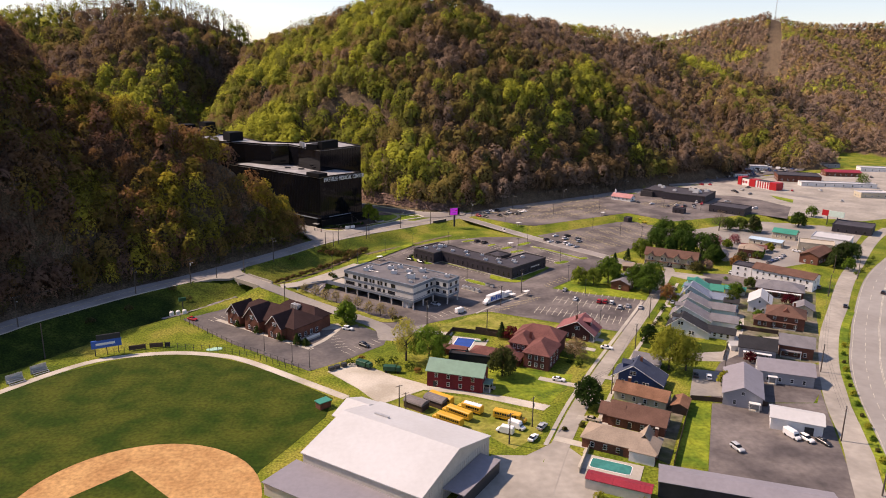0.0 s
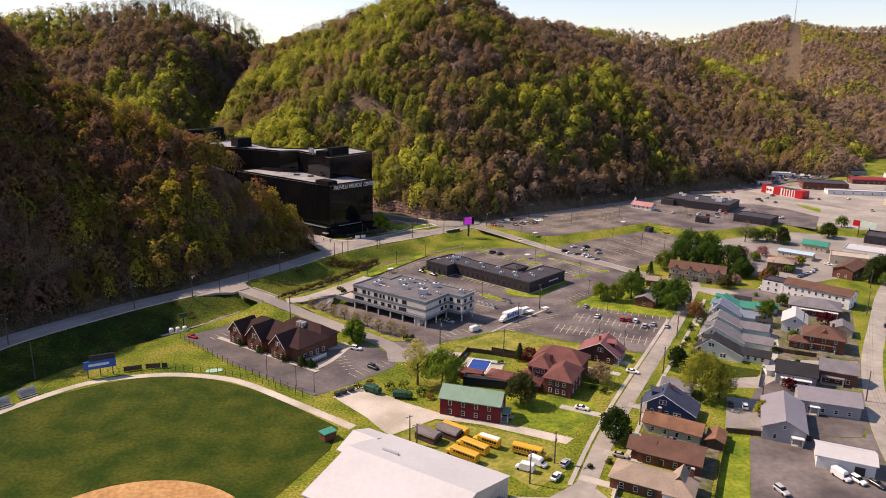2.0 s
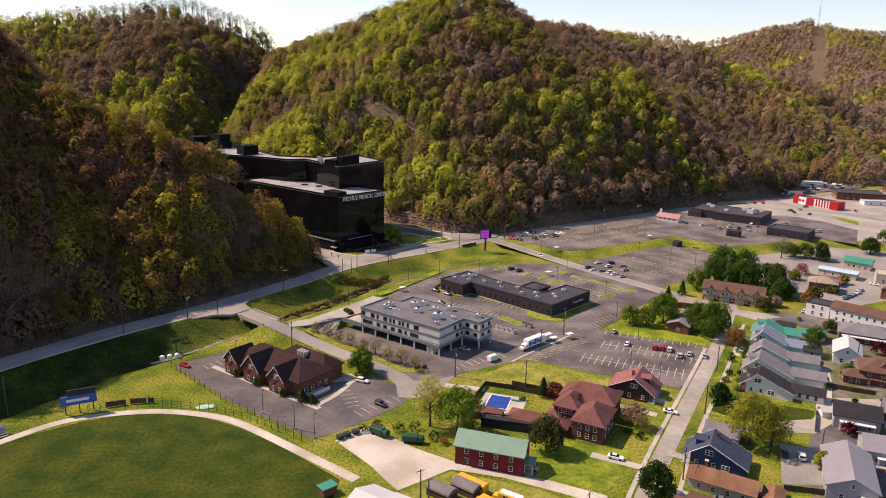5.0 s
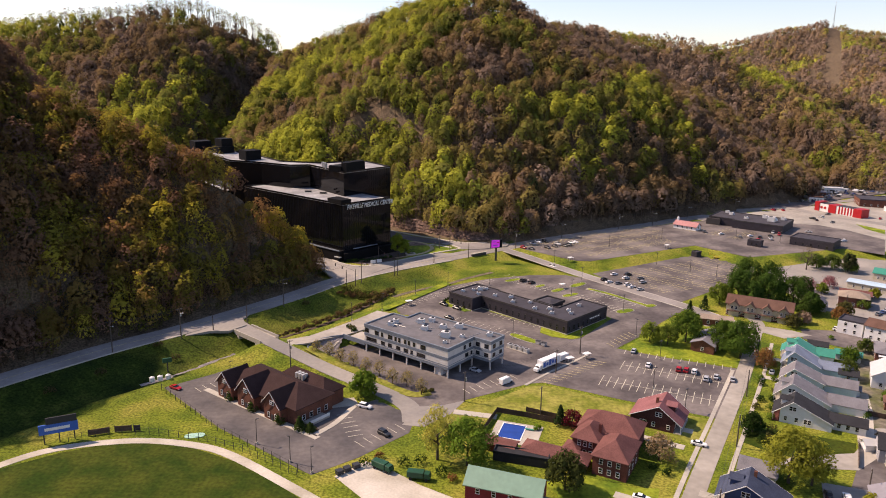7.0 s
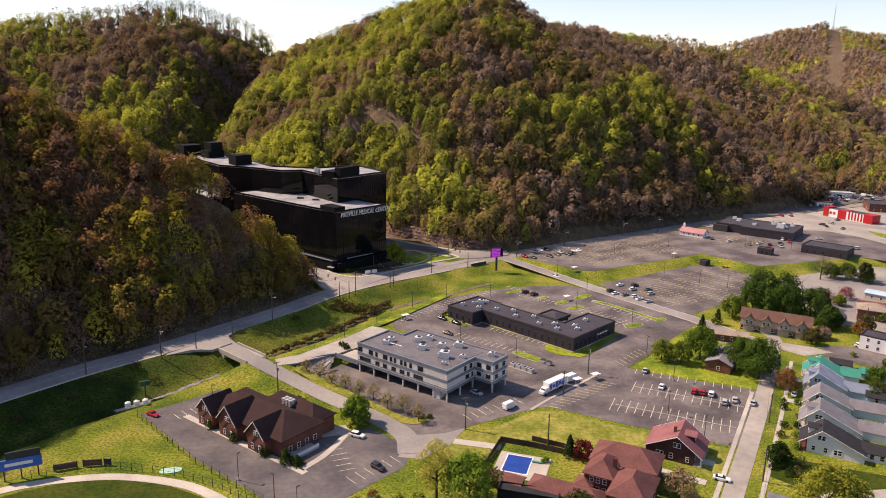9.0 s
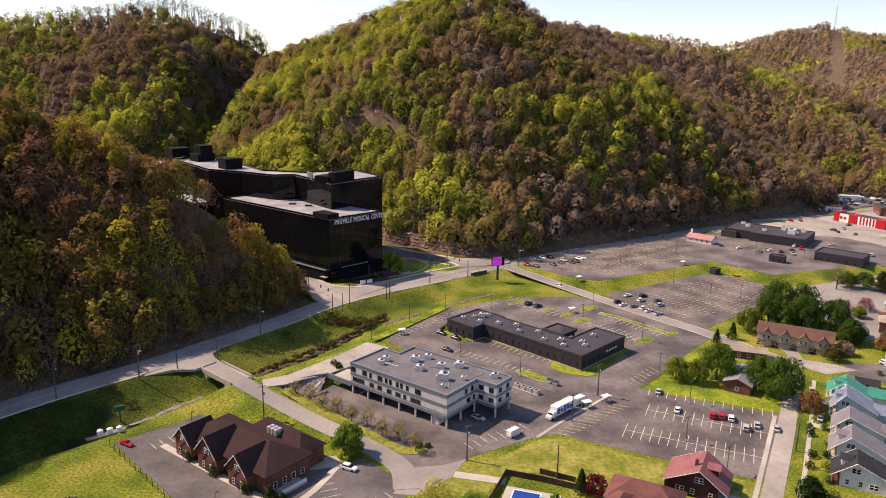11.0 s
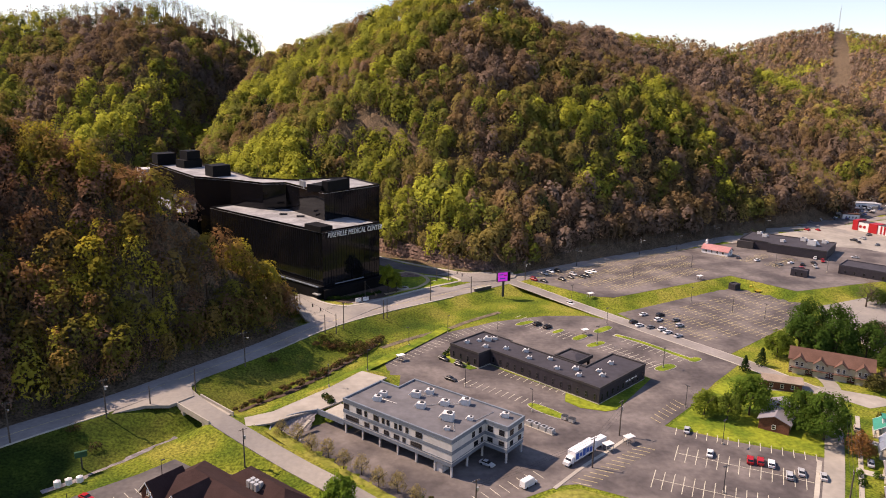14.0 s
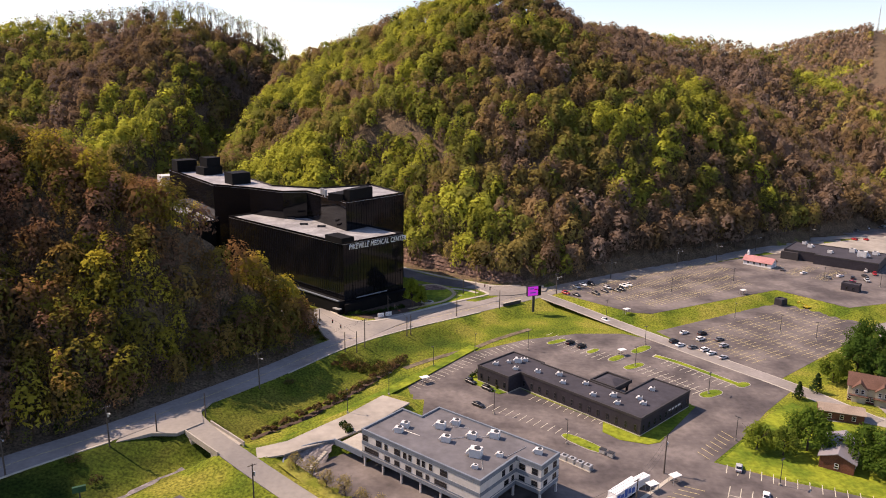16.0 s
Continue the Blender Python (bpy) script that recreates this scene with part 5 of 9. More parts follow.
def floor_bands(parent, a, b, zs, hgt, mat, out=0.12, name="spandrel"):
    d = Vector((b[0] - a[0], b[1] - a[1]))
    ln = d.length
    ang = math.degrees(math.atan2(d.y, d.x))
    for z in zs:
        p = part(name, box(BM(), 0.3, -out, 0, ln - 0.3, 0.02, hgt), mat, parent)
        p.matrix_local = pose(a[0], a[1], z, 0, 0, ang)


def mullions(parent, a, b, z0, z1, n, mat, out=0.1):
    d = Vector((b[0] - a[0], b[1] - a[1]))
    ln = d.length
    ang = math.degrees(math.atan2(d.y, d.x))
    me = None
    for i in range(n + 1):
        m = pose(a[0], a[1], 0, 0, 0, ang) @ Matrix.Translation((ln * i / n, 0, 0))
        if me is None:
            p = part("mullion", box(BM(), -0.05, -out, z0, 0.05, 0.02, z1), mat, parent)
            p.matrix_local, me = m, p.data
        else:
            shared("mullion", me, parent, m)


floor_bands(hosp, LOWP[0], LOWP[1], [4 + 4 * i for i in range(8)], 0.9, BLACKGLASS, 0.06)
floor_bands(hosp, LOWP[3], LOWP[0], [8 + 4 * i for i in range(7)], 0.9, BLACKGLASS, 0.06)
floor_bands(hosp, UPP[0], UPP[1], [38 + 4 * i for i in range(3)], 0.9, BLACKGLASS, 0.06)
floor_bands(hosp, UPP[-1], UPP[0], [38 + 4 * i for i in range(3)], 0.9, BLACKGLASS, 0.06)
mullions(hosp, LOWP[0], LOWP[1], 3, 35, 22, BLACKPANEL)
mullions(hosp, LOWP[3], LOWP[0], 3, 35, 60, BLACKPANEL)
mullions(hosp, UPP[0], UPP[1], 36, 49, 24, BLACKPANEL)
# stair tower at the corner, penthouses and plant
p = part("corner_tower", prism(BM(), [(-53.6, 458.2), (-48.6, 463), (-57.5, 471.5), (-62.6, 466.5)], 35.7, 38.4), BLACKPANEL, hosp, "matt black roof box at the corner")
for pts, z0, z1 in (([(-66, 495), (-58, 491), (-47, 507), (-55, 512)], 49.6, 53.2), ([(-57.8, 491.8), (-54.5, 489.5), (-45, 504), (-49, 507)], 49.6, 55.5), ([(-135, 549), (-128, 541), (-120, 549), (-127, 557)], 49.6, 56), ([(-165, 586), (-157, 578), (-149, 588), (-157, 596)], 49.6, 54.5), ([(-163, 588), (-156, 581), (-150, 588), (-157, 594)], 54.51, 60),
                    ([(-185, 599), (-178, 590), (-169, 599), (-176, 608)], 49.6, 57), ([(-104, 540), (-97, 534), (-92, 539), (-99, 546)], 35.6, 39)):
    part("penthouse", prism(BM(), pts, z0, z1), BLACKPANEL, hosp)
for x, y, z in ((-70.5, 507, 50), (-71.8, 509.5, 50), (-69, 504.5, 50)):
    part("vent_stack", cone(BM(), x, y, z - 0.4, z + 3.4, 0.8, 0.8, 10), STEEL, hosp, "steel vent stack")
for x, y in ((-70, 497), (-80, 502), (-90, 517), (-106, 532)):
    part("roof_box", box(BM(), x - 2, y - 0.6, 35.55, x + 2, y + 0.6, 36.5), DKSTEEL, hosp)
part("plinth", prism(BM(), [(-52, 455), (-24.5, 482), (-28, 485), (-54, 460)], 2, 8.2), BLACKPANEL, hosp)
ramp = part("ambulance_ramp", prism(BM(), [(-55, 455.5), (-52.4, 458), (-116, 513), (-119, 510)], 2, 9.5), BLACKPANEL, hosp, "low dark podium along the street")
part("podium_band", prism(BM(), [(-55.3, 455.2), (-54.8, 455.8), (-118.8, 510.2), (-119.3, 509.6)], 9.6, 10.1), BAND, hosp)
part("awning", prism(BM(), [(-58, 456), (-55, 453.6), (-53.6, 455.2), (-56.6, 457.6)], 6.2, 6.6), STEEL, hosp, "pale entrance awning")
part("end_block", prism(BM(), [(-205, 622), (-198, 613), (-188, 621), (-195, 630)], 10, 44), PANEL, hosp, "white stair block at the far end")
part("left_wing", prism(BM(), [(-188.4, 602.8), (-138, 537.8), (-146, 531), (-198, 595)], 10, 30), BLACKPANEL, hosp)
part("left_roof", prism(BM(), [(-188.6, 602), (-138.6, 537.6), (-145.6, 531.6), (-197, 595)], 30.01, 30.3), HOSPROOF, hosp)


def text_part(name, body, size, mat, parent, m, depth=0.12, space=1.0, shear=0.0):
    cu = bpy.data.curves.new(name, "FONT")
    cu.body, cu.size, cu.extrude, cu.space_character, cu.shear = body, size, depth, space, shear
    cu.align_x, cu.align_y, cu.resolution_u = "CENTER", "BOTTOM", 2
    tmp = new("lettering_curve", cu)
    me = bpy.data.meshes.new_from_object(tmp)
    bpy.data.objects.remove(tmp)
    me.materials.clear()
    me.materials.append(mat)
    ob = new(name, me)
    ob.parent = parent
    ob.matrix_local = m
    return ob


fa = math.degrees(math.atan2(LOWP[1][1] - LOWP[0][1], LOWP[1][0] - LOWP[0][0]))
mid = ((LOWP[0][0] + LOWP[1][0]) / 2, (LOWP[0][1] + LOWP[1][1]) / 2)
txt = text_part("sign_lettering", "PIKEVILLE MEDICAL CENTER", 3.5, TRIM, hosp, pose(mid[0] + 1.6, mid[1] + 1.0, 32.2, 90, 0, fa), 0.15, 1.05, 0.25)
txt["label"] = "white raised letters along the roof edge"
wd = txt.dimensions.x
txt.scale = (33.5 / wd, 1, 1) if wd > 0 else (1, 1, 1)
txt.location += Vector((0.3, -0.3, 0))
part("small_sign", box(BM(), 0, -0.2, 0, 18, 0, 0.5), BAND, hosp).matrix_local = pose(LOWP[0][0] + 5, LOWP[0][1] + 4.6, 9.2, 0, 0, fa)

# ---- the office on columns ----
OA = math.degrees(math.atan2(25.7, -32.8))           # along the front, from the near corner
office = thing("office_building", "three-level pale grey office on columns with blue-grey bands", "office", 5.2, 305.7, 0, OA)
OP = [(0, 0), (0, -16), (-7.8, -16), (-7.8, -25), (34, -25), (34, -17), (41.7, -17), (41.7, 0)]
part("slab", prism(BM(), OP, 3.25, 4.3), BAND, office)
part("wall", prism(BM(), OP, 4.31, 10.9), PANEL, office, "light grey panels")


part("lower_band", ring(OP, 7.05, 8.05, 0.1, 0.3), BAND, office)
part("upper_band", ring(OP, 10.35, 11.2, 0.1, 0.3), BAND, office)
part("sill_band", ring(OP, 4.75, 4.95, 0.07, 0.2), BAND, office)
part("coping", ring(OP, 11.21, 11.7, 0.16, 0.35), BAND, office, "blue-grey parapet")
part("roof", prism(BM(), OP, 10.91, 11.2), FLATROOF, office, "grey roof membrane")
for i in range(len(OP)):
    a, b = Vector(OP[i]), Vector(OP[(i + 1) % len(OP)])
    ln = (b - a).length
    d = (b - a).normalized()
    # outward side of this clockwise outline
    ang = math.degrees(math.atan2(d.y, d.x))
    if ln > 41.5:
        rows = (((1.3, 1.9), (6.6, 1.9), (9.4, 0.9), (13.6, 1.9), (16.4, 0.9), (18.3, 0.9), (21.3, 0.9), (23.1, 0.9), (25.6, 0.9), (30.0, 2.2)), ((3.7, 5.2), (9.8, 1.7), (13.5, 1.7), (17.7, 1.8), (21.6, 1.9), (24.5, 1.0), (29.0, 3.9)))
    elif 15.5 < ln < 16.5:
        rows = (((10.2, 1.2), (13.6, 1.2)), ((11.6, 1.8), (14.6, 0.9)))
    else:
        m = max(2, int(ln / 4.6))
        rows = (tuple((ln * (k + 0.5) / m, 1.6) for k in range(m)),) * 2
    for zz, row in zip((8.45, 5.2), rows):
        for at, w in row:
            add_window(office, a.x + d.x * at, a.y + d.y * at, zz, ang, w, 1.5 if zz > 8 else 1.25, DARKTRIM)
for x in (0.4, 6.2, 13, 20, 27, 34, 41.2):
    part("column", box(BM(), x - 0.25, -0.75, 0, x + 0.25, -0.25, 3.26), PANEL, office)
for x, y in ((0.4, -8), (0.4, -15.6), (-7.4, -16.4), (-7.4, -24.6), (34, -24.6), (20, -24.6), (6, -24.6), (41.2, -8), (41.2, -16.6), (13, -16), (27, -16)):
    part("column", box(BM(), x - 0.25, y - 0.25, 0, x + 0.25, y + 0.25, 3.26), PANEL, office)
part("core", box(BM(), 8, -20, 0, 36, -7, 3.24), DARKWALL, office, "recessed dark lobby walls")
part("entry_block", box(BM(), 3.6, -3.6, 0, 6.4, -0.6, 3.24), PANEL, office)
for x, y, s in ((33, -6, 1.1), (33.6, -9.3, 1.1), (25.5, -15.5, 1.3), (23.5, -20, 1.1), (19.5, -10.5, 1.2), (15, -16.5, 1.2), (10.5, -21, 1.3), (8.5, -9.5, 1.6), (3.5, -13.5, 0.8), (-3.5, -21.5, 1.0), (5, -4.5, 0.7)):
    roof_unit(office, x, y, 11.2, s, 20)
bm = BM()
for a, b in (((33, -7.5), (27, -8)), ((25.5, -17), (19, -20.5)), ((15, -18), (19.5, -12)), ((8.5, -12), (3, -5)), ((2, -14), (1, -22)), ((10, -21), (15, -18))):
    rod(bm, (*a, 11.35), (*b, 11.35), 0.08, n=5)
part("roof_pipe", bm, STEEL, office)
deck = thing("access_deck", "raised concrete access deck with a grey side wall joining the office", "ramp", 5.2, 305.7, 0, OA)
part("deck", box(BM(), 41.9, -9, 2.6, 52, -0.5, 3.3), CONCRETE, deck)
part("side_wall", box(BM(), 41.9, -0.5, 2.4, 54, -0.1, 4.2), BAND, deck)
CURVE = smooth([(54, -0.3, 3.9), (57.4, 5, 3.7), (59.6, 11, 3.1), (57.8, 15.6, 2.4), (53, 17.3, 1.6), (46, 17.6, 0.9)], 5)
bm = BM()
rings = []
for k, p in enumerate(CURVE):
    q = CURVE[min(k + 1, len(CURVE) - 1)] - CURVE[max(k - 1, 0)]
    n = Vector((-q.y, q.x, 0)).normalized() * 0.2
    rings.append([p + n, p - n, p - n - Vector((0, 0, 1.6)), p + n - Vector((0, 0, 1.6))])
loop = [[bm.verts.new(c) for c in r] for r in rings]
for r0, r1 in zip(loop, loop[1:]):
    for k in range(4):
        bm.faces.new((r0[k], r0[(k + 1) % 4], r1[(k + 1) % 4], r1[k]))
bm.faces.new(loop[0]), bm.faces.new(loop[-1][::-1])
part("curved_wall", bm, BAND, deck, "blue-grey curved retaining wall")
foot = Vector((49.5, 8, 0.1))
bm = BM()
rr = random.Random(4)
grid = []
for p in CURVE:
    row = []
    for k in range(9):
        t = k / 8
        q = p.lerp(foot, t * 0.72)
        q.z = max(0.12, (p.z - 0.7) * (1 - t) ** 0.9)
        row.append(bm.verts.new(q + Vector((rr.uniform(-0.25, 0.25), rr.uniform(-0.25, 0.25), rr.uniform(-0.08, 0.14)))))
    grid.append(row)
for r0, r1 in zip(grid, grid[1:]):
    for k in range(8):
        bm.faces.new((r0[k], r0[k + 1], r1[k + 1], r1[k]))
bank = link("rubble_bank", bm, STONE)
bank.matrix_world = pose(5.2, 305.7, 0, 0, 0, OA)
tagged(bank, "grey rubble slope inside the curved retaining wall", "embankment", kind="structure")
stair = thing("stair", "concrete stair down the rubble bank to the car park", "stair", -40.9, 329.0, 0, math.degrees(math.atan2(-8.4, -5.2)))
for k in range(12):
    part("step", box(BM(), -4.9 + k * 0.82, -0.55, 2.75 - k * 0.265, -4.08 + k * 0.82, 0.55, 3.3 - k * 0.265), CONCRETE, stair)

# ---- the dark clinic ----
CA = 135.0
clinic = thing("clinic_building", "long low charcoal clinic with a flat dark roof and small windows", "clinic", 56.6, 352.4, 0, CA)
CP = [(0, 0), (0, -31), (14, -31), (14, -12.5), (49, -12.5), (49, -13.5), (64, -13.5), (64, 6.5), (49, 6.5), (49, 0)]
part("wall", prism(BM(), CP, -0.5, 5.7), DARKWALL, clinic)
part("roof", prism(BM(), CP, 5.71, 5.95), DARKROOF, clinic)
part("parapet", ring(CP, 5.6, 6.4, 0.12, 0.35), DARKTRIM, clinic)
part("plinth", ring(CP, 0.0, 0.5, 0.06, 0.2), CONCRETE, clinic)
for i in range(len(CP)):
    a, b = Vector(CP[i]), Vector(CP[(i + 1) % len(CP)])
    ln = (b - a).length
    if ln < 9:
        continue
    d = (b - a).normalized()
    ang = math.degrees(math.atan2(d.y, d.x))
    nw = int(ln / 3.4)
    for k in range(nw):
        s = ln * (k + 0.5) / nw
        add_window(clinic, a.x + d.x * s, a.y + d.y * s, 1.5, ang, 0.8, 2.0, DARKTRIM)
can = part("entrance_canopy", box(BM(), 19, -23.5, 3.9, 28, -14.5, 5.6), DARKWALL, clinic, "charcoal entrance canopy")
bm = BM()
v = [bm.verts.new(p) for p in ((18.7, -23.8, 5.6), (28.3, -23.8, 5.6), (28.3, -14.2, 5.6), (18.7, -14.2, 5.6), (22.4, -20.1, 6.9), (24.6, -20.1, 6.9), (24.6, -17.9, 6.9), (22.4, -17.9, 6.9))]
for f in ((0, 1, 5, 4), (1, 2, 6, 5), (2, 3, 7, 6), (3, 0, 4, 7), (4, 5, 6, 7), (3, 2, 1, 0)):
    bm.faces.new([v[i] for i in f])
part("canopy_roof", bm, DARKROOF, can)
part("canopy_rim", ring([(18.4, -24.1), (28.6, -24.1), (28.6, -13.9), (18.4, -13.9)], 5.0, 6.3, 0.1, 0.5), DARKTRIM, can)
part("canopy_link", box(BM(), 21, -14.6, 3.5, 26, -12.4, 5.4), DARKWALL, clinic)
for x in (19.4, 27.6):
    for y in (-23.1, -14.9):
        part("canopy_post", box(BM(), x - 0.35, y - 0.35, 0, x + 0.35, y + 0.35, 3.91), DARKWALL, can)
for x, y, s in ((5, -10, 0.8), (8, -12.5, 0.8), (9, -22, 0.8), (11, -4, 0.8), (15, -8, 0.9), (20, -3.5, 0.8), (27, -9, 0.8), (33, -4, 0.8), (38, -8.5, 0.9), (45, -5, 0.8), (52, -1, 0.8), (56, -7, 1.2), (55, -10, 0.8), (60, 1, 0.8), (58, -4, 0.7)):
    roof_unit(clinic, x, y, 5.95, s, 30)
sgn = part("wall_sign", box(BM(), -0.14, -26, 2.6, -0.02, -16, 4.2), DARKTRIM, clinic)
for k, (y, w) in enumerate(((-24.6, 1.4), (-22.6, 1.8), (-20.2, 1.2), (-18.4, 1.4))):
    part("sign_bar", box(BM(), -0.2, y, 3.1 + 0.1 * (k % 2), -0.13, y + w, 3.7), TRIM, sgn)

# ---- the brick building with gables ----
BA = math.degrees(math.atan2(265.5 - 289.9, -39.4 + 70.2))
bb = thing("brick_office", "red brick building with three front gables and dark brown roof", "office", -52.0, 284.5, 0.05, BA)
part("wall", box(BM(), -19.5, -6.5, -1, 17.5, 8.5, 5.6), BRICK, bb)
part("roof", hip_roof(BM(), 37, 15.4, 5.6, 10.2, 0.7), BANKROOF, bb).location = (-1, 1, 0)
part("rear_wall", box(BM(), -8, 8, -1, 16, 15, 5.4), BRICK, bb)
r = part("rear_roof", hip_roof(BM(), 24, 9, 5.4, 9.0, 0.6), BANKROOF, bb)
r.location = (4, 10.7, 0)
for gx0, gw, gh in ((-16, 7.4, 9.6), (-4.5, 8.6, 10.6), (9.0, 8.0, 10.0)):
    g = part("gable_bay", gable_walls(BM(), 6, gw, 5.5, gh), BRICK, bb)
    g.matrix_local = pose(gx0, -6.3, 0, 0, 0, 90)
    part("gable_roof", gable_roof(BM(), 9, gw, 5.5, gh, 0.5), BANKROOF, g).location = (1.6, 0, 0)
    for k in (-0.55, 0.55):
        add_window(bb, gx0 + k, -9.32, 5.6, 0, 0.7, 1.3)
    for k in (-1.7, 1.7):
        add_window(bb, gx0 + k, -9.32, 1.0, 0, 0.9, 1.6)
    part("door", box(BM(), gx0 - 0.6, -9.38, 0, gx0 + 0.6, -9.28, 2.2), DARKTRIM, bb)
    for sy in (-1, 1):
        vb = part("verge_board", rod(BM(), (gx0 + sy * (gw / 2 + 0.5), -10.15, 5.35), (gx0, -10.15, gh + 0.12), 0.1, n=4), TRIM, bb)
wall_windows(bb, 17.5, -6.5, 17.5, 8.5, 1.0, 4, 1.1, 1.6)
wall_windows(bb, 16, 15, -8, 15, 1.0, 6, 1.1, 1.6)
part("side_porch", box(BM(), 17.6, -4, 0, 21, 4, 0.6), CONCRETE, bb)
part("porch_wall", box(BM(), 20.6, -4.2, 0, 20.9, 4.2, 1.5), TRIM, bb)
for k in range(6):
    part("condenser", box(BM(), 1 + 1.5 * (k % 3), 7 + 1.3 * (k // 3), 7.0, 2 + 1.5 * (k % 3), 8 + 1.3 * (k // 3), 8.9), STEEL, bb)

# ---- the metal hall by the field ----
HA = math.degrees(math.atan2(166.5 - 187.8, 31.0))
hall = thing("metal_hall", "large metal hall with a white pitched roof and tan walls", "hall", 0, 0, 0)
hx, hy = Vector((31.0, -21.3, 0)).normalized(), Vector((21.3, 31.0, 0)).normalized()
hall.matrix_world = pose(-0.5, 177.2, 0, 0, 0, HA)
part("wall", gable_walls(BM(), 38, 35, 6.6, 11.2), TANMETAL, hall)
part("roof", gable_roof(BM(), 38, 35, 6.6, 11.2, 0.4, 0.25), WHITEMETAL, hall, "smooth white roof sheets")
bm = BM()
for i in range(34):
    box(bm, 19.0, -17 + i * 1.02, 0.1, 19.07, -16.9 + i * 1.02, 6.4)
part("wall_rib", bm, TANMETAL, hall)
part("back_hall_wall", box(BM(), -26, 6, -0.5, -18.9, 17, 6.0), TANMETAL, hall)
part("back_hall_roof", gable_roof(BM(), 8, 14, 6.0, 8.6, 0.3, 0.2), WHITEMETAL, hall, "white roof of the small rear hall").location = (-22.5, 11, 0)
part("side_annex", box(BM(), -21, -30, -0.5, 12, -17.6, 3.6), TANMETAL, hall)
part("annex_roof", box(BM(), -21.4, -30.4, 3.61, 12.4, -17.52, 3.85), GREYMETAL, hall, "pale grey lean-to roof")
part("dock_roof", box(BM(), 19.2, -8, 3.9, 25.5, 12, 4.15), GREYMETAL, hall, "grey metal loading canopy")
part("dock_wall", box(BM(), 24.9, -8, 0, 25.2, 12, 3.89), DKSTEEL, hall)
part("skylight_vent", box(BM(), -12, 5, 9.9, -7, 5.7, 10.6), STEEL, hall)
dug = thing("dugout", "small shelter with a teal roof by the outfield corner", "shelter", -25, 212.5, 0, 40)
part("wall", box(BM(), -2, -1.4, 0, 2, 1.4, 2.3), BRICK, dug)
part("roof", box(BM(), -2.3, -1.7, 2.31, 2.3, 1.7, 2.55), TEALMETAL, dug)


# ---- houses along the side street ----
ST, CR = 61.0, -29.0     # along the street, and across it
house("red board house with a sage green metal roof and white windows", 19.6, 228.5, -19.5, 19.5, 8.6, 6.0, 8.8, REDWOOD, GREENMETAL, win=(4, 1), floors=2, door=(-7, -4.35, 0), porch=(9.8, -3.5, 12.5, 1.5, 3.0, GREENMETAL))
h = thing("house", "large brick house with several maroon hipped roofs", "house", 53.5, 252.0, 0, ST)
for nm, x, y, an, L, W, he, hr in (("rear_block", 54.6, 261.2, -27, 17.5, 11, 6.0, 9.8), ("front_wing", 52.5, 246.7, ST, 13.5, 9.6, 5.9, 9.6), ("side_wing", 47.2, 256.5, ST, 11, 7.6, 5.8, 8.8), ("porch_wing", 41.5, 253.5, ST, 5, 4, 2.8, 4.4)):
    b = part(nm, box(BM(), -L / 2, -W / 2, -1, L / 2, W / 2, he), DKBRICK, h)
    m = h.matrix_world.inverted() @ pose(x, y, 0, 0, 0, an)
    b.matrix_local = m
    part("roof", hip_roof(BM(), L, W, he + 0.01, hr, 0.6), MAROON, b)
    if he > 5:
        for zz in (1.0, 3.7):
            wall_windows(h, *[c for q in ((-L / 2, W / 2), (-L / 2, -W / 2)) for c in (m @ Vector((*q, 0)))[:2]], zz, 3, 0.9, 1.4)
            wall_windows(h, *[c for q in ((-L / 2, -W / 2), (L / 2, -W / 2)) for c in (m @ Vector((*q, 0)))[:2]], zz, 3, 0.9, 1.4)
for x, y, zt in ((49.5, 254.5, 9.4),):
    c = part("chimney", box(BM(), -0.45, -0.45, 5.5, 0.45, 0.45, zt), DKBRICK, h, "brick chimney")
    c.matrix_local = h.matrix_world.inverted() @ pose(x, y, 0, 0, 0, ST)
house("long low brick garage wing with a maroon roof", 36, 250, -26, 19, 6.4, 2.7, 4.6, DKBRICK, MAROON, "hip", win=(3, 1), name="garage", cat="garage")
house("small pool house with a maroon roof", 20.4, 255.6, -25, 9.5, 4.2, 2.6, 3.2, DKBRICK, MAROON, "gable", win=(0, 1), name="pool_house", cat="pool house")
house("low flat-roofed dark shed behind the red house", 26, 249.3, -16, 16, 4.0, 2.6, 2.9, DARKWALL, BLACKROOF, "flat", win=(0, 0), name="shed", cat="shed")


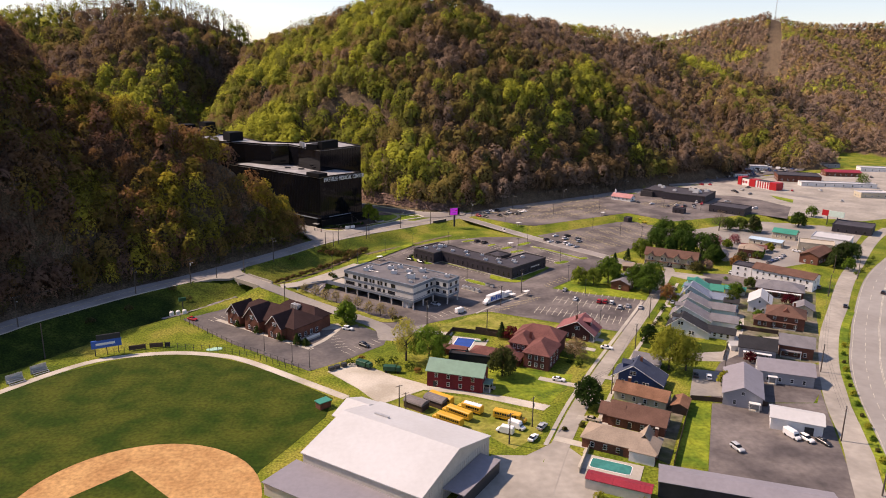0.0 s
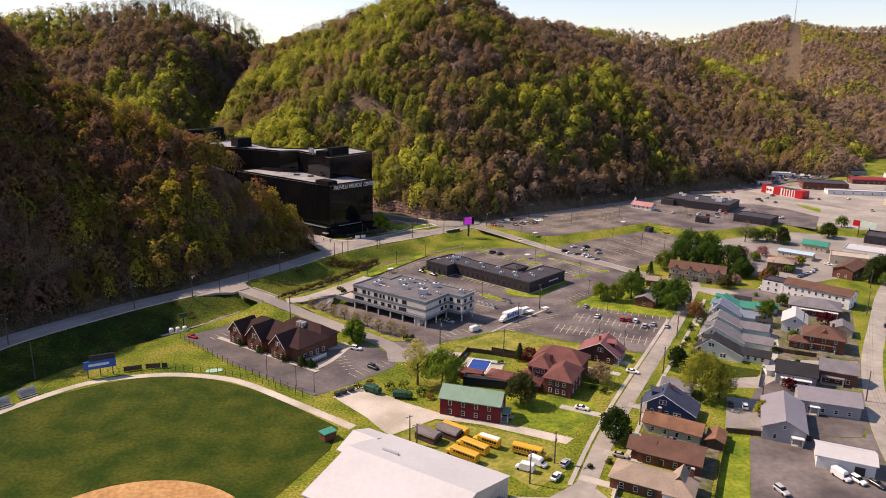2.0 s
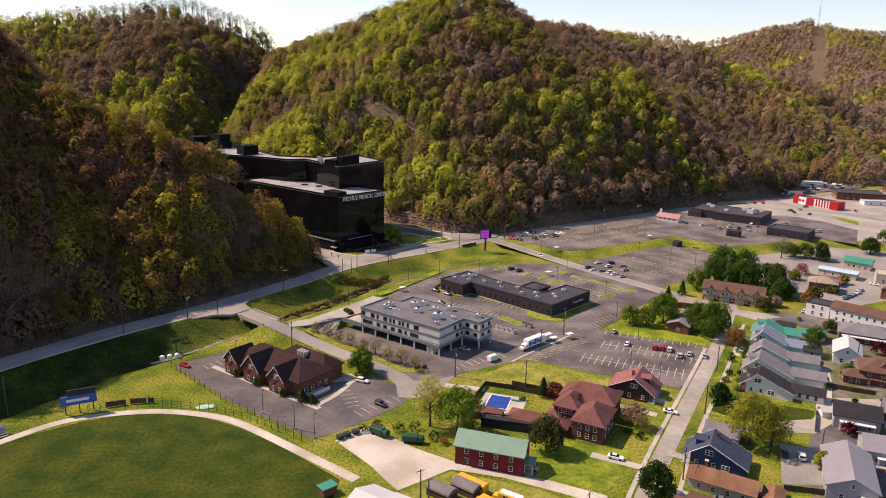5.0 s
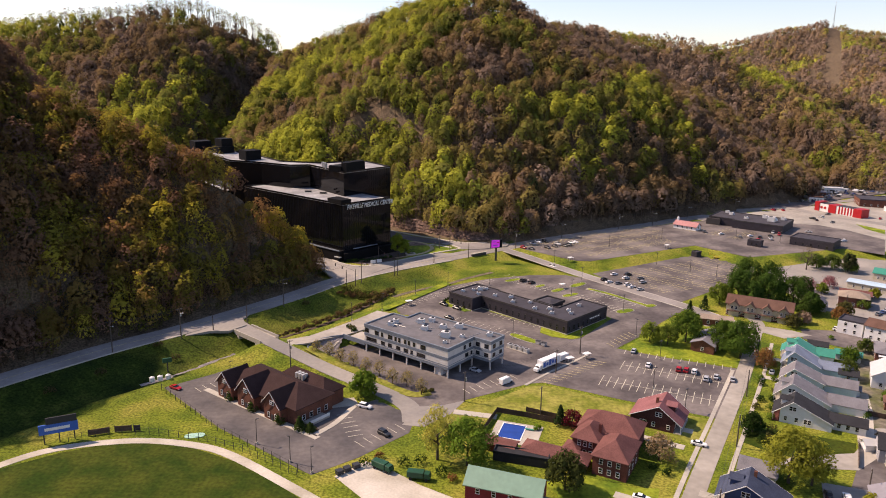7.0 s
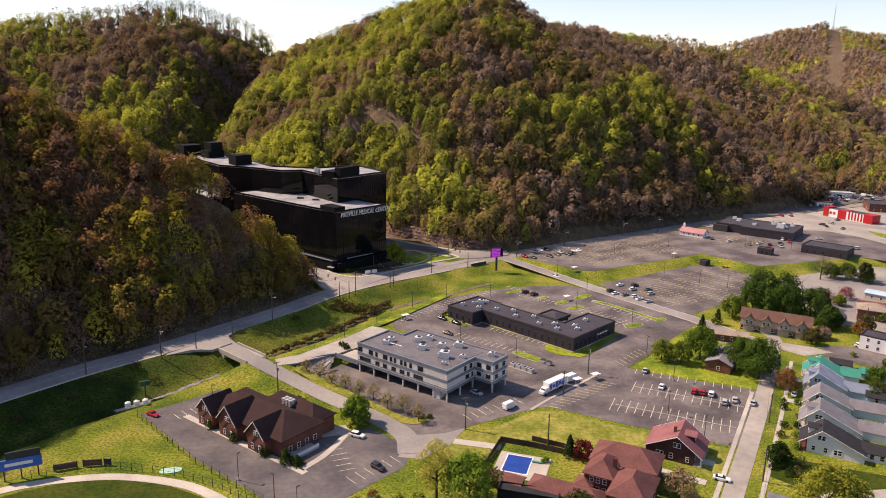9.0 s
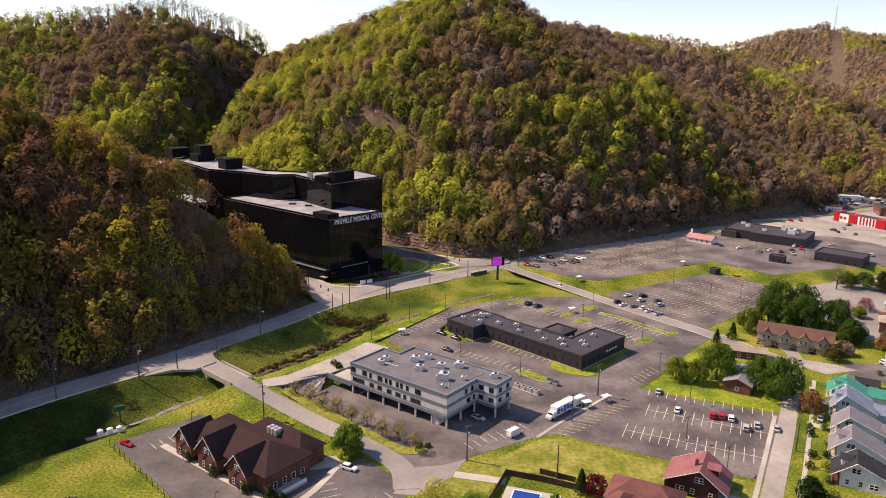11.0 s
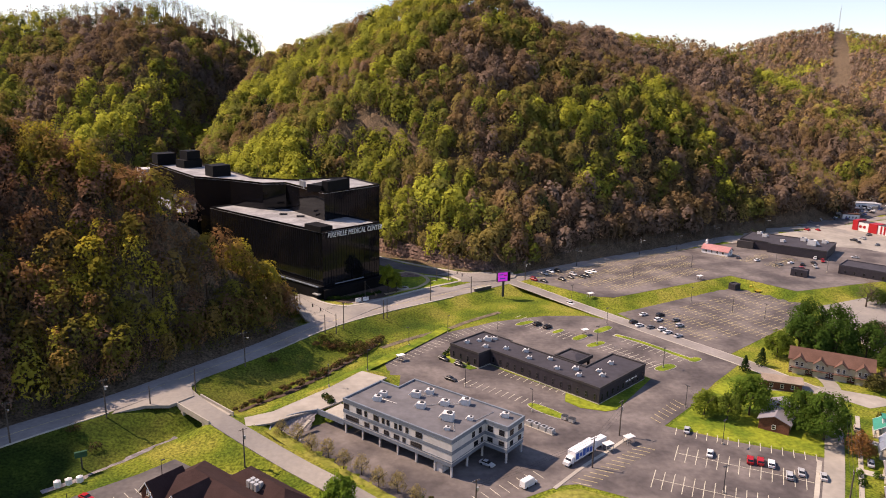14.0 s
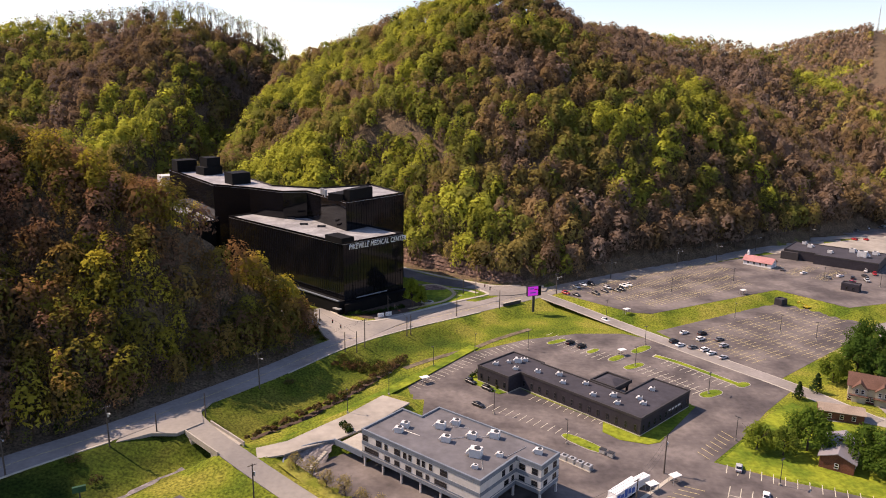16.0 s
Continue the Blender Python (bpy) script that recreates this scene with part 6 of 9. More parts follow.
def bungalow(label, x, y, wall, roof, L=8.4, W=15.0, ridge=8.0, off=0.16, front=2.8, rear=3.0, wing=0.0, dormer=True, chimney=0.0, ang=ST, base=None):
    """A gabled house: ridge along the street, a long roof down to the porch and a longer one to the back."""
    t = thing("house", label, "house", x, y, 0, ang)
    yr = W * off
    yf, yb = W / 2 + 0.6, -W / 2 - 0.5
    sf, sb = (ridge - front) / (yf - yr), (ridge - rear) / (yr - yb)

    def sweep(prof, hx):
        bm = BM()
        a, b = [[bm.verts.new((xx, py, pz)) for py, pz in prof] for xx in (-hx, hx)]
        bm.faces.new(a), bm.faces.new(b[::-1])
        for k in range(len(prof)):
            bm.faces.new((a[k], b[k], b[(k + 1) % len(prof)], a[(k + 1) % len(prof)]))
        return bm
    yw = W / 2 - 1.9
    part("wall", sweep([(yw, -0.5), (yw, front + sf * (yf - yw) - 0.3), (yr, ridge - 0.3), (-W / 2, rear - 0.1), (-W / 2, -0.5)], L / 2), wall, t)
    part("roof", sweep([(yf, front), (yr, ridge), (yb, rear), (yb, rear - 0.22), (yr, ridge - 0.24), (yf, front - 0.22)], L / 2 + 0.6), roof, t)
    for sx in (-1, 1):
        for (ya, za), (yc, zc) in (((yf, front), (yr, ridge)), ((yr, ridge), (yb, rear))):
            part("verge_board", rod(BM(), (sx * (L / 2 + 0.64), ya, za - 0.12), (sx * (L / 2 + 0.64), yc, zc - 0.12), 0.13, n=4), TRIM, t)
    for an, sx in ((-90, -1), (90, 1)):
        for k in (-0.55, 0.55):
            add_window(t, sx * L / 2, yr + k, 4.6, an, 0.85, 1.3)
        add_window(t, sx * L / 2, yr + 3.2 if yr + 3.2 < yw - 0.6 else yr + 1.8, 1.0, an, 0.8, 1.3)
        for k in (-0.55, 0.55, 3.2):
            add_window(t, sx * L / 2, yr - 3.4 + k - 1.2, 1.0, an, 0.9, 1.4)
    wall_windows(t, L / 2, yw, -L / 2, yw, 0.9, 3, 1.0, 1.3)
    p = part("porch_floor", box(BM(), -L / 2, yw + 0.01, -0.3, L / 2, yf - 0.2, 0.35), base or CONCRETE, t)
    for k in range(4):
        xx = -L / 2 + 0.2 + (L - 0.4) * k / 3
        part("porch_post", box(BM(), xx - 0.12, yf - 0.6, 0.35, xx + 0.12, yf - 0.36, front - 0.1), TRIM, p)
    part("porch_rail", box(BM(), -L / 2 + 0.1, yf - 0.52, 0.9, L / 2 - 0.1, yf - 0.44, 1.0), base or TRIM, p)
    if dormer:
        ym = yr + (yf - yr) * 0.42
        zb = ridge - sf * (ym - yr)
        d = part("dormer", gable_walls(BM(), 2.6, 3.4, zb + 1.2, zb + 2.0), wall, t)
        for vv in d.data.vertices:
            vv.co.z = max(vv.co.z, zb - 1.2)
        d.matrix_local = pose(0, ym - 0.2, 0, 0, 0, 90)
        part("dormer_roof", gable_roof(BM(), 2.9, 3.4, zb + 1.2, zb + 2.0, 0.35, 0.15), roof, d)
        for k in (-0.6, 0.6):
            add_window(t, k, ym + 1.12, zb - 0.1, 180, 0.8, 0.9)
    if wing:
        w = part("rear_wing", gable_walls(BM(), wing, L * 0.72, 2.9, 5.0), wall, t)
        w.matrix_local = pose(L * 0.1, -W / 2 - wing / 2 + 0.6, 0, 0, 0, 90)
        part("wing_roof", gable_roof(BM(), wing, L * 0.72, 2.9, 5.0, 0.4), roof, w)
        for k in (-0.25, 0.25):
            add_window(w, wing * k, -L * 0.36, 1.0, 0, 0.9, 1.2)
    if chimney:
        part("chimney", box(BM(), 1.5, yr - 1.8, ridge - 2, 2.3, yr - 1.0, ridge + chimney), BRICK, t, "brick chimney")
    return t


bungalow("wide dark red brick house with a faded maroon roof", 73, 274.5, M("dark_maroon_brick", (0.085, 0.03, 0.028), 0.9, 0.2, 2.5, 0.3, 0.3), M("faded_maroon_shingles", (0.27, 0.115, 0.115), 0.95, 0.15, 3.0, 0.25, 0.3, spec=0.1), 11.5, 15.5, 8.2, 0.06, 3.0, 3.4, 0, True, 1.0, ST + 180)
pool = thing("swimming_pool", "blue swimming pool in a pale concrete deck", "swimming pool", 25.5, 266.2, 0, -18)
part("deck", box(BM(), -6.6, -7.2, -0.2, 8.2, 6.2, 0.12), CONCRETE, pool)
part("water", box(BM(), -4.2, -4.4, 0.0, 2.8, 4.8, 0.135), POOLWATER, pool)
part("coping", ring([(-4.2, -4.4), (2.8, -4.4), (2.8, 4.8), (-4.2, 4.8)], 0.1, 0.2, 0.35, -0.01), TRIM, pool)
part("diving_board", box(BM(), 3.0, 2.5, 0.4, 5.8, 3.2, 0.5), TEALMETAL, pool)


def fence(label, pts, hgt, mat, step=2.4, z=0.0, rails=True, board=True):
    f = thing("fence", label, "fence", 0, 0, z)
    for a, b in zip(pts, pts[1:]):
        a, b = Vector((*a, 0)), Vector((*b, 0))
        ln = (b - a).length
        d = (b - a).normalized()
        ang = math.degrees(math.atan2(d.y, d.x))
        n = max(1, int(ln / step))
        for i in range(n):
            p = a + d * (ln * i / n)
            post = part("post", box(BM(), -0.07, -0.07, -0.3, 0.07, 0.07, hgt + 0.1), mat, f)
            post.matrix_local = pose(p.x, p.y, 0, 0, 0, ang)
            if board:
                pn = part("panel", box(BM(), 0.07, -0.03, 0.08, ln / n - 0.07, 0.03, hgt), mat, f)
                pn.matrix_local = pose(p.x, p.y, 0, 0, 0, ang)
            else:
                for zz in (hgt, hgt * 0.5):
                    rl = part("rail", box(BM(), 0.07, -0.02, zz - 0.03, ln / n - 0.07, 0.02, zz + 0.02), mat, f)
                    rl.matrix_local = pose(p.x, p.y, 0, 0, 0, ang)
    return f


fence("dark stained board fence round the pool garden", [(15, 264), (21.3, 279.5), (31.5, 276), (46, 269.5)], 1.9, FENCEWOOD)
fence("short dark board fence on the dry lawn", [(31, 280.5), (40.2, 276)], 1.7, FENCEWOOD)
fence("weathered board fence behind the asphalt yard", [(97, 215), (104, 213.5), (114, 211), (121, 209.5)], 1.8, FENCEWOOD)
fence("dark board fence beside the strip of grass", [(76.3, 174.6), (96.3, 213.2)], 2.0, FENCEWOOD)
fence("board fence round the brick house", [(144, 281), (151, 277), (158, 274)], 1.8, FENCEWOOD)
fence("board fence beside the garden lawn", [(131, 262.5), (122.5, 247.5)], 1.6, FENCEWOOD)
fence("board fence round the small pool", [(49, 172), (56, 187), (59, 186)], 1.6, TANSIDE)
fence("galvanised wire fence along the outfield path", [(-108, 257), (-98, 261.3), (-86, 262), (-70, 259), (-55, 252.5), (-34, 237.5)], 2.2, DKSTEEL, 3.2, board=False)
fence("galvanised wire fence along the car park", [(-94, 293), (-66, 264.5), (-34, 239.5)], 2.4, DKSTEEL, 3.4, board=False)

bungalow("navy blue house with a slate roof and white windows", 84.0, 228.5, NAVY, BLUEROOF, 9.5, 17, 8.2, 0.1, 3.0, 2.8, 0, chimney=0.8)
house("small house with a dull grey shingled roof", 91.5, 243, CR, 9.5, 8, 3.0, 5.0, GREYSIDE, GREYROOF, win=(2, 2))
house("house with a rusty orange shingled roof", 80.5, 215, -33, 17, 7.4, 3.3, 5.4, TANSIDE, RUSTROOF, win=(4, 2), chimney=[(-5, 1.4, 6.6)])
h = house("wide brick house with a brown shingled roof", 74.5, 199.5, CR, 17, 11, 3.4, 6.0, BRICK, BROWNROOF, win=(4, 2), door=(-2, -5.55, 0))
g = part("front_gable", gable_walls(BM(), 5, 6.5, 3.4, 5.6), BRICK, h)
g.matrix_local = pose(-8, -1.5, 0, 0, 0, 180)
part("gable_roof", gable_roof(BM(), 7, 6.5, 3.4, 5.6, 0.5), BROWNROOF, g)
h = house("long brick house with a tan shingled roof", 64.5, 185.0, CR, 21, 9.5, 3.4, 6.0, BRICK, TANROOF, "hip", win=(5, 2), door=(1, -4.8, 0), chimney=[(9, 3.6, 6.8)])
part("white_wing", box(BM(), 3.4, -6.2, -0.5, 10.4, -4.7, 3.2), WHITE, h, "white boarded bay")
part("wing_roof", box(BM(), 3.1, -6.6, 3.21, 10.8, -4.3, 3.4), TANROOF, h)
g = part("rear_gable", gable_walls(BM(), 5, 4.6, 3.6, 6.4), TANSIDE, h)
g.matrix_local = pose(6.5, 2.0, 0, 0, 0, 90)
part("gable_roof", gable_roof(BM(), 6, 4.6, 3.6, 6.4, 0.4), TANROOF, g)
house("small open carport with a rusty brown roof", 91, 208.4, ST, 7.5, 4.6, 2.7, 3.7, FENCEWOOD, RUSTROOF, win=(0, 0), name="carport", cat="carport")
c = thing("patio_pool", "small garden pool under a teal cover", "swimming pool", 59, 174.6, 0.05, -26)
part("deck", box(BM(), -9, -4, -0.1, 8, 4, 0.12), CONCRETE, c)
part("cover", prism(BM(), blob(-0.5, 0, 11, 4.8, 0, 28, 9), 0.13, 0.28), TEALTARP, c)
part("coping", ring(blob(-0.5, 0, 11, 4.8, 0, 28, 9), 0.1, 0.2, 0.3, -0.02), TRIM, c)
c = thing("red_canopy", "long canopy with a red ribbed metal roof beside the garden", "canopy", 57.3, 163.2, 0, -26.5)
part("roof", gable_roof(BM(), 17, 4.6, 2.9, 3.4, 0.1, 0.12), REDMETAL, c)
bm = BM()
for i in range(18):
    for s in (-1, 1):
        rod(bm, (-8.5 + i, s * 2.35, 3.03), (-8.5 + i, 0, 3.55), 0.04, n=4)
part("roof_rib", bm, REDMETAL, c)
for x in (-8, 0, 8):
    for y in (-2, 2):
        part("post", box(BM(), x - 0.1, y - 0.1, 0, x + 0.1, y + 0.1, 2.9), TRIM, c)
part("back_wall", box(BM(), -8.4, -2.3, 0, 8.4, -2.15, 2.7), TANMETAL, c)
c = thing("long_shed", "long dark metal shed with a pale ribbed roof", "shed", 88, 157.2, 0, -20)
part("wall", box(BM(), -21, -4.2, 0, 21, 4.2, 4.6), DARKWALL, c)
part("roof", gable_roof(BM(), 42, 8.4, 4.6, 5.6, 0.3, 0.15), GREYMETAL, c)
part("north_gutter", box(BM(), -21.2, 4.55, 4.2, 21.2, 4.8, 4.5), DARKTRIM, c)

h = house("large grey workshop with metal roof", 116.5, 219, ST + 4, 22, 12, 4.3, 7.2, GREYSIDE, GREYMETAL, win=(3, 2), porch=(-12.8, -5.5, -11, -2, 2.6, WHITE))
house("long grey house with a pale grey metal roof", 137.5, 231.0, CR + 8, 18, 11, 4.4, 7.0, GREYSIDE, GREYMETAL, win=(4, 2), floors=2, porch=(-6, -7.4, -3, -5.5, 2.8, WHITE))
h = house("white metal garage with two roll-up doors", 122.8, 196.0, -26, 14.5, 8.6, 4.0, 5.4, WHITE, WHITEMETAL, win=(0, 1), name="garage", cat="garage")
for x in (-5.5, -2.6, 3.5):
    part("roller_door", box(BM(), x - 1.3, -4.36, 0, x + 1.3, -4.28, 2.7), TRIM if x < 3 else DARKTRIM, h)
house("house with black shingled roof and white porch", 138, 252.5, CR + 4, 13, 9, 4.4, 7.4, GREYSIDE, BLACKROOF, win=(3, 2), floors=2, porch=(-5, -6.6, 5, -4.5, 2.8, WHITE))
house("tiny white garden shed by the lawn", 131.5, 258.5, 0, 3.2, 3, 2.4, 3.4, WHITE, WHITEMETAL, win=(0, 0), name="shed", cat="shed")
house("red brick house with grey roof and white porch", 154, 253.5, CR + 2, 12, 9, 4.8, 7.6, BRICK, GREYROOF, win=(3, 2), floors=2, porch=(-5.5, -6.6, 2, -4.5, 2.7, GREYROOF))
bungalow("white boarded house with a black shingled roof and red porch base", 120.5, 276.5, WHITE, BLACKROOF, 8.6, 17, 7.8, 0.18, 2.9, 2.7, 0, base=DKBRICK)
house("low white rear building with black roof", 132.5, 271.5, CR, 10, 6, 2.8, 4.4, WHITE, BLACKROOF, win=(3, 1))
bungalow("white boarded house with a weathered grey roof", 127.0, 290.0, WHITE, GREYROOF, 8.6, 17, 8.2, 0.2, 2.9, 2.6, 11)
bungalow("pale blue house with a grey shingled roof", 134.0, 304.5, PALEBLUE, GREYROOF, 8.2, 14, 7.4, 0.2, 2.8, 3.4, 11, False)
bungalow("pale blue boarded house with a slate grey roof", 140.5, 318.5, PALEBLUE, M("slate_grey_shingles", (0.20, 0.235, 0.30), 0.95, 0.12, 3.0, 0.3, 0.3, spec=0.1), 8.6, 13, 8.4, 0.2, 3.0, 3.6, 11)
bungalow("white house with a teal green metal roof", 146.5, 331.5, WHITE, TEALMETAL, 8.0, 13, 6.8, 0.1, 2.7, 2.8, 6)
house("low garage with teal metal roof", 165, 330, -30, 9, 6, 2.5, 3.4, WHITE, TEALMETAL, win=(0, 1), name="garage", cat="garage")
house("small white shed behind the houses", 154, 310, CR, 6, 5, 2.6, 3.8, PALEBLUE, BLACKROOF, win=(1, 1), name="shed", cat="shed")
house("small dark-roofed garage in the back gardens", 158, 340, CR, 7, 5, 2.5, 3.6, WHITE, BLACKROOF, win=(1, 1), name="garage", cat="garage")
house("small pale shed in the back gardens", 148, 298, CR, 6, 4, 2.4, 3.2, PALEBLUE, GREYROOF, win=(1, 0), name="shed", cat="shed")
house("long white building with a brown roof", 198.5, 345.5, -47, 30, 11, 6.4, 8.4, WHITE, BROWNROOF, win=(9, 2), floors=2)
house("white flat-topped end block of two storeys", 184, 361, -43, 10, 9, 6.0, 6.2, WHITE, DARKROOF, "flat", win=(2, 2), floors=2)
house("brick building with grey hipped roof", 186.5, 328, CR, 21, 14, 4.2, 7.0, BRICK, GREYROOF, "hip", win=(5, 3), porch=(-9.5, -9.2, 9.5, -6, 3.2, WHITE))
house("white gabled house with pale metal roof", 166, 307, ST, 14, 9.4, 4.6, 7.6, WHITE, WHITEMETAL, win=(3, 2), floors=2)
h = house("brick house with brown hipped roof and dormer", 167, 286, CR, 15, 13, 5.6, 9.0, BRICK, BROWNROOF, "hip", win=(3, 3), floors=2, porch=(-4.5, -8, 4.5, -5.5, 2.8, BROWNROOF), chimney=[(3, 2, 9.8)])
g = part("dormer", gable_walls(BM(), 3, 2.4, 7.2, 8.4), BRICK, h)
g.matrix_local = pose(0, -3, 0, 0, 0, 90)
house("small brick annex with brown roof", 157, 286, CR, 7, 6, 3.0, 5.0, BRICK, BROWNROOF, "hip", win=(2, 1))
house("beige bungalow with grey roof by the frontage road", 183, 300, ST, 9, 8, 3.2, 5.2, TANSIDE, GREYROOF, win=(2, 2))
house("house with striped brown and white metal roof", 127, 369, CR + 10, 13, 6.5, 3.2, 4.2, BRICK, TANROOF, win=(3, 1))
house("small brick house with pale metal roof", 113, 341.5, 56, 17, 9, 3.6, 5.4, BRICK, GREYMETAL, win=(3, 1), chimney=[(1, 0.5, 6.2)])

# townhouses with four gabled bays
m = thing("townhouse_row", "row of four beige townhouses with brown roof and gabled bays", "townhouses", 151.5, 381.0, 0, CR)
part("wall", gable_walls(BM(), 28, 10, 5.8, 8.8), TANSIDE, m)
part("roof", gable_roof(BM(), 28, 10, 5.8, 8.8, 0.6), BROWNROOF, m)
part("ground_floor", box(BM(), -13.9, -5.12, 0, 13.9, -5.0, 2.6), DKBRICK, m)
for i in range(4):
    x = -10.5 + 7 * i
    g = part("bay", gable_walls(BM(), 3.4, 4.4, 5.4, 7.4), TANSIDE, m)
    g.matrix_local = pose(x, -4.2, 0, 0, 0, 90)
    part("bay_roof", gable_roof(BM(), 4.6, 4.4, 5.4, 7.4, 0.35), BROWNROOF, g)
    for k in (-1, 1):
        add_window(m, x + k * 0.9, -5.93, 3.5, 0, 0.8, 1.4)
        add_window(m, x + k * 2.7, -5.14, 0.9, 0, 1.0, 1.3)
    part("porch_roof", box(BM(), x - 2.8, -7.2, 2.7, x + 2.8, -5.95, 2.9), BROWNROOF, m)
house("pink-red boarded house with tan roof", 206.5, 400.5, CR, 13, 10, 5.0, 7.4, BRICK, TANROOF, "hip", win=(3, 3), floors=2)
house("old low shed with rusty red roof", 214, 412, CR, 14, 7, 2.8, 4.2, TANSIDE, MAROON, win=(2, 1), name="shed", cat="shed")
house("small grey house with white gable", 186, 393, ST, 8, 6, 3.0, 5.4, GREYSIDE, GREYROOF, win=(2, 1))
house("long low store with pale blue metal roof", 230, 427.5, -42, 19, 8, 3.4, 4.0, TANSIDE, M("pale_blue_metal", (0.42, 0.55, 0.63), 0.5, 0.06, 1, 0.2, 0.05), "gable", win=(4, 1), name="store", cat="store")
house("beige house with green metal roof", 252, 446, -41, 14, 9, 4.0, 6.0, TANSIDE, TEALMETAL, win=(4, 2), floors=1)
house("flat-roofed tan block store by the highway", 254.5, 414.5, CR, 20, 13, 5.0, 5.2, TANSIDE, M("tan_membrane", (0.46, 0.40, 0.31), 0.9, 0.1, 0.6, 0.1, 0.1), "flat", win=(4, 2), name="store", cat="store")
house("brown brick building with a brown roof", 241, 391, 42, 24, 10, 5.0, 7.0, BRICK, BROWNROOF, win=(5, 2), floors=1)
house("white flat-roofed store by the highway", 274, 430, CR - 10, 22, 18, 5.0, 5.2, WHITE, WHITEMETAL, "flat", win=(4, 3), name="store", cat="store")
house("dark flat-roofed store by the highway", 311, 466, CR - 10, 24, 20, 5.0, 5.2, DARKWALL, DARKROOF, "flat", win=(4, 3), name="store", cat="store", trim=DARKTRIM)

# upper car park and the far stores
Z3 = 3.05
h = house("little white house with a faded pink roof and a bell turret", 178.5, 563.5, -43, 16.5, 8, 2.8, 5.2, WHITE, M("faded_pink_roof", (0.46, 0.22, 0.21), 0.9, 0.1, 1, 0.2, 0.1), win=(4, 1), z=Z3)
t = part("turret", box(BM(), -7.6, -0.6, 4.8, -6.4, 0.6, 7.0), WHITE, h)
part("turret_roof", cone(BM(), -7, 0, 7.0, 8.4, 0.9, 0.05, 4), WHITE, t)
big = thing("charcoal_store", "wide flat-roofed charcoal store", "store", 229, 577, Z3, -38)
part("wall", prism(BM(), [(-26, -12), (-8, -12), (-8, -16), (26, -16), (26, 16), (-26, 16)], -0.5, 5.2), DARKWALL, big)
part("roof", prism(BM(), [(-26, -12), (-8, -12), (-8, -16), (26, -16), (26, 16), (-26, 16)], 5.21, 5.4), DARKROOF, big)
part("parapet", ring([(-26, -12), (-8, -12), (-8, -16), (26, -16), (26, 16), (-26, 16)], 5.1, 5.9, 0.1, 0.3), DARKTRIM, big)
part("portal", box(BM(), -27, -14.5, 0, -17, -11.9, 4.6), DARKTRIM, big)
for x, y, s in ((-15, 5, 1.4), (-2, -4, 1.2), (8, 8, 1.6), (15, -2, 2.4), (20, 10, 1.4), (-20, 12, 1.2)):
    roof_unit(big, x, y, 5.4, s)
house("low charcoal store with pale canopy", 246, 516, -43, 26, 17, 4.8, 5.0, DARKWALL, DARKROOF, "flat", win=(5, 3), name="store", cat="store", z=Z3, trim=DARKTRIM)
house("small dark drive-up kiosk with flat roof", 205.5, 512.5, -40, 8.5, 5, 3.6, 3.8, DARKWALL, DARKROOF, "flat", win=(2, 1), name="kiosk", cat="kiosk", z=Z3, trim=DARKTRIM)
house("dark site shed at the edge of the car park", 161.5, 494.5, 33, 4.6, 4.0, 3.0, 3.3, DARKWALL, DARKROOF, "flat", win=(0, 0), name="shed", cat="shed")
house("red brick store with a flat roof", 383, 672, -20, 38, 26, 6.0, 6.2, BRICK, DARKROOF, "flat", win=(7, 4), name="store", cat="store", z=Z3)
house("long white-roofed row of storage sheds", 402, 637, -10, 66, 10, 3.4, 3.6, WHITE, WHITEMETAL, "flat", win=(8, 1), name="store", cat="store", z=Z3)
house("red-roofed store far along the valley", 447, 705, -10, 34, 14, 4.2, 6.0, BRICK, REDMETAL, win=(6, 2), name="store", cat="store", z=Z3)
house("white filling station with flat roof", 400, 583, -5, 24, 12, 4.4, 4.6, TANSIDE, WHITEMETAL, "flat", win=(4, 2), name="store", cat="store", z=Z3)
for x, y, L, W, wl, rf in ((420, 780, 26, 12, WHITE, GREYMETAL), (470, 775, 30, 14, GREYSIDE, DARKROOF), (380, 745, 18, 10, WHITE, WHITEMETAL), (350, 720, 16, 9, BRICK, GREYMETAL), (505, 740, 30, 14, WHITE, WHITEMETAL), (335, 690, 12, 8, WHITE, BROWNROOF)):
    house("far low store at the foot of the hills", x, y, -15, L, W, 4.0, 4.2, wl, rf, "flat", win=(4, 2), name="store", cat="store", z=Z3)
st = thing("store", "long red store front with broad white stripes", "store", 326, 631, Z3, -63)
part("wall", box(BM(), -20, -5, -0.5, 20, 5, 6.2), TRIM, st, "white front wall")
for x0, x1, zt in ((-20.1, -16, 7.4), (-8, -1.5, 6.6), (13, 20.1, 6.6)):
    part("red_bay", box(BM(), x0, -5.5, -0.4, x1, 4.0, zt), RED, st, "bright red bay")
for k in range(5):
    part("stripe", box(BM(), 0.6 + 2.5 * k, -5.2, 0.4, 1.8 + 2.5 * k, -5.02, 6.2), RED, st, "red stripe")
for x in (-14.2, -11.2):
    part("red_disc", rod(BM(), (x, -5.16, 3.2), (x, -5.02, 3.2), 1.1, n=16), RED, st)
part("roof", box(BM(), -19.6, -4.6, 6.21, 19.6, 4.6, 6.4), DARKROOF, st)
bbd = thing("billboard", "large roadside billboard with red and pale green panels", "billboard", 305, 482, 0, -55)
for x in (-3.4, 3.4):
    part("post", cone(BM(), x, 0, -0.5, 8, 0.35, 0.3), DKSTEEL, bbd)
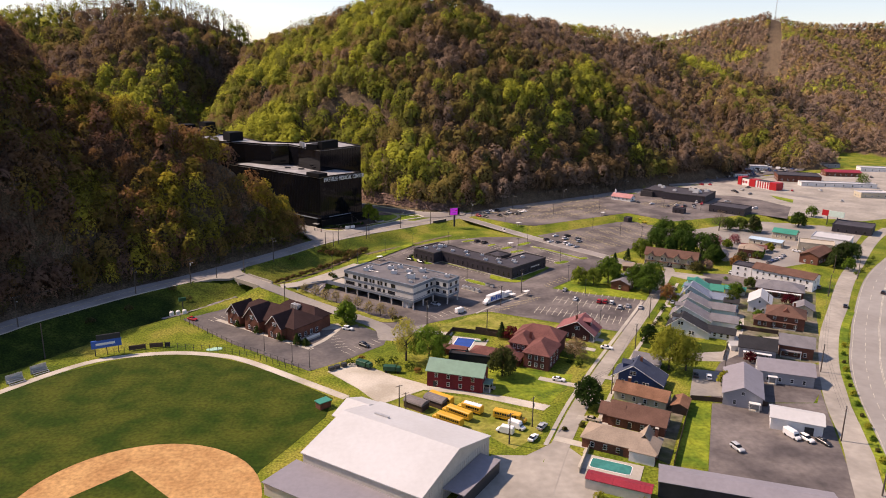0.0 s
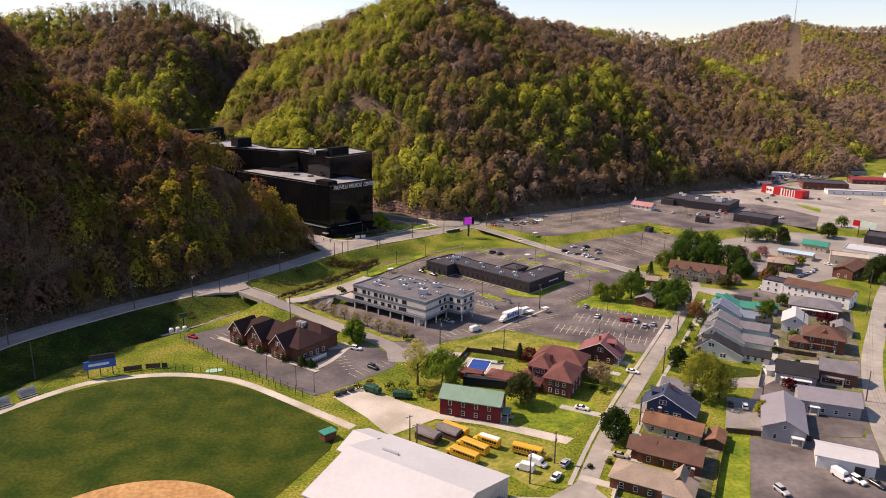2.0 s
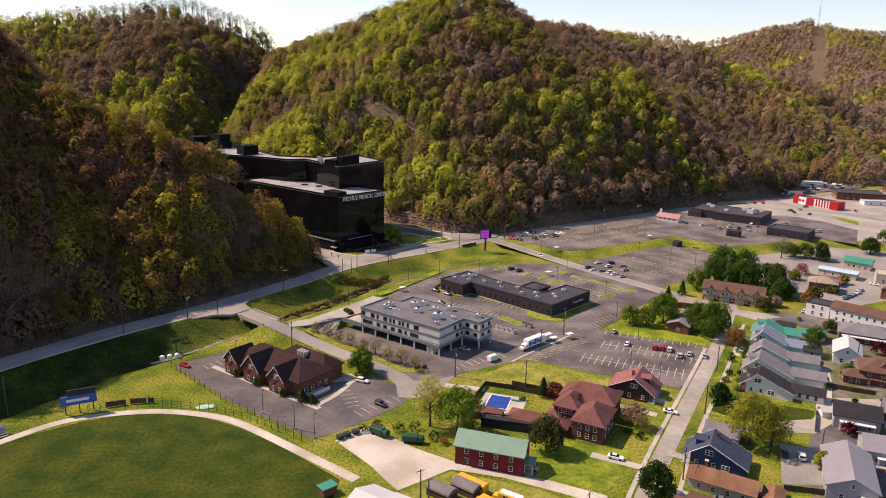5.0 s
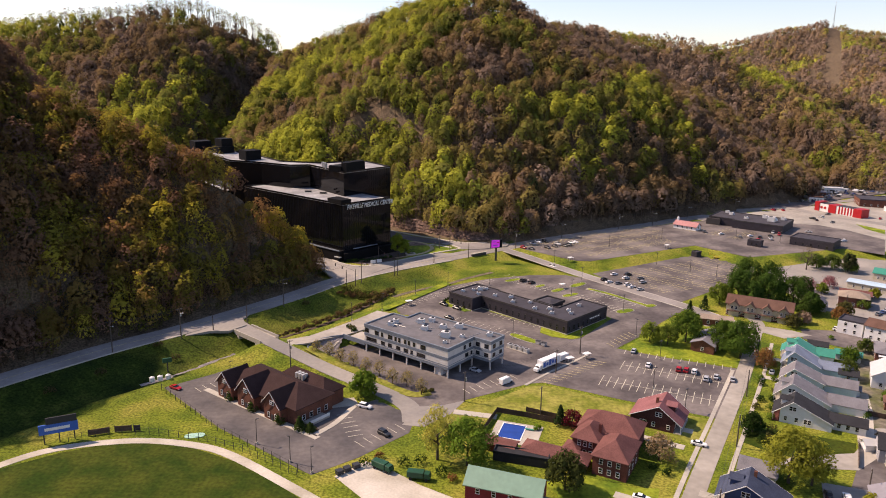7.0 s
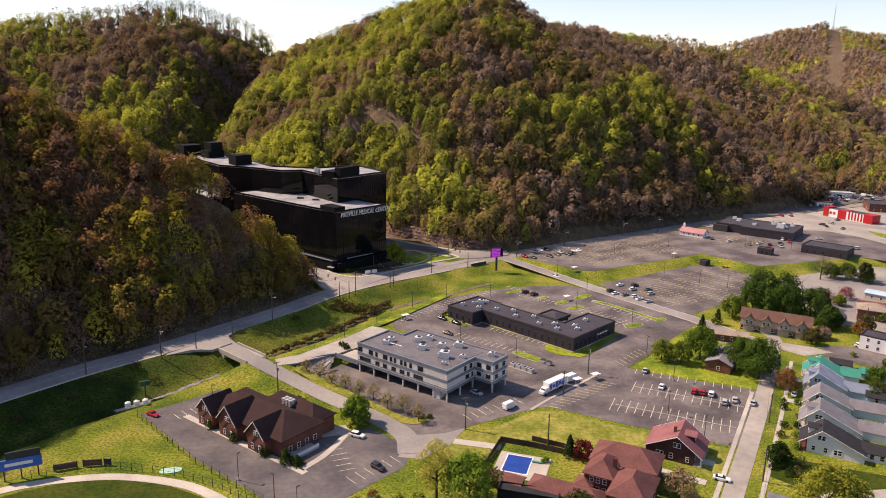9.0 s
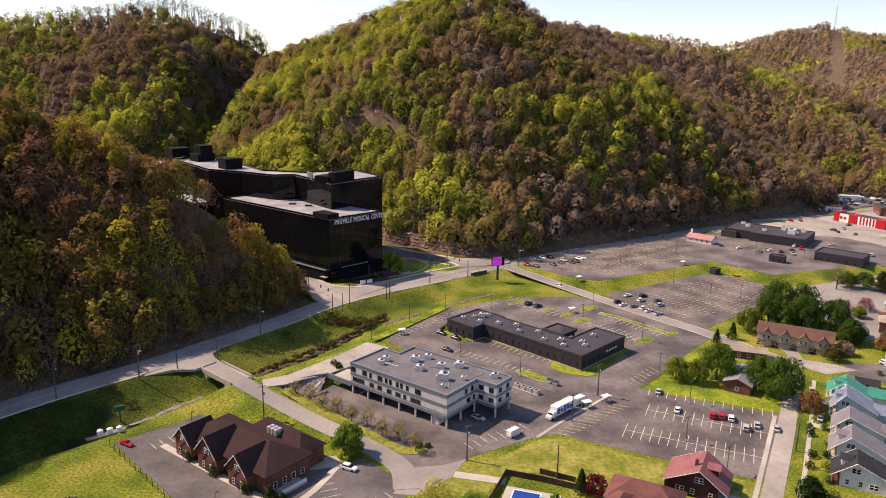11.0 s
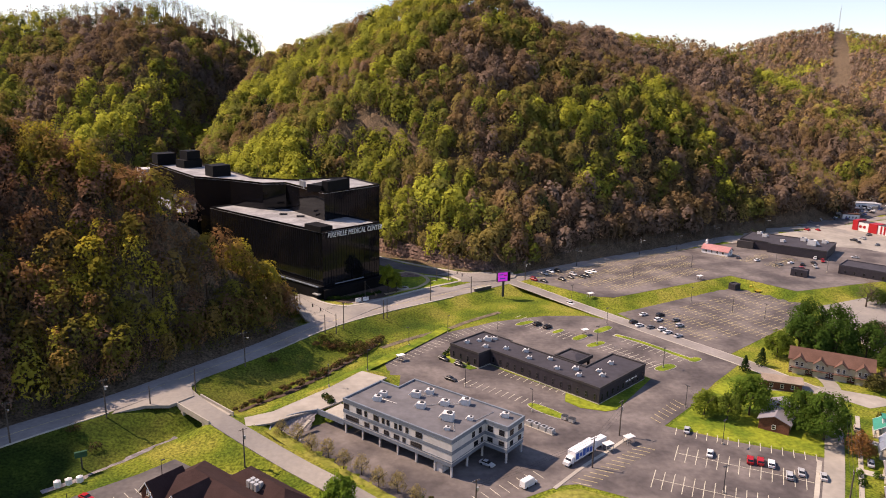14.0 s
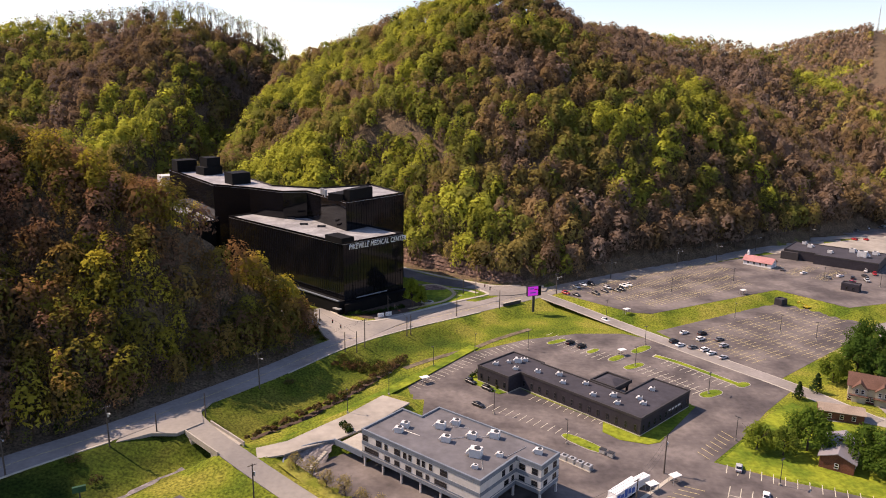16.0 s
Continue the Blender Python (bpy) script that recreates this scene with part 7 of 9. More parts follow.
part("panel_red", box(BM(), -7.5, -0.3, 7, -3.0, 0.3, 11), RED, bbd)
part("panel_pale", box(BM(), -2.99, -0.3, 7, 7.5, 0.3, 11), M("pale_green_board", (0.5, 0.62, 0.55), 0.6, 0.05, 1, 0.2, 0), bbd)

# the two old sheds and the field's fittings
for x, y in ((5.0, 211.7), (11.5, 213.5)):
    s = thing("grey_shed", "weathered grey barrel-roofed wooden shed", "shed", x, y, 0.05, -38, "old sheds")
    part("wall", box(BM(), -3.6, -2.0, 0, 3.6, 2.0, 2.2), FENCEWOOD, s)
    bm = BM()
    pr = [(2.25 * math.cos(a * math.pi / 8), 2.1 + 1.15 * math.sin(a * math.pi / 8)) for a in range(9)]
    f, bk = [[bm.verts.new((xx, yy, zz)) for yy, zz in pr] for xx in (-3.8, 3.8)]
    bm.faces.new(f[::-1]), bm.faces.new(bk)
    for i in range(8):
        bm.faces.new((f[i], f[i + 1], bk[i + 1], bk[i]))
    bm.faces.new((f[8], f[0], bk[0], bk[8]))
    part("roof", bm, M("weathered_grey_roof", (0.20, 0.175, 0.17), 0.9, 0.15, 2, 0.4, 0.2), s)
sb = thing("scoreboard", "blue scoreboard with dark display on tall posts", "scoreboard", -110.5, 257.0, 0, 26)
for x in (-4, 0, 4):
    part("post", box(BM(), x - 0.15, -0.15, -1, x + 0.15, 0.15, 3.1), DKSTEEL, sb)
part("board", box(BM(), -5.2, -0.35, 3.1, 5.2, 0.2, 6.1), BLUEBOARD, sb)
part("display", box(BM(), -3.2, -0.3, 6.11, 5.0, 0.15, 8.2), DKSTEEL, sb)
part("lettering_bar", box(BM(), -3.6, -0.42, 4.2, 3.0, -0.34, 5.1), TRIM, sb)
for x, y in ((-131.3, 232.6), (-127, 240.4)):
    s = thing("bleachers", "small grey metal bleachers beside the outfield path", "bleachers", x, y, 0.05, 48, "outfield bleachers")
    for i in range(4):
        part("bench", box(BM(), -2.6, -1.2 + i * 0.7, 0.3 + i * 0.45, 2.6, -0.8 + i * 0.7, 0.4 + i * 0.45), STEEL, s)
    part("back", box(BM(), -2.7, 1.5, 0, 2.7, 1.6, 3.0), STEEL, s)
    for xx in (-2.4, 2.4):
        part("brace", rod(BM(), (xx, -1.2, 0), (xx, 1.5, 2.4), 0.06, n=5), STEEL, s)
for x, y, w, a, mt in ((-101, 261.5, 6, 22, FENCEWOOD), (-94.5, 263.5, 5, 10, FENCEWOOD), (-90.5, 264, 2, 0, DARKWALL)):
    s = thing("batting_screen", "low dark wooden screen by the field path", "screen", x, y, 0.0, a)
    part("panel", box(BM(), -w / 2, -0.1, 0.2, w / 2, 0.1, 2.0), mt, s)
    for xx in (-w / 2 + 0.1, w / 2 - 0.1):
        part("post", box(BM(), xx - 0.08, -0.18, -0.3, xx + 0.08, 0.18, 2.2), mt, s)
s = thing("green_mat", "pale green tarpaulin lying by the car park", "tarpaulin", -72, 261.5, 0.05, 15)
part("sheet", prism(BM(), blob(0, 0, 6, 3, 0), 0, 0.12), M("pale_green_sheet", (0.34, 0.56, 0.45), 0.8, 0.1, 1, 0.2, 0.2), s)
s = thing("sign_cabinet", "dark green cabinet sign on a post beside the lot", "sign", -98, 309.5, 0, 30)
part("post", box(BM(), -0.2, -0.2, -1, 0.2, 0.2, 3.4), DKSTEEL, s)
part("cabinet", box(BM(), -1.6, -0.4, 3.4, 1.6, 0.4, 5.0), GREENPAINT, s)
for k in range(3):
    s = thing("white_tank", "white plastic tank on the grass", "tank", -100 + k * 2.4, 300 + k * 1.2, 0.1, 20, "white tanks")
    bm = cone(BM(), 0, 0, 0, 1.5, 0.9, 0.9, 12)
    cone(bm, 0, 0, 1.5, 1.85, 0.9, 0.3, 12)
    part("tank", bm, TRIM, s)

# the electronic sign by the hospital crossing
sg = thing("electronic_sign", "magenta electronic sign on a dark post above the grass bank", "sign", 35, 472.8, 2.0, 20)
part("post", box(BM(), -0.5, -0.4, -1, 0.5, 0.4, 7.0), DKSTEEL, sg)
part("cabinet", box(BM(), -3.6, -0.6, 7.0, 3.6, 0.6, 12.0), DKSTEEL, sg)
part("screen", box(BM(), -3.3, -0.66, 7.3, 1.9, -0.58, 11.7), PURPLE, sg, "bright magenta screen")
part("dark_panel", box(BM(), 1.91, -0.66, 7.3, 3.3, -0.58, 11.7), BLACKPANEL, sg, "dark end panel")
for k, (x, z, w) in enumerate(((-2.6, 10.4, 2.2), (0.0, 10.0, 1.6), (-2.2, 8.4, 3.0))):
    part("sign_bar", box(BM(), x, -0.7, z, x + w, -0.655, z + 0.5), RED if k == 1 else BLUEBOARD, sg)
sg = thing("wall_sign", "long low black sign wall on the grass bank", "sign", 25.2, 477, 2.6, 38)
part("wall", box(BM(), -5.5, -0.4, -0.5, 5.5, 0.4, 1.9), DARKTRIM, sg)
part("cap", box(BM(), -5.6, -0.5, 1.91, 5.6, 0.5, 2.1), CONCRETE, sg)


# ---- vehicles ----
PAINT = {k: M("car_paint_" + k, c, 0.3, 0.05, 2.0, 0.6, 0, spec=0.5) for k, c in dict(white=(0.75, 0.75, 0.74), silver=(0.42, 0.43, 0.44), black=(0.02, 0.02, 0.022), grey=(0.13, 0.135, 0.14), red=(0.40, 0.012, 0.018), blue=(0.04, 0.08, 0.2), tan=(0.42, 0.36, 0.28)).items()}
LAMPGLASS = M("lamp_glass", (0.6, 0.6, 0.58), 0.2, 0.05, 2, 0.5, 0)
TAIL = M("tail_lamp", (0.3, 0.01, 0.01), 0.3, 0.05, 2, 0.5, 0)


def loft(bm, secs, mi=0):
    """Skin through cross-sections, each a list of points of one length."""
    rings = [[bm.verts.new(p) for p in s] for s in secs]
    n = len(rings[0])
    for a, b in zip(rings, rings[1:]):
        for i in range(n):
            bm.faces.new((a[i], a[(i + 1) % n], b[(i + 1) % n], b[i])).material_index = mi
    bm.faces.new(rings[0][::-1]).material_index = mi
    bm.faces.new(rings[-1]).material_index = mi
    return bm


def csec(x, w, z0, z1, r=0.12):
    return [(x, -w + r * 0.4, z0), (x, w - r * 0.4, z0), (x, w, z0 + r), (x, w, z1 - r), (x, w - r, z1), (x, -w + r, z1), (x, -w, z1 - r), (x, -w, z0 + r)]


SHAPES = dict(
    sedan=dict(body=[(-2.35, 0.80, 0.34, 0.84), (-2.2, 0.88, 0.26, 0.95), (-1.4, 0.91, 0.22, 1.0), (0.6, 0.91, 0.22, 0.98), (1.5, 0.90, 0.22, 0.90), (2.15, 0.86, 0.26, 0.78), (2.35, 0.76, 0.34, 0.66)],
               cab=[(-1.75, 0.72, 0.95, 1.0), (-1.1, 0.74, 0.95, 1.36), (0.1, 0.74, 0.95, 1.40), (0.95, 0.74, 0.93, 0.99)], roof=(-1.05, 0.15, 0.66, 1.36, 1.45), wb=(-1.38, 1.4), wr=0.33),
    suv=dict(body=[(-2.3, 0.86, 0.42, 1.02), (-2.2, 0.92, 0.34, 1.1), (-1.3, 0.95, 0.3, 1.12), (0.7, 0.95, 0.3, 1.10), (1.6, 0.94, 0.3, 1.04), (2.2, 0.9, 0.34, 0.92), (2.35, 0.8, 0.42, 0.8)],
             cab=[(-2.15, 0.78, 1.08, 1.14), (-1.9, 0.80, 1.08, 1.64), (0.2, 0.80, 1.08, 1.66), (1.05, 0.78, 1.06, 1.12)], roof=(-1.9, 0.25, 0.74, 1.62, 1.72), wb=(-1.4, 1.42), wr=0.37),
    pickup=dict(body=[(-2.8, 0.9, 0.5, 1.0), (-2.7, 0.96, 0.42, 1.06), (-0.9, 0.97, 0.38, 1.06), (0.9, 0.97, 0.38, 1.1), (1.8, 0.96, 0.38, 1.06), (2.6, 0.92, 0.42, 0.98), (2.8, 0.84, 0.5, 0.86)],
                cab=[(-1.0, 0.82, 1.05, 1.1), (-0.85, 0.82, 1.05, 1.7), (0.45, 0.82, 1.05, 1.72), (1.2, 0.8, 1.05, 1.12)], roof=(-0.85, 0.5, 0.76, 1.68, 1.78), wb=(-1.75, 1.75), wr=0.4),
    van=dict(body=[(-2.7, 0.95, 0.4, 2.3), (-2.6, 1.0, 0.34, 2.4), (-1.0, 1.0, 0.3, 2.42), (1.2, 1.0, 0.3, 2.36), (1.7, 0.98, 0.3, 1.25), (2.5, 0.92, 0.34, 1.0), (2.7, 0.82, 0.4, 0.85)],
             cab=[(1.2, 0.86, 1.3, 2.1), (1.3, 0.92, 1.3, 2.05), (1.75, 0.9, 1.2, 1.3), (1.8, 0.86, 1.18, 1.24)], roof=(-2.4, 1.0, 0.85, 2.38, 2.46), wb=(-1.7, 1.7), wr=0.36))
VEH = {}


def vehicle_meshes(kind, paint):
    if (kind, paint) in VEH:
        return VEH[kind, paint]
    s = SHAPES[kind]
    out = {}
    for nm, bm, mt in (("body", loft(BM(), [csec(x, w, a, b) for x, w, a, b in s["body"]]), PAINT[paint]),
                       ("glasshouse", loft(BM(), [csec(x, w, a, b, 0.05) for x, w, a, b in s["cab"]]), GLASS),
                       ("roof", loft(BM(), [csec(s["roof"][0], s["roof"][2] - 0.06, s["roof"][3], s["roof"][4] - 0.04, 0.02), csec(s["roof"][0] + 0.1, s["roof"][2], s["roof"][3] - 0.03, s["roof"][4], 0.04), csec(s["roof"][1], s["roof"][2], s["roof"][3] - 0.03, s["roof"][4], 0.04)]), PAINT[paint]),
                       ("wheel", rod(BM(), (0, -0.11, 0), (0, 0.11, 0), s["wr"], n=12), TYRE),
                       ("headlight", box(BM(), -0.05, -0.2, -0.07, 0.05, 0.2, 0.07), LAMPGLASS), ("tail_light", box(BM(), -0.04, -0.15, -0.09, 0.04, 0.15, 0.09), TAIL)):
        me = bpy.data.meshes.new(nm)
        bmesh.ops.recalc_face_normals(bm, faces=bm.faces)
        bm.to_mesh(me), bm.free()
        me.materials.append(mt)
        out[nm] = me
    VEH[kind, paint] = out
    return out


def car(kind, paint, x, y, ang, z=0.07, group="parked cars", label="", cat="car"):
    words = {"sedan": "saloon car", "suv": "sport utility car", "pickup": "pickup truck", "van": "high-roofed delivery van"}
    ms, s = vehicle_meshes(kind, paint), SHAPES[kind]
    c = thing({"sedan": "car", "suv": "car", "pickup": "pickup_truck", "van": "van"}[kind], label or "parked %s %s on worn asphalt" % (paint, words[kind]), cat, x, y, z, ang, group)
    eye = Matrix.Identity(4)
    shared("body", ms["body"], c, eye)
    shared("glasshouse", ms["glasshouse"], c, eye)
    shared("roof", ms["roof"], c, eye)
    w = s["body"][3][1] - 0.1
    for xx in s["wb"]:
        for sy in (-1, 1):
            shared("wheel", ms["wheel"], c, pose(xx, sy * w, s["wr"]))
    xf, xb, zl = s["body"][-1][0], s["body"][0][0], (s["body"][-1][2] + s["body"][-1][3]) / 2 + 0.05
    for sy in (-1, 1):
        shared("headlight", ms["headlight"], c, pose(xf - 0.02, sy * (w - 0.22), zl))
        shared("tail_light", ms["tail_light"], c, pose(xb + 0.02, sy * (w - 0.18), zl + 0.1))
    return c


LOTCARS = [("sedan", "silver", 80.6, 334.2, 66), ("sedan", "white", 82.5, 319.8, 66), ("suv", "red", 92.9, 315.9, 66), ("suv", "red", 95.6, 315.2, 66), ("suv", "white", 98.2, 313.9, 66), ("suv", "silver", 100.4, 307.6, 66), ("sedan", "silver", 104.8, 309.6, 66), ("sedan", "silver", 110, 307.4, 66),
           ("suv", "black", 46.9, 433.2, 45), ("suv", "black", 51.0, 429.4, 45), ("suv", "black", 4.2, 390.8, -45), ("suv", "black", 10.2, 385.2, -45), ("sedan", "black", 6.5, 371.8, -40),
           ("suv", "black", -14.6, 263.5, -42), ("suv", "white", -22.3, 281.6, -25), ("sedan", "red", -89.5, 294.1, -30), ("sedan", "white", -66.5, 290.2, -38), ("sedan", "silver", 15.6, 312.8, -38)]
for k, p, x, y, a in LOTCARS:
    car(k, p, x, y, a)
for k, p, x, y in (("sedan", "white", 99.5, 448.6), ("suv", "black", 107.2, 447.9), ("suv", "white", 104.2, 440.8), ("suv", "black", 91.6, 437.2), ("sedan", "white", 93.2, 433.0), ("sedan", "grey", 112.3, 440.9), ("suv", "silver", 111.4, 433.2), ("suv", "white", 101.8, 427.9), ("sedan", "white", 103.2, 424.3), ("sedan", "silver", 106.4, 419.9), ("sedan", "grey", 97.6, 430.7)):
    car(k, p, x, y, 32, 0.08, "cars in the lower car park")
for k, p, x, y in (("suv", "red", 53.9, 496.2), ("sedan", "black", 58.8, 493.6), ("suv", "black", 69.1, 497.2), ("sedan", "black", 74.5, 501.7), ("suv", "silver", 77.1, 507.5), ("suv", "black", 83.9, 504.9), ("sedan", "white", 89.5, 514), ("sedan", "white", 86.5, 512), ("suv", "black", 69.9, 514.4), ("sedan", "white", 65.3, 513), ("sedan", "silver", 61, 508.2), ("sedan", "black", 81, 503)):
    car(k, p, x, y, -56, 3.09, "cars in the upper car park")
for k, p, x, y, a in (("sedan", "white", 80.8, 259.4, -25), ("sedan", "tan", 60.2, 201.2, -28), ("sedan", "grey", 78.2, 209.3, -32), ("suv", "white", 110.3, 231.5, 70), ("suv", "silver", 98.3, 183, -75), ("van", "white", 118.3, 189.6, -70), ("suv", "white", 121.8, 187.6, -70), ("sedan", "black", 126, 185.9, -70), ("sedan", "black", 106.3, 233.4, 70), ("sedan", "white", 55.6, 230.6, -25),
                      ("sedan", "black", 208.2, 308.3, 58), ("suv", "grey", 211.9, 336.9, 58), ("suv", "white", 178.6, 361.9, -40), ("sedan", "silver", 127.7, 314.6, 61), ("suv", "tan", 136, 336, 61), ("suv", "black", 240, 328, 45), ("sedan", "white", 39.5, 190.4, 55), ("suv", "silver", 43.4, 197.0, 55), ("suv", "silver", 67.5, 463, -52), ("suv", "white", -50.5, 440, 20),
                      ("sedan", "blue", 214, 388, 40), ("sedan", "silver", 217.5, 391, 40), ("sedan", "white", 222, 394.5, 40), ("sedan", "silver", 226, 399, 40), ("sedan", "grey", 210, 385, 40), ("sedan", "white", 240, 410, -45), ("suv", "tan", 30, 224.5, -20)):
    zz = land_at(x, y) + 0.16
    car(k, p, x, y, a, max(zz, 0.16) if y < 440 else zz + 0.05, "", "%s %s standing beside the street" % (p, "car" if k != "van" else "van"))
for i, (x, y) in enumerate(((214, 540), (219, 536), (224, 531), (205, 536), (214, 527), (235, 552), (290, 600), (300, 612), (312, 625), (345, 610), (372, 612), (420, 560), (440, 600), (455, 640), (395, 700), (418, 712), (470, 690), (360, 560), (260, 590), (275, 640))):
    car(("sedan", "suv", "pickup")[i % 3], ("white", "black", "silver", "grey", "red")[i % 5], x, y, 30 + 25 * (i % 4), 3.08, "cars by the far stores")
car("van", "white", 26.2, 302.4, 42, 0.08, "", "white high-roofed delivery van beside the office", "van")

# box truck beside the office
tk = thing("box_truck", "white box truck with blue lettering bars parked by the kerb", "truck", 41.8, 315.8, 0.08, 224.0)
part("cargo_box", box(BM(), -8.2, -1.35, 1.0, 2.6, 1.35, 4.0), PAINT["white"], tk, "white cargo box")
part("cab", loft(BM(), [csec(2.7, 1.1, 0.6, 2.6), csec(3.6, 1.12, 0.5, 2.6), csec(4.3, 1.1, 0.5, 1.7), csec(5.3, 1.0, 0.55, 1.5)]), PAINT["white"], tk)
part("windscreen", loft(BM(), [csec(3.62, 0.98, 1.75, 2.5, 0.05), csec(4.32, 0.95, 1.68, 1.78, 0.04)]), GLASS, tk)
for i in range(5):
    for sy in (-1.33, 1.3):
        part("lettering_bar", box(BM(), -6.0 + i * 1.7, sy - 0.05 if sy < 0 else sy + 0.05, 1.5 + 0.35 * (i % 2), -4.6 + i * 1.7, sy - 0.02 if sy < 0 else sy + 0.08, 3.0 + 0.4 * (i % 3)), BLUEBOARD, tk)
for x in (-6.2, -5.1, 4.2):
    for sy in (-1.05, 1.05):
        part("wheel", rod(BM(), (x, sy - 0.16, 0.48), (x, sy + 0.16, 0.48), 0.48, n=12), TYRE, tk)
strip("lot_kerb", "pale broken kerb dividing the car park", [(33, 301), (43.4, 312.6), (52.3, 321.3), (61.5, 330.6)], 1.1, CONCRETE, 0.16, "kerb")
tl = thing("enclosed_trailer", "small white enclosed trailer near the lamp post", "trailer", 50.2, 324.6, 0.08, 40)
part("box", box(BM(), -2.4, -1.1, 0.5, 2.4, 1.1, 2.7), PAINT["white"], tl)
part("drawbar", rod(BM(), (2.4, 0, 0.5), (3.8, 0, 0.45), 0.07), DKSTEEL, tl)
for sy in (-1.0, 1.0):
    part("wheel", rod(BM(), (-0.3, sy - 0.12, 0.34), (-0.3, sy + 0.12, 0.34), 0.34, n=12), TYRE, tl)


def bus(x, y, ang, roof, label, L=10.6):
    b = thing("school_bus", label, "bus", x, y, 0.08, ang, "parked school buses")
    a = L / 2
    part("body", loft(BM(), [csec(-a, 1.15, 0.6, 2.9, 0.25), csec(-a + 0.2, 1.2, 0.5, 3.0, 0.28), csec(a - 2.0, 1.2, 0.5, 3.0, 0.28), csec(a - 1.7, 1.15, 0.5, 2.9, 0.25)]), BUSYEL, b)
    part("bonnet", loft(BM(), [csec(a - 1.69, 1.0, 0.55, 1.75), csec(a - 0.3, 0.95, 0.55, 1.6), csec(a, 0.85, 0.65, 1.4)]), BUSYEL, b)
    if roof is not BUSYEL:
        part("roof", box(BM(), -a + 0.3, -0.95, 3.0, a - 2.2, 0.95, 3.05), roof, b, "white roof")
    n = int((L - 3) / 0.8)
    for sy in (-1, 1):
        for i in range(n):
            xx = -a + 0.6 + i * 0.8
            part("window", box(BM(), xx, sy * 1.2 - 0.02, 1.75, xx + 0.62, sy * 1.2 + 0.02, 2.45), GLASS, b)
        part("stripe", box(BM(), -a + 0.3, sy * 1.2 - 0.025, 1.25, a - 2.1, sy * 1.2 + 0.025, 1.35), DARKTRIM, b)
        for xx in (-a + 2.4, a - 1.2):
            part("wheel", rod(BM(), (xx, sy * 1.0 - 0.15, 0.48), (xx, sy * 1.0 + 0.15, 0.48), 0.48, n=12), TYRE, b)
    part("windscreen", box(BM(), a - 1.72, -0.95, 1.8, a - 1.66, 0.95, 2.7), GLASS, b)
    return b


bus(12.6, 215.5, 141, BUSYEL, "yellow school bus parked behind the old sheds")
bus(17.8, 205.4, 140, BUSYEL, "yellow school bus parked on dry grass")
bus(14.6, 201.0, 143, BUSYEL, "yellow school bus in the front row on dry grass")
bus(22.2, 208.4, 146, PAINT["white"], "yellow school bus with a white roof", 8.6)
bus(34.2, 202.2, -27, BUSYEL, "yellow school bus beside the white vans")
car("van", "white", 31.6, 194.6, 152, 0.08, "", "white passenger van parked on dry grass", "van")
car("van", "white", 35.6, 197.2, -40, 0.08, "", "white cargo van beside the school bus", "van")
for x, y, a, mt, lb in ((-13.5, 243.6, -35, GREENPAINT, "green refuse lorry with rubbish in its skip"), (-3.2, 239.2, -10, GREENPAINT, "dark green refuse lorry")):
    s = thing("refuse_lorry", lb, "lorry", x, y, 0.1, a)
    part("skip", loft(BM(), [csec(-3.2, 1.1, 0.7, 2.4), csec(1.4, 1.2, 0.7, 2.5)]), mt, s)
    part("cab", loft(BM(), [csec(1.6, 1.1, 0.6, 2.3), csec(3.0, 1.05, 0.6, 2.2), csec(3.3, 1.0, 0.7, 1.4)]), mt, s)
    part("windscreen", box(BM(), 2.96, -0.9, 1.5, 3.1, 0.9, 2.1), GLASS, s)
    for xx in (-2.2, 2.2):
        for sy in (-1, 1):
            part("wheel", rod(BM(), (xx, sy - 0.15, 0.45), (xx, sy + 0.15, 0.45), 0.45, n=12), TYRE, s)
for i, (x, y) in enumerate(((-25.2, 241), (-23.3, 242.6), (-21, 244.3))):
    s = thing("dumpster", "black steel rubbish container on gravel", "rubbish container", x, y, 0.1, 38, "rubbish containers")
    part("bin", loft(BM(), [csec(-0.95, 0.7, 0.15, 1.3, 0.05), csec(0.95, 0.85, 0.15, 1.3, 0.05)]), DKSTEEL, s)
    part("lid", box(BM(), -1.0, -0.85, 1.31, 1.0, 0.85, 1.38), DKSTEEL, s)
for x, y in ((43, 341.5), (45, 339.6)):
    s = thing("dumpster", "grey steel rubbish container on the kerbed island", "rubbish container", x, y, 0.2, -40, "clinic rubbish containers")
    part("bin", loft(BM(), [csec(-0.95, 0.7, 0.1, 1.3, 0.05), csec(0.95, 0.85, 0.1, 1.3, 0.05)]), STEEL, s)
    part("lid", box(BM(), -1.0, -0.85, 1.31, 1.0, 0.85, 1.38), DKSTEEL, s)
for i, (x, y) in enumerate(((31, 337.5), (33, 335.8), (35, 334), (37, 332.2))):
    s = thing("air_conditioner", "grey outdoor cooling unit on a concrete pad", "cooling unit", x, y, 0.1, -42, "outdoor cooling units")
    part("pad", box(BM(), -1.3, -1.2, -0.05, 1.3, 1.2, 0.1), CONCRETE, s)
    part("casing", box(BM(), -1.0, -0.9, 0.11, 1.0, 0.9, 1.5), STEEL, s)
    part("fan_ring", cone(BM(), 0, 0, 1.5, 1.62, 0.6, 0.55, 12), DKSTEEL, s)
s = thing("yellow_lift", "yellow lifting platform at the car park edge", "lift", 172, 489, 0.1, -30)
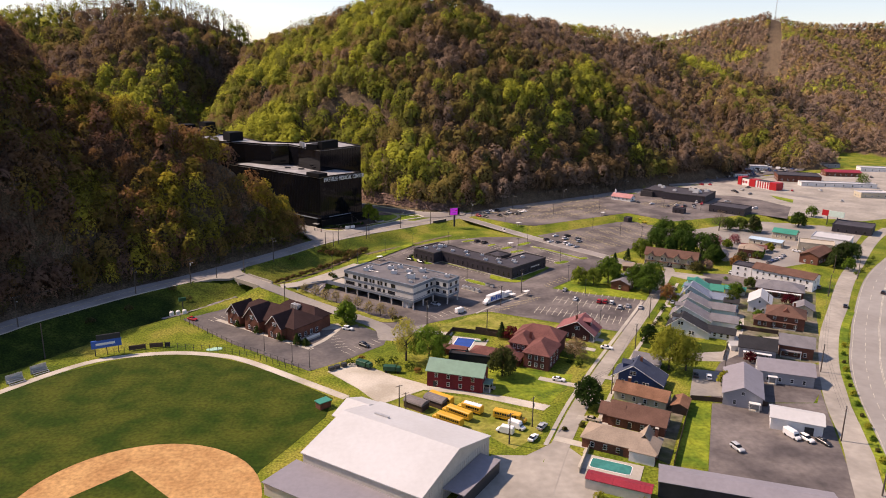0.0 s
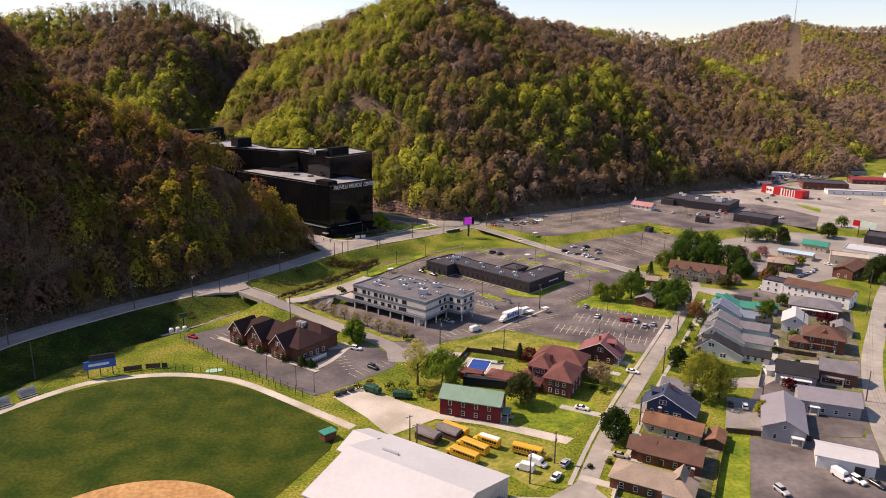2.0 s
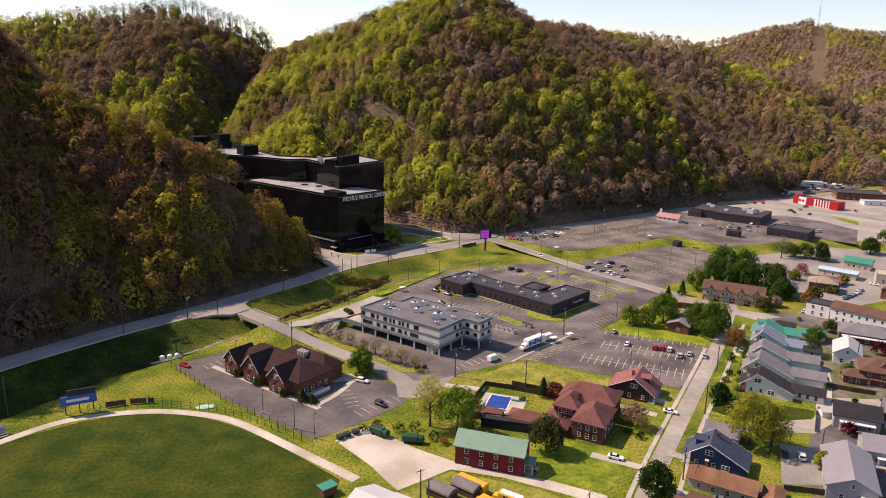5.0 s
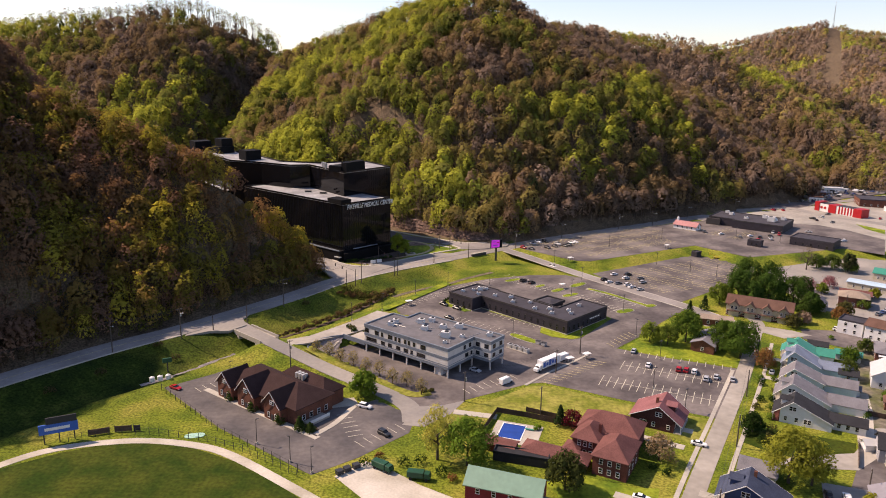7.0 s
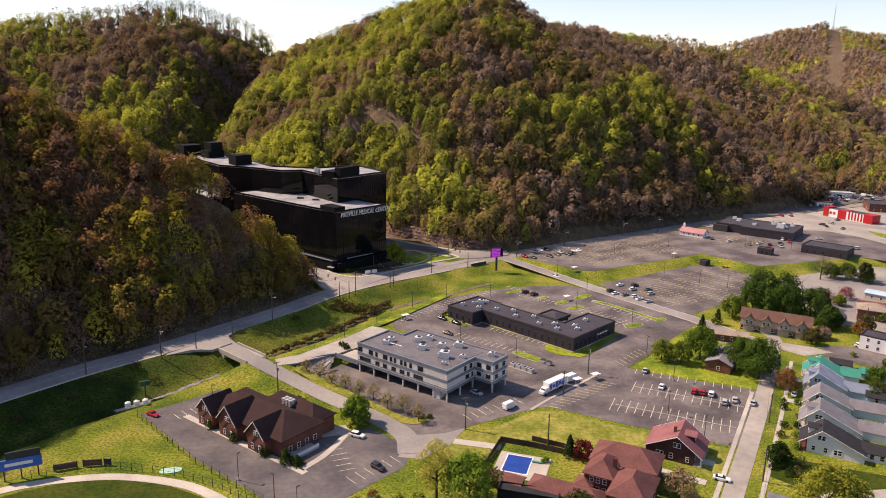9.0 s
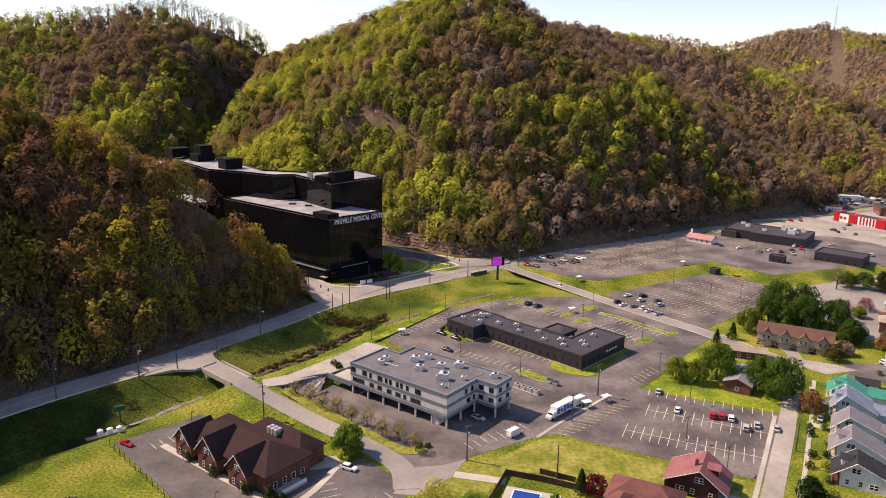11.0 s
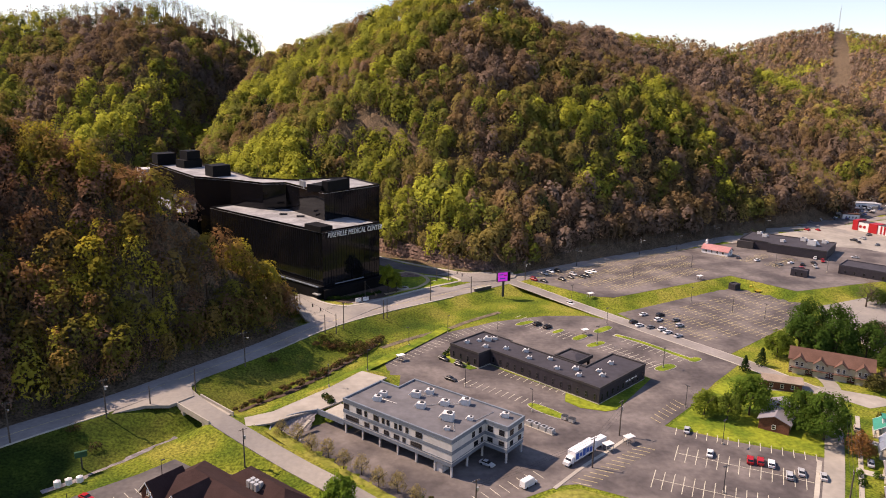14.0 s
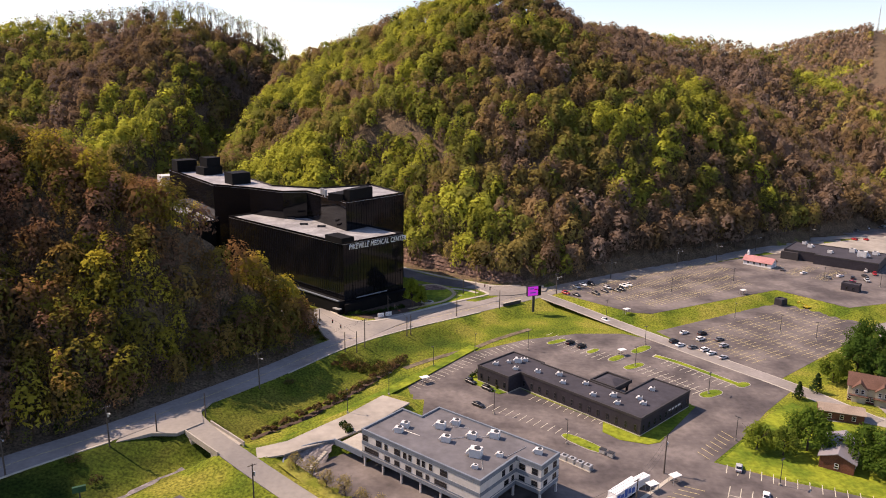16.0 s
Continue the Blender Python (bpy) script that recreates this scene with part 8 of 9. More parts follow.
part("chassis", box(BM(), -1.6, -0.9, 0.4, 1.6, 0.9, 1.1), M("plant_yellow", (0.55, 0.42, 0.03), 0.5, 0.08, 1, 0.4, 0), s)
part("arm", rod(BM(), (1.2, 0, 1.2), (-3.4, 0, 2.6), 0.22), bpy.data.materials["plant_yellow"], s)
part("basket", box(BM(), -4.4, -0.6, 2.1, -3.3, 0.6, 3.1), bpy.data.materials["plant_yellow"], s)
for xx in (-1.1, 1.1):
    for sy in (-0.8, 0.8):
        part("wheel", rod(BM(), (xx, sy - 0.15, 0.42), (xx, sy + 0.15, 0.42), 0.42, n=10), TYRE, s)
for x, y, z in ((52.5, 322, 0.05), (145.2, 501.8, 3.07), (77.9, 466.6, 3.07), (-12.7, 390, 0.1), (60, 326.5, 0.05), (66, 421.5, 0.2)):
    s = thing("trolley_shelter", "small white-roofed shelter at the car park edge", "shelter", x, y, z, 30, "car park shelters")
    part("roof", box(BM(), -1.6, -1.1, 2.2, 1.6, 1.1, 2.34), TRIM, s)
    for xx in (-1.4, 1.4):
        for sy in (-0.9, 0.9):
            part("post", box(BM(), xx - 0.05, sy - 0.05, 0, xx + 0.05, sy + 0.05, 2.2), STEEL, s)
    part("seat", box(BM(), -1.2, 0.2, 0.45, 1.2, 0.7, 0.55), DKSTEEL, s)


# ---- poles, lamps and wires ----
def utility_pole(x, y, hgt, ang, z=None, arms=1, lamp=False, transformer=False):
    z = land_at(x, y) if z is None else z
    p = thing("utility_pole", "weathered wooden utility pole with %s" % ("a street lamp arm" if lamp else "crossarms and insulators"), "utility pole", x, y, z, ang, "utility poles")
    part("pole", cone(BM(), 0, 0, -0.6, hgt, 0.24, 0.15, 8), POLEWOOD, p)
    for k in range(arms):
        zz = hgt - 0.5 - k * 1.1
        a = part("crossarm", box(BM(), -1.25, 0.1, zz - 0.07, 1.25, 0.24, zz + 0.07), POLEWOOD, p)
        for xx in (-1.1, -0.5, 0.5, 1.1):
            part("insulator", cone(BM(), xx, 0.17, zz + 0.07, zz + 0.27, 0.06, 0.04, 6), STEEL, a)
    if lamp:
        a = part("lamp_arm", rod(BM(), (0, 0, hgt - 2.2), (0.5, -2.4, hgt - 1.4), 0.05), STEEL, p)
        part("lamp_head", box(BM(), 0.3, -3.1, hgt - 1.5, 0.7, -2.3, hgt - 1.3), STEEL, a)
    if transformer:
        part("transformer", cone(BM(), 0.42, 0, hgt - 3.4, hgt - 2.3, 0.28, 0.28, 10), STEEL, p, "grey transformer can")
    return p


def lot_lamp(x, y, hgt=8.0, z=None, heads=1, ang=0.0):
    z = (land_at(x, y) + 0.05) if z is None else z
    p = thing("lamp_post", "dark slender car park lamp post on a concrete base", "lamp post", x, y, z, ang, "car park lamps")
    part("base", cone(BM(), 0, 0, 0, 0.7, 0.3, 0.3, 10), CONCRETE, p)
    part("pole", cone(BM(), 0, 0, 0.7, hgt, 0.12, 0.08, 6), DKSTEEL, p)
    for k in range(heads):
        s = 1 if k == 0 else -1
        part("lamp_head", box(BM(), min(0, s * 1.0), -0.2, hgt - 0.05, max(0, s * 1.0), 0.2, hgt + 0.1), DKSTEEL, p)
    return p


HILLPOLES = [(-150, 272, 12.5), (-119.5, 313.3, 12.5), (-100.2, 330.7, 12.5), (-68.7, 373.2, 13), (-38.1, 416.8, 12), (-1.4, 456.9, 12), (49.1, 496.5, 11), (83, 528.3, 11), (128.4, 559.2, 11), (156.8, 574.5, 11), (191.6, 602.4, 11), (240, 632, 11)]
for i, (x, y, hh) in enumerate(HILLPOLES):
    utility_pole(x, y, hh, 35, lamp=True, arms=2 if i > 5 else 1, transformer=i in (2, 6, 8))
for x, y, hh in ((-79.4, 350.5, 8), (-90.3, 339.7, 7.5), (-40.7, 412.1, 9), (-45.1, 410.4, 8), (-22.3, 432.4, 9), (-20.8, 434.0, 9), (18.8, 470.1, 9), (1.7, 491.1, 8), (8, 491.5, 9), (39.5, 510.7, 10)):
    utility_pole(x, y, hh, 30, arms=0)
for x, y, hh, a, tr in ((-52.6, 309.3, 12, 40, True), (10.8, 287.3, 11, 30, True), (58.3, 331.1, 12, 40, True), (45.7, 312, 9.5, 40, False), (35.4, 278.2, 10, 60, False), (109.7, 294.3, 10, 60, False), (92.1, 259.1, 10.5, 60, True), (71.5, 220, 10, 60, False), (154.4, 236.3, 11, 60, False), (132.3, 187.2, 11.5, 60, True), (126.2, 159, 11, 60, False),
                        (209.3, 324.1, 11, 60, False), (242.3, 352.8, 11, 60, False), (236.7, 365.2, 10, 40, False), (31.9, 187.9, 10, 30, False), (40.5, 198.1, 10, 55, True), (-0.5, 209.5, 9, 30, False), (1.6, 208.4, 7, 30, False), (127, 326, 10, 60, False), (196, 388, 9, 60, False), (116, 232, 9, 60, False), (166, 300, 10, 60, False)):
    utility_pole(x, y, hh, a, max(0.0, land_at(x, y)), transformer=tr)
utility_pole(-133, 256, 14, 30, arms=0)
for x, y, z in ((-10, 405.6, None), (6.3, 420.7, None), (11.6, 366, None), (33, 346.9, None), (28.3, 424.9, None), (78.7, 434.4, None), (89.1, 385.6, None), (129.5, 469.8, None), (143.7, 453.5, None), (148.6, 524.4, 3.07), (108.5, 501.1, 3.07), (154.9, 443.7, None), (68.8, 409.9, None), (69, 468.3, None), (78.5, 299.6, None), (88.8, 326.2, None), (86, 351.3, None), (84.1, 282.1, None), (200, 530, 3.07), (225, 520, 3.07), (-40, 247, None), (-52, 257, None), (-33, 241.5, None), (-72, 300, None), (-24, 372, 3.3), (-36, 358, 3.2)):
    lot_lamp(x, y, 8.0, z, 2 if x > 60 else 1, (x * 37) % 180)


def wires(a, b, n=3, sag=0.8, spread=0.9):
    w = thing("overhead_wires", "dark overhead wires sagging between two poles", "wires", *a)
    d = Vector(b) - Vector(a)
    s = Vector((-d.y, d.x, 0)).normalized()
    for k in range(n):
        bm = BM()
        o = s * (k - (n - 1) / 2) * spread
        pts = [o + d * t - Vector((0, 0, sag * 4 * t * (1 - t))) for t in (i / 6 for i in range(7))]
        loft(bm, [[p + s * 0.03, p + Vector((0, 0, 0.035)), p - s * 0.03] for p in pts])
        part("wire", bm, DKSTEEL, w)


for (x0, y0, h0), (x1, y1, h1) in zip(HILLPOLES, HILLPOLES[1:]):
    wires((x0, y0, land_at(x0, y0) + h0 - 0.3), (x1, y1, land_at(x1, y1) + h1 - 0.3))
for a, b in (((132.3, 187.2), (154.4, 236.3)), ((154.4, 236.3), (209.3, 324.1)), ((71.5, 220), (92.1, 259.1)), ((92.1, 259.1), (109.7, 294.3)), ((109.7, 294.3), (127, 326)), ((45.7, 312), (58.3, 331.1)), ((10.8, 287.3), (45.7, 312)), ((40.5, 198.1), (71.5, 220))):
    wires((*a, 9.4), (*b, 9.4))

# hanging traffic signals over the hospital crossing
for (a, b) in (((-40.7, 412.1), (-62, 446)), ((-22.3, 432.4), (-33, 459)), ((18.8, 470.1), (8, 491.5)), ((39.5, 510.7), (49.1, 496.5))):
    za, zb = land_at(*a) + 8, land_at(*b) + 8
    sp = thing("signal_span", "span wire with hanging black traffic signals", "traffic signals", *a, za, 0, "traffic signals")
    d = Vector((b[0] - a[0], b[1] - a[1], zb - za))
    part("span_wire", rod(BM(), (0, 0, 0), d, 0.04, n=4), DKSTEEL, sp)
    for t in (0.4, 0.62):
        p = d * t
        sg = part("signal", box(BM(), p.x - 0.25, p.y - 0.25, p.z - 1.6, p.x + 0.25, p.y + 0.25, p.z - 0.2), DKSTEEL, sp)
        for k in range(3):
            part("lens", cone(BM(), p.x, p.y - 0.3, p.z - 0.6 - k * 0.42, p.z - 0.4 - k * 0.42, 0.12, 0.12, 8), RED if k == 0 else GREENPAINT, sg)
utility_pole(-62, 446, 9, 20, arms=0)
utility_pole(-33, 459.2, 9, 20, arms=0)

# mast on the far hill
ms = thing("radio_mast", "thin lattice radio mast on the distant hilltop", "mast", 962, 1898, land_at(962, 1898))
bm = BM()
for k in range(12):
    r0, r1 = 2.2 - k * 0.15, 2.05 - k * 0.15
    for i in range(3):
        a, b = i * 2.094, (i + 1) * 2.094
        rod(bm, (r0 * math.cos(a), r0 * math.sin(a), k * 4.5), (r1 * math.cos(a), r1 * math.sin(a), k * 4.5 + 4.5), 0.18, n=4)
        rod(bm, (r0 * math.cos(a), r0 * math.sin(a), k * 4.5), (r1 * math.cos(b), r1 * math.sin(b), k * 4.5 + 4.5), 0.12, n=4)
part("lattice", bm, STEEL, ms)
part("antenna", rod(BM(), (0, 0, 54), (0, 0, 62), 0.15), STEEL, ms)


# ---- trees and bushes in the valley ----
def tree(x, y, hgt, r, col, n=1500, leaf=0.36, label="", z=None, sparse=False, cat="tree", group=""):
    z = max(land_at(x, y), 0) if z is None else z
    t = thing("tree", label or "leafy green tree", cat, x, y, z, 0, group)
    bm = cone(BM(), 0, 0, -0.3, hgt * 0.45, hgt * 0.024 + 0.05, hgt * 0.014, 7)
    lrng = random.Random(int(x * 13 + y * 7))
    for k in range(9):
        a, l = lrng.uniform(0, math.tau), r * lrng.uniform(0.5, 0.85)
        z0 = hgt * lrng.uniform(0.22, 0.45)
        q = Vector((math.cos(a) * l, math.sin(a) * l, z0 + l * lrng.uniform(0.5, 1.2)))
        rod(bm, (0, 0, z0), q, hgt * 0.009 + 0.02, 0.03, n=5)
        for j in range(2):
            e = q + Vector((lrng.uniform(-1, 1), lrng.uniform(-1, 1), lrng.uniform(0.2, 1))) * r * 0.4
            rod(bm, Vector((0, 0, z0)).lerp(q, 0.6), e, 0.045, 0.015, n=4)
    part("trunk", bm, BARK, t)
    blobs = 15
    cs, rs = [], []
    for k in range(blobs):
        a, v = k * 2.4 + lrng.uniform(-0.5, 0.5), (k + 0.5) / blobs
        u = (0.68 * math.sin(math.pi * min(1, 0.25 + 0.75 * v)) ** 0.7 + 0.05) * lrng.uniform(0.7, 1.05)
        cs.append((math.cos(a) * r * u, math.sin(a) * r * u, hgt * (0.24 + 0.62 * v)))
        rs.append(r * lrng.uniform(0.32, 0.46))
    C, R = np.array(cs), np.array(rs)
    cols = np.array(col)[None] * np.array([[lrng.uniform(0.8, 1.2)] for _ in cs])
    P, c, u = leaf_quads(C, R, R * 0.9, int(n * 1.5) // blobs // (2 if sparse else 1), leaf * 0.85, cols, 0.5, -0.8)
    cr = quads_object("crown", P, c, LEAF, u)
    cr.parent = t
    return t


def conifer(x, y, hgt, r, label, col=(0.035, 0.06, 0.02)):
    t = thing("tree", label, "tree", x, y, max(land_at(x, y), 0))
    part("trunk", cone(BM(), 0, 0, -0.3, hgt * 0.9, 0.16, 0.04, 6), BARK, t)
    k = 14
    C = np.array([(0, 0, hgt * (0.12 + 0.82 * i / k)) for i in range(k)])
    R = np.array([r * (1 - 0.93 * i / k) for i in range(k)])
    P, c, u = leaf_quads(C, R, np.full(k, hgt / k * 0.8), 60, 0.28, np.tile(col, (k, 1)))
    cr = quads_object("crown", P, c, LEAF, u)
    cr.parent = t


def bush(x, y, r, col, label="rounded green garden bush", z=None, group=""):
    z = max(land_at(x, y), 0) if z is None else z
    C = np.array([(0, 0, r * 0.6), (r * 0.4, 0.2 * r, r * 0.5), (-r * 0.35, -0.3 * r, r * 0.5)])
    P, c, u = leaf_quads(C, np.array([r * 0.8, r * 0.55, r * 0.55]), np.array([r * 0.7, r * 0.5, r * 0.5]), 70, 0.22, np.tile(col, (3, 1)))
    b = quads_object("bush", P, c, LEAF, u)
    b.location = (x, y, z)
    return tagged(b, label, "bush", group)


GRN, YEL, DRK, OLV, RST, BLS = (0.10, 0.17, 0.022), (0.27, 0.27, 0.03), (0.032, 0.062, 0.014), (0.10, 0.095, 0.03), (0.26, 0.13, 0.045), (0.36, 0.25, 0.18)
tree(1.8, 249.5, 18, 6.0, (0.46, 0.42, 0.08), 5200, 0.24, "tall tree with sparse yellow-green spring leaves", sparse=True)
tree(10.3, 246.5, 15, 7.4, (0.15, 0.24, 0.03), 5500, 0.30, "broad tree in fresh green leaf")
tree(36.2, 235.0, 11, 6.0, (0.062, 0.075, 0.022), 3000, 0.34, "dark olive tree beside the red house")
tree(-22.5, 468, 15, 4.6, (0.22, 0.27, 0.03), 2600, 0.36, "slender fresh green tree on the hospital lawn", z=3.5)
tree(-18.5, 470.5, 11, 3.4, (0.19, 0.24, 0.03), 1300, 0.36, "slender fresh green tree on the hospital lawn", z=3.5)
for i in range(16):
    bush(-50 + i * 1.55 + (i % 3) * 0.4, 456.5 - abs(i - 6) * 0.1 + max(0, i - 6) * 1.25, 1.3 + (i % 3) * 0.3, (0.032, 0.062, 0.014), "dark clipped shrub in the hospital bed", 3.5, "hospital shrubs")
for i in range(22):
    bush(-47 + i * 0.9 + (i % 4) * 0.5, 399.5 + ((i * 7) % 10) * 0.75 - i * 0.12, 1.6 + (i % 5) * 0.4, ((0.13, 0.075, 0.035), (0.075, 0.07, 0.02), (0.05, 0.065, 0.016))[i % 3], "rough brown scrub on the grass bank", None, "bank scrub")
tree(61.2, 211.5, 10, 5.6, DRK, 3000, 0.34, "dense dark green tree at the street corner")
tree(104.5, 238.5, 14, 5.6, (0.29, 0.30, 0.04), 2800, 0.30, "tall yellow-green tree over a back drive")
tree(98.5, 239.5, 17, 8.2, (0.29, 0.30, 0.04), 5600, 0.32, "large yellow-green tree over a back drive")
tree(105.5, 346.0, 14, 7.4, (0.10, 0.165, 0.024), 4200, 0.36, "broad green tree on the lawn by the car park")
tree(90.5, 346.2, 8.5, 4.8, (0.17, 0.22, 0.03), 2200, 0.30, "young light green tree on the lawn")
tree(97.0, 343.0, 9, 4.8, (0.14, 0.19, 0.03), 2200, 0.30, "young light green tree on the lawn")
tree(117.5, 337.0, 13, 6.5, (0.08, 0.14, 0.022), 3000, 0.36, "dark green tree beside the brick house")
tree(121.8, 329.5, 15.5, 8.4, (0.085, 0.15, 0.024), 5200, 0.36, "large dark green tree beside the brick house")
tree(126.5, 318.5, 8.5, 4.6, RST, 2400, 0.30, "small tree in rust-coloured bud by the street", sparse=True)
tree(139.5, 398.5, 11, 6.2, (0.13, 0.18, 0.025), 1900, 0.40, "green tree behind the townhouses")
for x, y, hh, r in ((150, 402, 18, 8), (158, 412, 21, 9), (168, 408, 20, 9), (163, 398, 17, 8), (175, 397, 15, 8), (154, 395, 13, 6), (178, 386, 10, 6)):
    tree(x, y, hh, r, (0.062, 0.115, 0.021), 3000, 0.42, "tall dark green tree in a thick clump", group="tree clump")
tree(181, 404, 14, 5, (0.16, 0.13, 0.08), 900, 0.3, "nearly bare tree behind the clump", sparse=True)
tree(-23.6, 289.5, 9.5, 5.2, (0.13, 0.21, 0.026), 3600, 0.34, "round green tree beside the brick building lot")
tree(66, 250.5, 8, 5.2, (0.34, 0.24, 0.13), 2600, 0.28, "small blossoming tree in a front garden", sparse=True)
tree(44.5, 271, 5, 4.0, (0.15, 0.02, 0.03), 900, 0.28, "small purple-leaved tree by the fence")
tree(182.5, 311, 5.5, 4, (0.09, 0.012, 0.02), 1000, 0.3, "dark red tree in front of a brick house")
tree(132.5, 246, 4, 2.6, (0.10, 0.015, 0.02), 700, 0.26, "small red shrub-like tree")
for x, y, hh, r, c in ((260.7, 388, 11, 7, DRK), (281, 482, 10, 6, DRK), (187, 377, 6, 4, RST), (163.5, 326, 6.5, 4, GRN), (428, 640, 12, 7, GRN), (157, 290, 5, 3, GRN), (224, 412, 5, 3, YEL), (192, 381, 8, 4, OLV), (168, 372, 5, 4, BLS), (160, 366, 6, 4, OLV), (248, 370, 7, 4, GRN), (268, 400, 8, 6, DRK), (114, 226, 5, 3.2, YEL), (213, 402, 5, 3, GRN), (300, 500, 8, 5, GRN), (240, 462, 7, 5, GRN)):
    tree(x, y, hh, r, c, 1100, 0.36, "tree in a back garden" if x < 250 else "roadside tree near the stores")
conifer(40.6, 271.2, 7.5, 2.4, "small dark conifer on the dry lawn")
conifer(119.7, 383, 7, 2.4, "dark conifer at the end of the drive")
conifer(128.7, 388.8, 8, 2.8, "dark conifer at the end of the drive")
conifer(236, 460.5, 12, 3.6, "tall dark conifer near the green-roofed house")
conifer(243, 466, 10, 3.4, "dark conifer near the green-roofed house")
for i, (x, y) in enumerate(((-68, 286.2), (-58.6, 278.6), (-48, 270.4), (-41, 265.8), (-37.6, 265.2))):
    conifer(x, y, 5.0 if i < 4 else 3.2, 2.2, "clipped conical evergreen by the brick front", (0.06, 0.09, 0.022))
for i in range(9):
    t = i / 8
    tree(-46 + 42 * t, 327.5 - 35 * t + (1.5 if i % 2 else -0.5), 6.6, 2.7, (0.36, 0.29, 0.11), 1500, 0.15, "thin young street tree in bud", sparse=True, group="young street trees")
for x, y, r, c in ((-19, 245.8, 2, DRK), (-8, 246.5, 2.2, DRK), (-3, 247, 2.4, DRK), (3, 241.5, 2.2, DRK), (6, 238.5, 1.8, RST), (13, 238.5, 2.0, OLV), (33, 268, 1.4, (0.12, 0.22, 0.02)), (57, 192, 1.3, DRK), (58.5, 191, 1.3, DRK), (60, 190, 1.3, DRK), (56, 198, 1.2, OLV), (70, 262, 1.8, OLV), (66, 243, 1.8, DRK), (63, 246, 1.5, DRK), (101, 262, 2.0, DRK), (98, 266, 1.8, DRK), (119, 304, 1.8, DRK), (121, 309, 1.6, GRN), (113, 291, 1.8, DRK), (109, 285, 1.8, OLV), (-3, 294.2, 1.3, DRK), (-0.5, 294.6, 1.2, OLV),
                   (7, 399, 1.8, DRK), (5, 396, 1.5, DRK), (14, 386.5, 1.2, OLV), (-36, 349, 1.5, DRK), (-34.5, 347, 1.7, OLV), (-33.5, 345, 1.4, DRK), (131, 321, 1.5, GRN), (149, 345, 1.8, OLV), (170, 352, 1.6, GRN), (50, 195.5, 1.0, OLV), (-15, 250, 1.6, RST), (160, 270, 1.6, DRK), (146, 285, 1.8, GRN), (51, 160, 1.8, YEL), (62, 157, 1.7, YEL)):
    bush(x, y, r, c)
for i in range(64):
    t = i / 63
    p = np.array((-65, 346)) * (1 - t) + np.array((-22, 411)) * t + np.array((2.5, -2.0)) * math.sin(math.pi * t)
    bush(p[0] + rng.normal(scale=0.9), p[1] + rng.normal(scale=0.8), rng.uniform(0.9, 1.9) + (1.0 if i > 48 else 0), ((0.17, 0.12, 0.05), (0.20, 0.145, 0.06), (0.10, 0.10, 0.025), (0.15, 0.085, 0.04))[i % 4], "brown scrubby bush along the ditch", group="ditch scrub")
for i in range(15):
    p = smooth([(132, 163, 0), (142, 187, 0), (154.7, 217, 0), (168, 244, 0), (188.5, 277, 0)], 4)[i]
    bush(p.x, p.y, 0.9 + 0.3 * (i % 3), (OLV, GRN, YEL)[i % 3], "small bush on the grass median", 0.15, "median bushes")
for x, y in ((-106, 322), (-118, 300), (-128, 285), (-98, 318), (-60, 380)):
    bush(x, y, 2.2, (0.10, 0.075, 0.035), "brown leafless bush on the grass bank", group="bank bushes")
for x, y, r in ((103.5, 262.5, 2.2), (106.5, 268, 2.6), (110.5, 277.5, 1.8), (113, 283.5, 2.2), (117, 291, 1.6), (121, 297, 2.0), (125.5, 308, 1.6), (143, 279, 1.8), (139, 300, 2.0), (151, 306, 1.6), (158, 322, 1.8), (150, 262, 1.6), (171, 300, 2.0), (176, 318, 1.8), (147, 268, 1.4), (160, 270, 1.8), (112, 256, 1.6), (88, 238, 1.6)):
    bush(x, y, r, (DRK, OLV, GRN)[int(x) % 3], "dark garden bush beside a house", 0.05, "garden bushes")
tree(100.8, 268.5, 6.5, 3.8, DRK, 2000, 0.3, "dark rounded tree in a front garden")
tree(155, 312, 7, 4.0, (0.09, 0.12, 0.025), 1800, 0.3, "green tree behind the white house")
tree(176, 337, 6, 3.4, (0.10, 0.13, 0.03), 1400, 0.3, "small green tree behind the brick building")
PINK = (0.30, 0.11, 0.12)
tree(216.2, 466.3, 15, 6.0, (0.17, 0.13, 0.09), 1300, 0.24, "tall bare spring tree behind the car park", sparse=True)
tree(231.5, 468, 9, 5.5, (0.09, 0.13, 0.03), 2200, 0.36, "green tree on the edge of the car park")
tree(237.5, 461.5, 12, 4.6, (0.07, 0.075, 0.03), 1900, 0.34, "dark olive tree by the green-roofed house")
tree(224, 470, 8, 5.5, (0.10, 0.15, 0.03), 2000, 0.36, "green tree on the edge of the car park")
